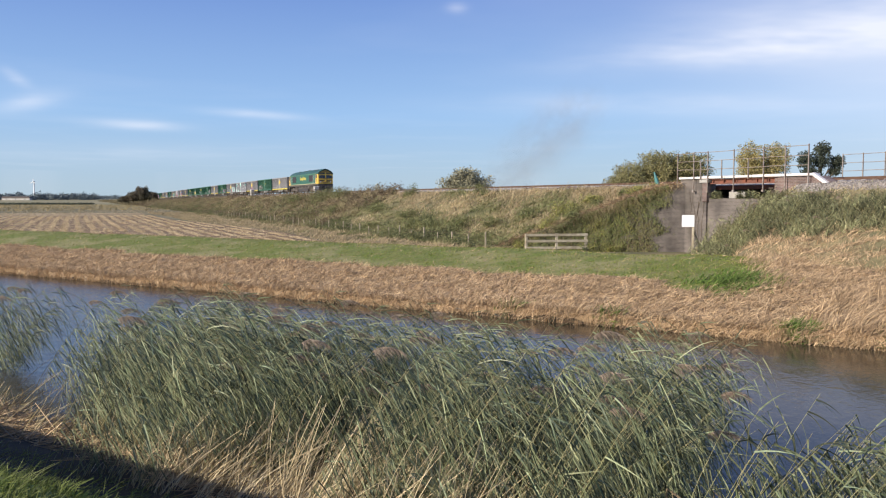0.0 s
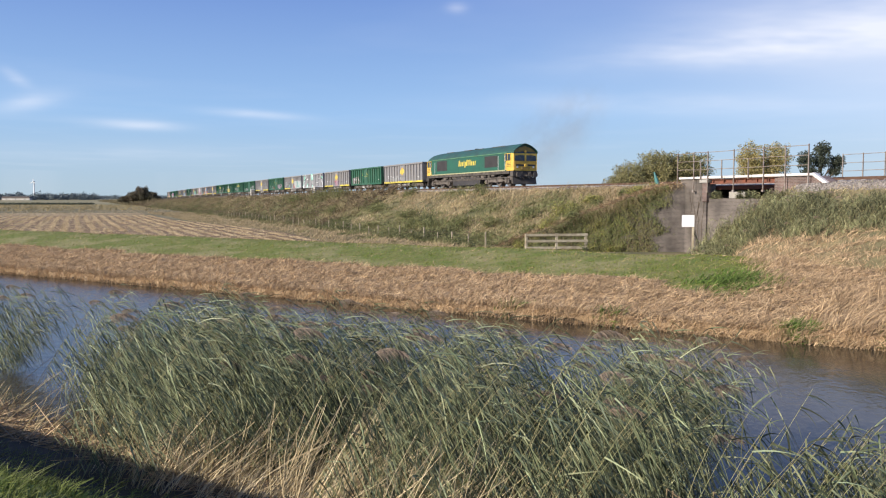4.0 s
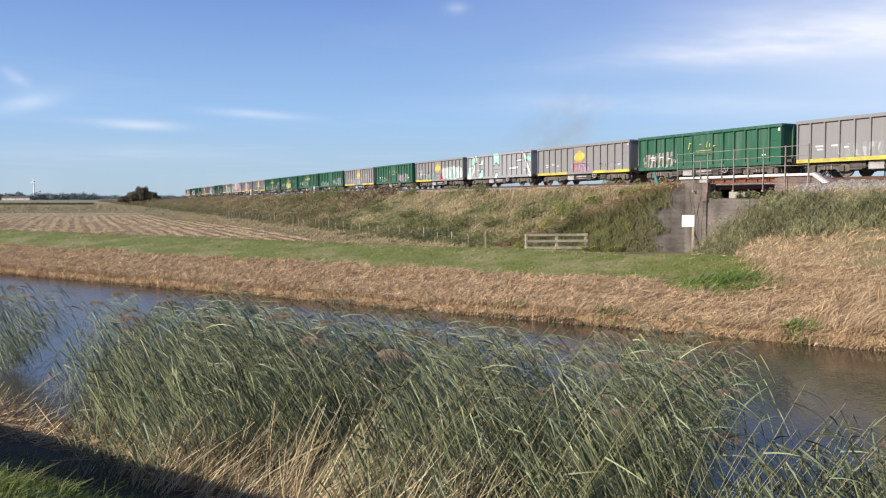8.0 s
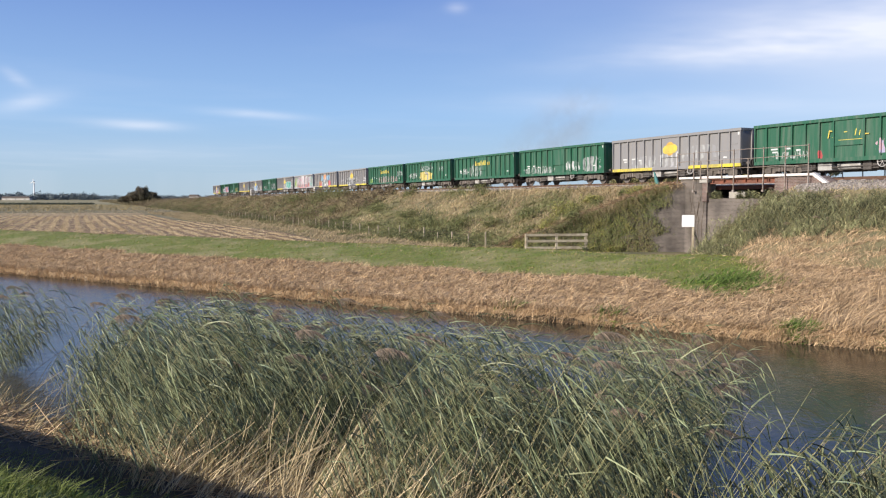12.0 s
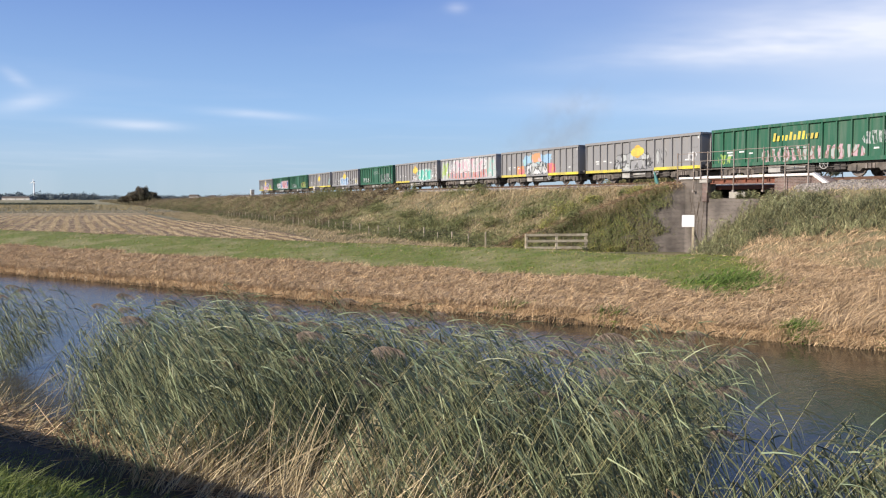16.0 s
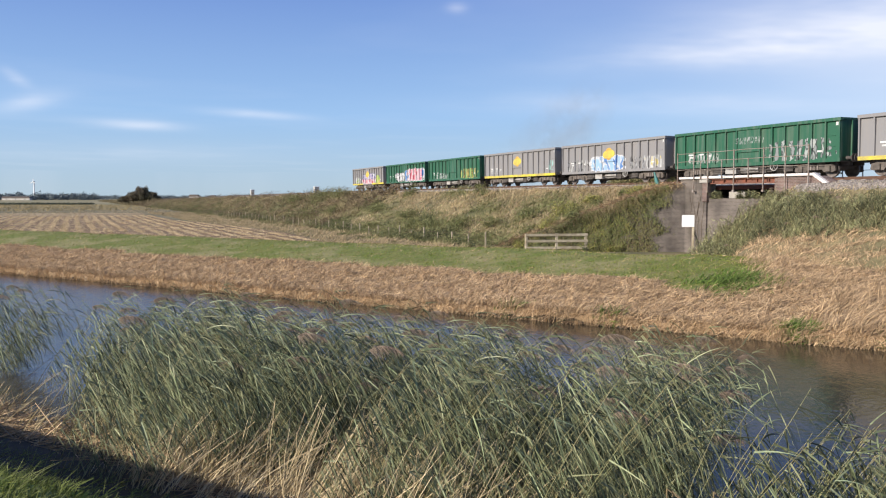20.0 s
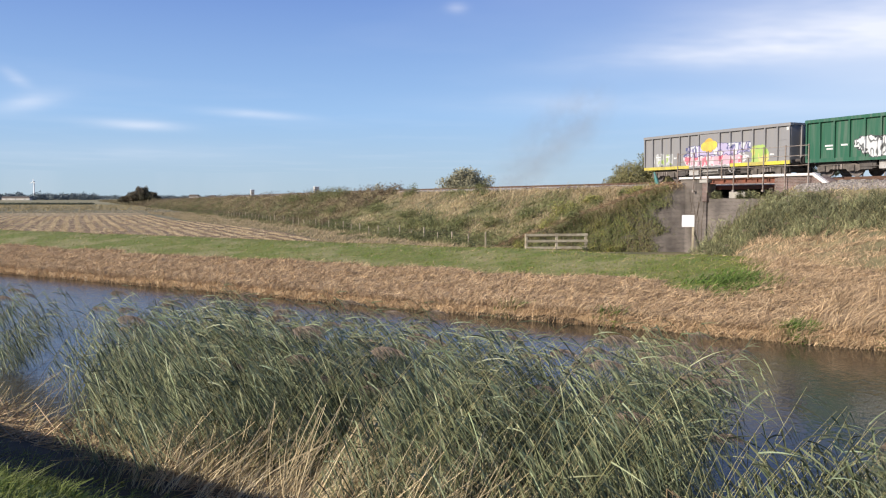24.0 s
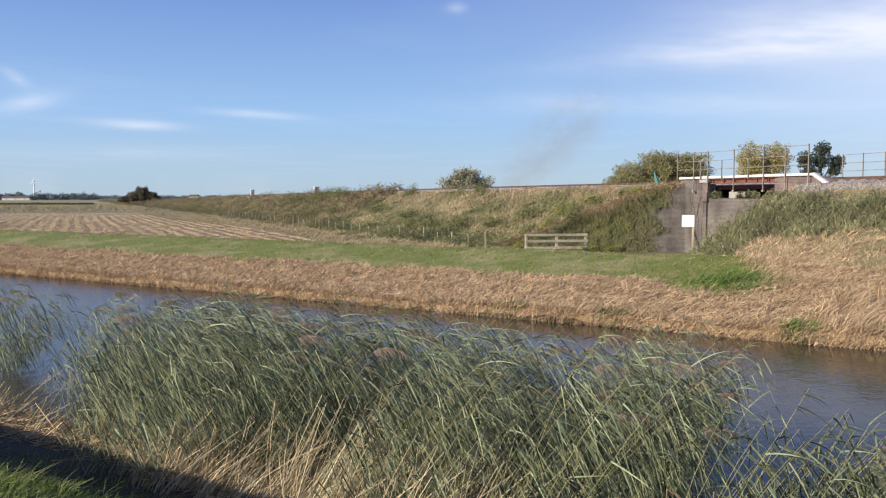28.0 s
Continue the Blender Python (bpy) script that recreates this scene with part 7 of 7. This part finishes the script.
def build_smoke():
    """Faint grey exhaust left hanging beyond the line: a few thin drifting sheets, one thing each."""
    mat = smoke_material()
    made = []
    for x, y, z, w, h, tilt in ((13.0, 120.0, 10.5, 8.0, 6.0, 35), (16.5, 122.0, 13.5, 8.5, 6.5, 40), (20.5, 124.0, 16.5, 8.0, 6.0, 42), (10.0, 118.0, 7.5, 6.5, 4.0, 25)):
        bm = bmesh.new()
        rings = [[bm.verts.new((k * math.cos(a), 0.08 * (1 - k * k), k * math.sin(a))) for a in [2 * math.pi * i / 24 for i in range(24)]] for k in (0.35, 0.7, 1.0)]
        bm.faces.new(rings[0])
        for a, b in zip(rings[:-1], rings[1:]):
            for i in range(24):
                bm.faces.new((a[i], a[(i + 1) % 24], b[(i + 1) % 24], b[i]))
        ob = part("smoke_wisp", bm, mat, None)
        ob.matrix_world = pose(x, y, z, 0, -tilt, 0) @ Matrix.Diagonal((w, 1.0, h, 1.0))
        ob.visible_shadow = False
        tagged(ob, "faint grey exhaust smoke drifting in the clear sky", "smoke", "exhaust wisps")
        made.append(ob)
    return made


smoke = build_smoke()


# ---- foreground reed bed ----
WIND = np.array((0.97, 0.2, 0.0))


def reed_meshes(seed, stems, height, radius, blade=1.0, broad=1.0, stray=0.4, leaf="reed_leaf", lean=0.42, plumes=0.034, bare=0.3, loose=0.3):
    """A clump of wind-bent reeds: leaning stems whose blades stream downwind and hang over, like a mane."""
    r = np.random.default_rng(seed)
    n = stems
    a, d = r.uniform(0, 6.283, n), radius * np.sqrt(r.random(n))
    base = np.stack([np.cos(a) * d, np.sin(a) * d, r.uniform(-0.3, 0.0, n)], 1)
    H = height * np.where(r.random(n) < 0.3, r.uniform(0.55, 0.8, n), r.uniform(0.8, 1.05, n))
    tilt = r.normal(lean, 0.10, n)
    way = unit(WIND[None] * tilt[:, None] + np.stack([r.normal(0, 0.12, n), r.normal(0, 0.12, n), np.ones(n)], 1))
    sag = WIND[None] * r.uniform(0.12, 0.36, n)[:, None] + np.array((0, 0, -0.12))
    sv = [ribbons(base, way, H, r.uniform(0.007, 0.011, n), sag, 5, side=np.tile(s, (n, 1)), taper=0.5, r=r) for s in (np.array((1.0, 0, 0)), np.array((0, 1.0, 0)))]
    stem_v = np.concatenate([sv[0][0], sv[1][0]])
    stem_q = np.concatenate([sv[0][1], sv[1][1] + len(sv[0][0])])
    lv, lq, off = [], [], 0
    for k in range(24):
        t = np.clip(bare + (1.0 - bare) * (k + 0.5) / 24 + r.uniform(-0.03, 0.03, n), 0, 1.0)
        root = base + way * (H * t)[:, None] + sag * (H * t * t)[:, None]
        az = r.normal(0, stray, n) + (0.18 if k % 2 else -0.18)
        wd = np.stack([WIND[0] * np.cos(az) - WIND[1] * np.sin(az), WIND[0] * np.sin(az) + WIND[1] * np.cos(az), np.zeros(n)], 1)
        rise = r.normal(-0.72, loose, n) + 0.4 * (t > 0.84)
        w = unit(wd * r.uniform(0.28, 0.66, n)[:, None] + np.stack([np.zeros(n), np.zeros(n), rise], 1))
        sg = wd * r.uniform(-0.16, 0.06, n)[:, None] + np.array((0, 0, -1.0)) * (r.uniform(0.0, 0.22, n) + 0.2 * (t > 0.84))[:, None]
        # the wind turns the blades' flat sides
        turn = unit(np.stack([r.normal(0, 0.9, n), -np.ones(n), r.normal(0.2, 0.6, n)], 1))
        side = np.cross(unit(w + 0.9 * sg), turn)
        v, q = ribbons(root, w, r.uniform(0.28, 0.62, n) * blade * (1 - 0.2 * (t > 0.93)), r.uniform(0.009, 0.019, n) * broad, sg, 4, side=unit(side), taper=0.95, r=r)
        lv.append(v)
        lq.append(q + off)
        off += len(v)
    tips = base + way * H[:, None] + sag * H[:, None]
    pick = np.where(r.random(n) < plumes)[0]
    if len(pick) == 0:
        pick = np.array([0])
    m = 260
    pr = np.repeat(tips[pick], m, 0)
    tt = np.tile(np.linspace(0, 1, m), len(pick))
    axis_ = unit(WIND[None] * 0.75 + np.array((0, 0, 0.6)))[0]
    pr = pr + axis_ * (tt * 0.36)[:, None] + np.array((0.08, 0, -0.26)) * (tt ** 2)[:, None]
    pw = unit(WIND[None] * 0.8 + np.array((0, 0, -0.25)) + r.normal(0, 0.4, (len(pr), 3)))
    pv = ribbons(pr, pw, r.uniform(0.05, 0.13, len(pr)) * (1.1 - 0.5 * tt), r.uniform(0.004, 0.008, len(pr)), np.tile((0.1, 0, -0.7), (len(pr), 1)), 2, r=r)
    return (mesh("stems", stem_v, stem_q, None, M["reed_stem"]), mesh("leaves", np.concatenate(lv), np.concatenate(lq), None, M[leaf]), mesh("plumes", pv[0], pv[1], None, M["plume"]))


def build_reeds():
    kinds = [reed_meshes(300 + k, 28, (2.5, 2.95, 3.25, 1.95, 2.7, 3.1, 2.2, 3.5)[k], 0.40) for k in range(8)]
    sparse = [reed_meshes(330 + k, 19, (2.7, 3.1, 2.9)[k], 0.5) for k in range(3)]
    short = [reed_meshes(340 + k, 30, (2.35, 2.2, 2.45)[k], 0.5, 0.9, plumes=0.0) for k in range(3)]
    r = np.random.default_rng(77)
    made = []
    for q in np.arange(-29.0, 3.0, 1.0):
        back = 12.2 if q < -3.8 else np.interp(q, [-3.8, -3.0, -1.0, 3], [11.6, 10.7, 10.4, 10.4])
        front = 6.7
        for m in np.arange(front, back + 0.01, 0.95):
            qq, mm = q + r.uniform(-0.4, 0.4), m + r.uniform(-0.35, 0.35)
            # open water towards the far end, and a gap
            past = -12.0 - 1.2 * (mm - 8) - qq
            thin = (q < -17 and r.random() < 0.4) or (mm < 7.2 and q > -10.5)
            use = short if q > -2.6 else sparse if thin or past > -0.6 else kinds
            x, y, _ = on_river(qq, mm, 0)
            aside = x / y
            if -0.555 < aside < -0.515 or (aside < -0.475 and mm < 10.0) or (mm < 8.4 and r.random() < float(np.interp(qq, [-9.5, -8.0, -6.5, -4.0], [0.15, 0.12, 0.28, 0.1]))):
                continue
            if aside < -0.41 and mm > 9.5 and r.random() < 0.4:
                continue
            if (past > 0 and aside > -0.495 and r.random() < 0.3) or -3.1 < qq < -1.8 or (mm > 10.4 and qq < -4.6 and r.random() < 0.52):
                continue
            z = max(float(ground_z(qq, mm)), -0.25)
            c = thing("reed_clump", "wind-bent green reeds with purple-brown plumes at the water's edge", "reeds", "reed bed", at=pose(x, y, z, 0, 0, r.uniform(-9, 9)))
            # the bed rises and falls in broad crests
            rise = 0.55 * float(bumps(np.array(qq), np.array(mm * 0.6), 2.2, 46)) + r.uniform(-0.85, 0.85)
            if use is kinds:
                k = kinds[(3, 6, 0, 4, 1, 5, 2, 7)[int(np.clip((rise + 0.9) * 4.4, 1 if q < -4.6 else 0, 5 if q < -6.5 else 7 if q < -4.6 else 4))]]
            else:
                k = use[r.integers(len(use))]
            for nm, me in zip(("culm", "foliage", "plume"), k):
                part(nm, me, None, c)["kind"] = "stuff"
            made.append(c)
    # broken pale stalks and litter in front of the reeds
    n = 1000
    q, m = -3.5 - 14.0 * r.random(n) ** 1.6, 7.0 + 1.9 * r.random(n) ** 0.8
    x, y, _ = on_river(q, m, 0)
    p = np.stack([x, y, np.maximum(ground_z(q, m), -0.1) - 0.03], 1)
    way = unit(np.stack([r.normal(0.55, 0.3, n), r.normal(0.1, 0.3, n), r.uniform(0.6, 1.2, n)], 1))
    vq = ribbons(p, way, r.uniform(0.3, 1.4, n) * np.where(q < -11, 0.6, 1.0), r.uniform(0.007, 0.013, n), np.tile((0.05, 0, -0.06), (n, 1)), 2, r=r, taper=0.4)
    stuff("broken_reed_stalks", vq, M["stalk"], "pale broken dry reed stalks leaning at the bank foot", "dry reeds")
    # thin dead stems standing in the shallows
    n = 110
    q, m = r.uniform(-17.5, -11.0, n), r.uniform(8.0, 10.4, n)
    x, y, _ = on_river(q, m, 0)
    way = unit(np.stack([r.normal(0.75, 0.3, n), r.normal(0.1, 0.3, n), r.uniform(0.5, 1.2, n)], 1))
    vq = ribbons(np.stack([x, y, np.full(n, -0.1)], 1), way, r.uniform(0.5, 1.5, n), r.uniform(0.007, 0.012, n), np.tile((0.1, 0, -0.12), (n, 1)), 3, r=r, taper=0.4)
    stuff("dead_reed_stems", vq, M["stalk"], "thin dead reed stems leaning over the shallows", "dry reeds")
    # kinked dead stalks
    for k in range(5):
        x, y = 2.35 + 0.2 * k + r.uniform(-0.1, 0.1), 7.9 + r.uniform(-0.4, 0.5)
        z = float(surface_z(np.array(x), np.array(y))) - 0.03
        top = (x + r.uniform(-0.1, 0.12), y, 1.02 + r.uniform(-0.05, 0.25))
        bm = bmesh.new()
        rod(bm, (x, y, z), top, 0.008, 0.007, 6)
        rod(bm, top, (top[0] + r.uniform(0.12, 0.4), y + r.uniform(-0.1, 0.1), top[2] - r.uniform(0.05, 0.3)), 0.007, 0.005, 6)
        st = thing("broken_reed_stalk", "bent pale dead reed stalk among green reeds", "dead reed", "bent dead stalks")
        part("stalk", bm, M["stalk"], st)
    n = 3000
    q, m = -9.8 + 5.8 * r.random(n) ** 0.85, r.uniform(6.5, 8.6, n)
    keep = bumps(q, m, 0.8, 47) > -0.12
    q, m = q[keep], m[keep]
    n = len(q)
    x, y, _ = on_river(q, m, 0)
    p = np.stack([x, y, np.maximum(ground_z(q, m), -0.1) - 0.03], 1)
    way = unit(np.stack([r.normal(0.5, 0.34, n) + 0.22 * bumps(q, m, 0.7, 48), r.normal(0.1, 0.35, n) + 0.2 * bumps(q, m, 0.6, 50), r.uniform(0.75, 1.4, n)], 1))
    vq = ribbons(p, way, (0.3 + 1.5 * r.random(n) ** 1.9) * np.interp(q, [-10.6, -8.0, -6.5], [0.5, 0.8, 1.0]), r.uniform(0.006, 0.012, n), np.stack([r.uniform(0.0, 0.2, n), r.normal(0, 0.05, n), -r.uniform(0.03, 0.16, n)], 1), 3, r=r, taper=0.4)
    stuff("pale_reed_stalks", vq, M["straw_pale"], "dense pale dry reed stalks leaning with the wind", "dry reeds")
    n = 5000
    q, m = r.uniform(-26, 2.5, n), r.uniform(7.0, 8.6, n)
    x, y, _ = on_river(q, m, 0)
    p = np.stack([x, y, np.maximum(ground_z(q, m), -0.05) + 0.01], 1)
    way = unit(np.stack([r.normal(0.6, 0.7, n), r.normal(0, 0.7, n), r.uniform(0.0, 0.25, n)], 1))
    vq = ribbons(p, way, r.uniform(0.3, 0.8, n), r.uniform(0.010, 0.02, n), np.zeros((n, 3)), 1, r=r, taper=0.4)
    stuff("reed_litter", vq, M["straw"], "flattened dead reed litter on the bank foot", "dry reeds")
    n = 9000
    q, m = r.uniform(-14, 2, n), r.uniform(2.8, 6.6, n)
    x, y, _ = on_river(q, m, 0)
    p = np.stack([x, y, ground_z(q, m) - 0.02], 1)
    w = unit(np.stack([r.normal(0.4, 0.6, n), r.normal(0, 0.6, n), r.uniform(0.3, 1.0, n)], 1))
    vq = ribbons(p, w, r.uniform(0.1, 0.3, n), r.uniform(0.006, 0.012, n), np.tile((0.1, 0, -0.25), (n, 1)), 2, r=r)
    stuff("bank_face_herbage", vq, M["near_grass"], "rough grass and dead stems on the steep near bank", "grass")
    # turf on the near bank
    n = 46000
    q, m = np.where(r.random(n) < 0.5, r.uniform(-8.5, -2.0, n), r.uniform(-11, 3, n)), r.uniform(0.9, 3.5, n)
    x, y, _ = on_river(q, m, 0)
    p = np.stack([x, y, ground_z(q, m) - 0.01], 1)
    w = unit(np.stack([r.normal(0.3, 0.5, n), r.normal(0, 0.5, n), np.ones(n)], 1))
    vq = ribbons(p, w, r.uniform(0.05, 0.15, n) * (0.8 + 0.35 * bumps(q, m, 0.5, 49)), r.uniform(0.004, 0.009, n), np.stack([r.normal(0.2, 0.3, n), r.normal(0, 0.3, n), -r.uniform(0, 0.4, n)], 1), 2, r=r)
    stuff("near_bank_grass", vq, M["near_grass"], "short green grass on the near bank", "grass")
    return made


reed_clumps = build_reeds()


def build_bridge_reeds():
    low = [reed_meshes(360 + k, 60, (0.85, 1.1, 0.95)[k], 0.95, 0.5, 1.5, 1.0, "grey_reed", 0.34, 0.02, 0.1, 0.5) for k in range(3)]
    tall = [reed_meshes(370 + k, 60, (1.5, 1.2, 1.85)[k], 0.9, 0.55, 1.5, 0.9, "grey_reed", 0.34, 0.03, 0.1, 0.5) for k in range(3)]
    # the tallest stand against the wall, where the ground is lowest
    heights = (1.3, 1.8, 2.4, 3.0)
    wall = [reed_meshes(380 + k, 54, h, 0.7, 0.5, 1.5, 0.9, "grey_reed", 0.24, 0.03, 0.06, 0.5) for k, h in enumerate(heights)]
    r = np.random.default_rng(88)
    made = []
    spots = [(s, n) for s in np.arange(-36.2, -12.0, 1.1) for n in np.arange(28.9, 34.3, 0.95)]
    spots += [(s, n) for s in np.arange(-36.3, -32.8, 0.9) for n in np.arange(29.2, 34.3, 0.8)]
    for k, (s, n) in enumerate(spots):
        s, n = s + r.uniform(-0.45, 0.45), n + r.uniform(-0.4, 0.4)
        x, y, _ = on_track(s, n, 0)
        if n < (-0.905 if s < -32.8 else -0.945) * s or (s > -31.5 and n < 29.8) or n > 34.2 or s < -36.5 or (s > -32.8 and n > (33.9 if s < -28.5 else 32.5)):
            continue
        z = float(surface_z(np.array(x), np.array(y))) - 0.1
        kind = (tall if (n < 31.2 or s < -32.8) and bumps(np.array(s), np.array(n), 3.0, 57) > -0.5 else low)[k % 3]
        if n > 32.2 and s < -28.5:
            need = float(np.interp(s, [-36.8, -36.2, -35.4, -34.4, -33.0, -31.0, -28.5], [2.3, 2.9, 3.8, 4.5, 4.85, 4.95, 4.75])) + r.uniform(-0.45, 0.3) - z
            if need < 0.8:
                continue
            kind = wall[int(np.argmin([abs(h - need) for h in heights]))]
        c = thing("reed_clump", "grey-green reeds crowding the embankment beside the bridge", "reeds", "bridge reeds", at=pose(x, y, z, 0, 0, r.uniform(-16, 16)))
        for nm, me in zip(("culm", "foliage", "plume"), kind):
            part(nm, me, None, c)["kind"] = "stuff"
        made.append(c)
    return made


bridge_reeds = build_bridge_reeds()


# ---- movement ----
SPEED, FRONT_S = 16.52, -32.2           # metres a second; place of the leading cab end at 6 s


# the train runs a little ahead of its mean speed in the middle of its passage
GAIN_T, GAIN_S = [0, 6, 8, 10, 12, 14.5, 17, 20, 28], [0, 0, 0.18, 0.26, 0.36, 0.25, 0.1, 0, 0]


def motions():
    times = [0.0, 0.1, 0.3, 0.6] + [float(k) for k in range(1, 28)] + [27.4, 27.7, 27.9, 28.0]

    def rows_for(back):
        rows = []
        for t in times:
            s = FRONT_S + SPEED * (t - 6.0) - back + float(np.interp(t, GAIN_T, GAIN_S))
            x, y, _ = on_track(s, TRACK_N, 0)
            pitch = -math.degrees(math.atan(float(grade(s + 5) - grade(s - 5)) / 10))
            rows.append((t, pose(x, y, RAIL_Z + float(grade(s)), 0, pitch, TRACK_DEG)))
        return rows

    walk(loco, rows_for(10.22))
    for i, w in enumerate(wagons):
        walk(w, rows_for(21.2 + HL + i * 13.87))
    # wheels turn while each vehicle passes the bridge
    for i, v in enumerate([loco] + wagons):
        mid = 10.05 if i == 0 else 21.2 + HL + (i - 1) * 13.87
        pass_t = 6.0 + (mid - FRONT_S - 52.0) / SPEED
        f0, f1 = max(0, int((pass_t - 3.0) * FPS)), min(28 * FPS, int((pass_t + 1.8) * FPS))
        for ob in v.children_recursive:
            if ob.name.split(".")[0] == "wheelset":
                x, y, z = ob.location
                rows = [(0.0, pose(x, y, z))] if f0 > 0 else []
                rows += [(f / FPS, pose(x, y, z, 0, math.degrees(SPEED * (f - f0) / FPS / z), 0)) for f in range(f0, f1 + 1)]
                if f1 < 28 * FPS:
                    rows.append((28.0, rows[-1][1]))
                walk(ob, rows)
    # ripples drift with the wind
    x, y, z = on_river(0, 16.4, 0.0)
    walk(water, [(t, pose(x + 0.18 * t * RC, y + 0.18 * t * RS, z, 0, 0, RIVER_DEG)) for t in times])
    # exhaust drifts slowly downwind
    for i, ob in enumerate(smoke):
        m0 = ob.matrix_world.copy()
        base = Matrix.LocRotScale(None, m0.to_quaternion(), None)
        walk(ob, [(t, Matrix.Translation(m0.translation + Vector((0.07 * (t - 14.0), 0, 0.02 * (t - 14.0)))) @ base) for t in (0.0, 7.0, 14.0, 21.0, 28.0)])
    # reeds sway
    r = np.random.default_rng(99)
    for c in reed_clumps + bridge_reeds:
        m0 = c.matrix_world.copy()
        p1, p2, a1, a2 = r.uniform(1.6, 2.6), r.uniform(3.5, 6.0), r.uniform(0, 6.28), r.uniform(0, 6.28)
        amp = r.uniform(1.0, 2.0)
        rows = []
        for k in range(57):
            t = k * 0.5
            g = amp * math.sin(2 * math.pi * t / p1 + a1) + 0.9 * math.sin(2 * math.pi * t / p2 + a2)
            h = 0.6 * math.sin(2 * math.pi * t / p2 * 1.3 + a1)
            rows.append((t, Matrix.Translation(m0.translation) @ pose(0, 0, 0, h, g, 0) @ m0.to_3x3().to_4x4()))
        walk(c, rows)


motions()
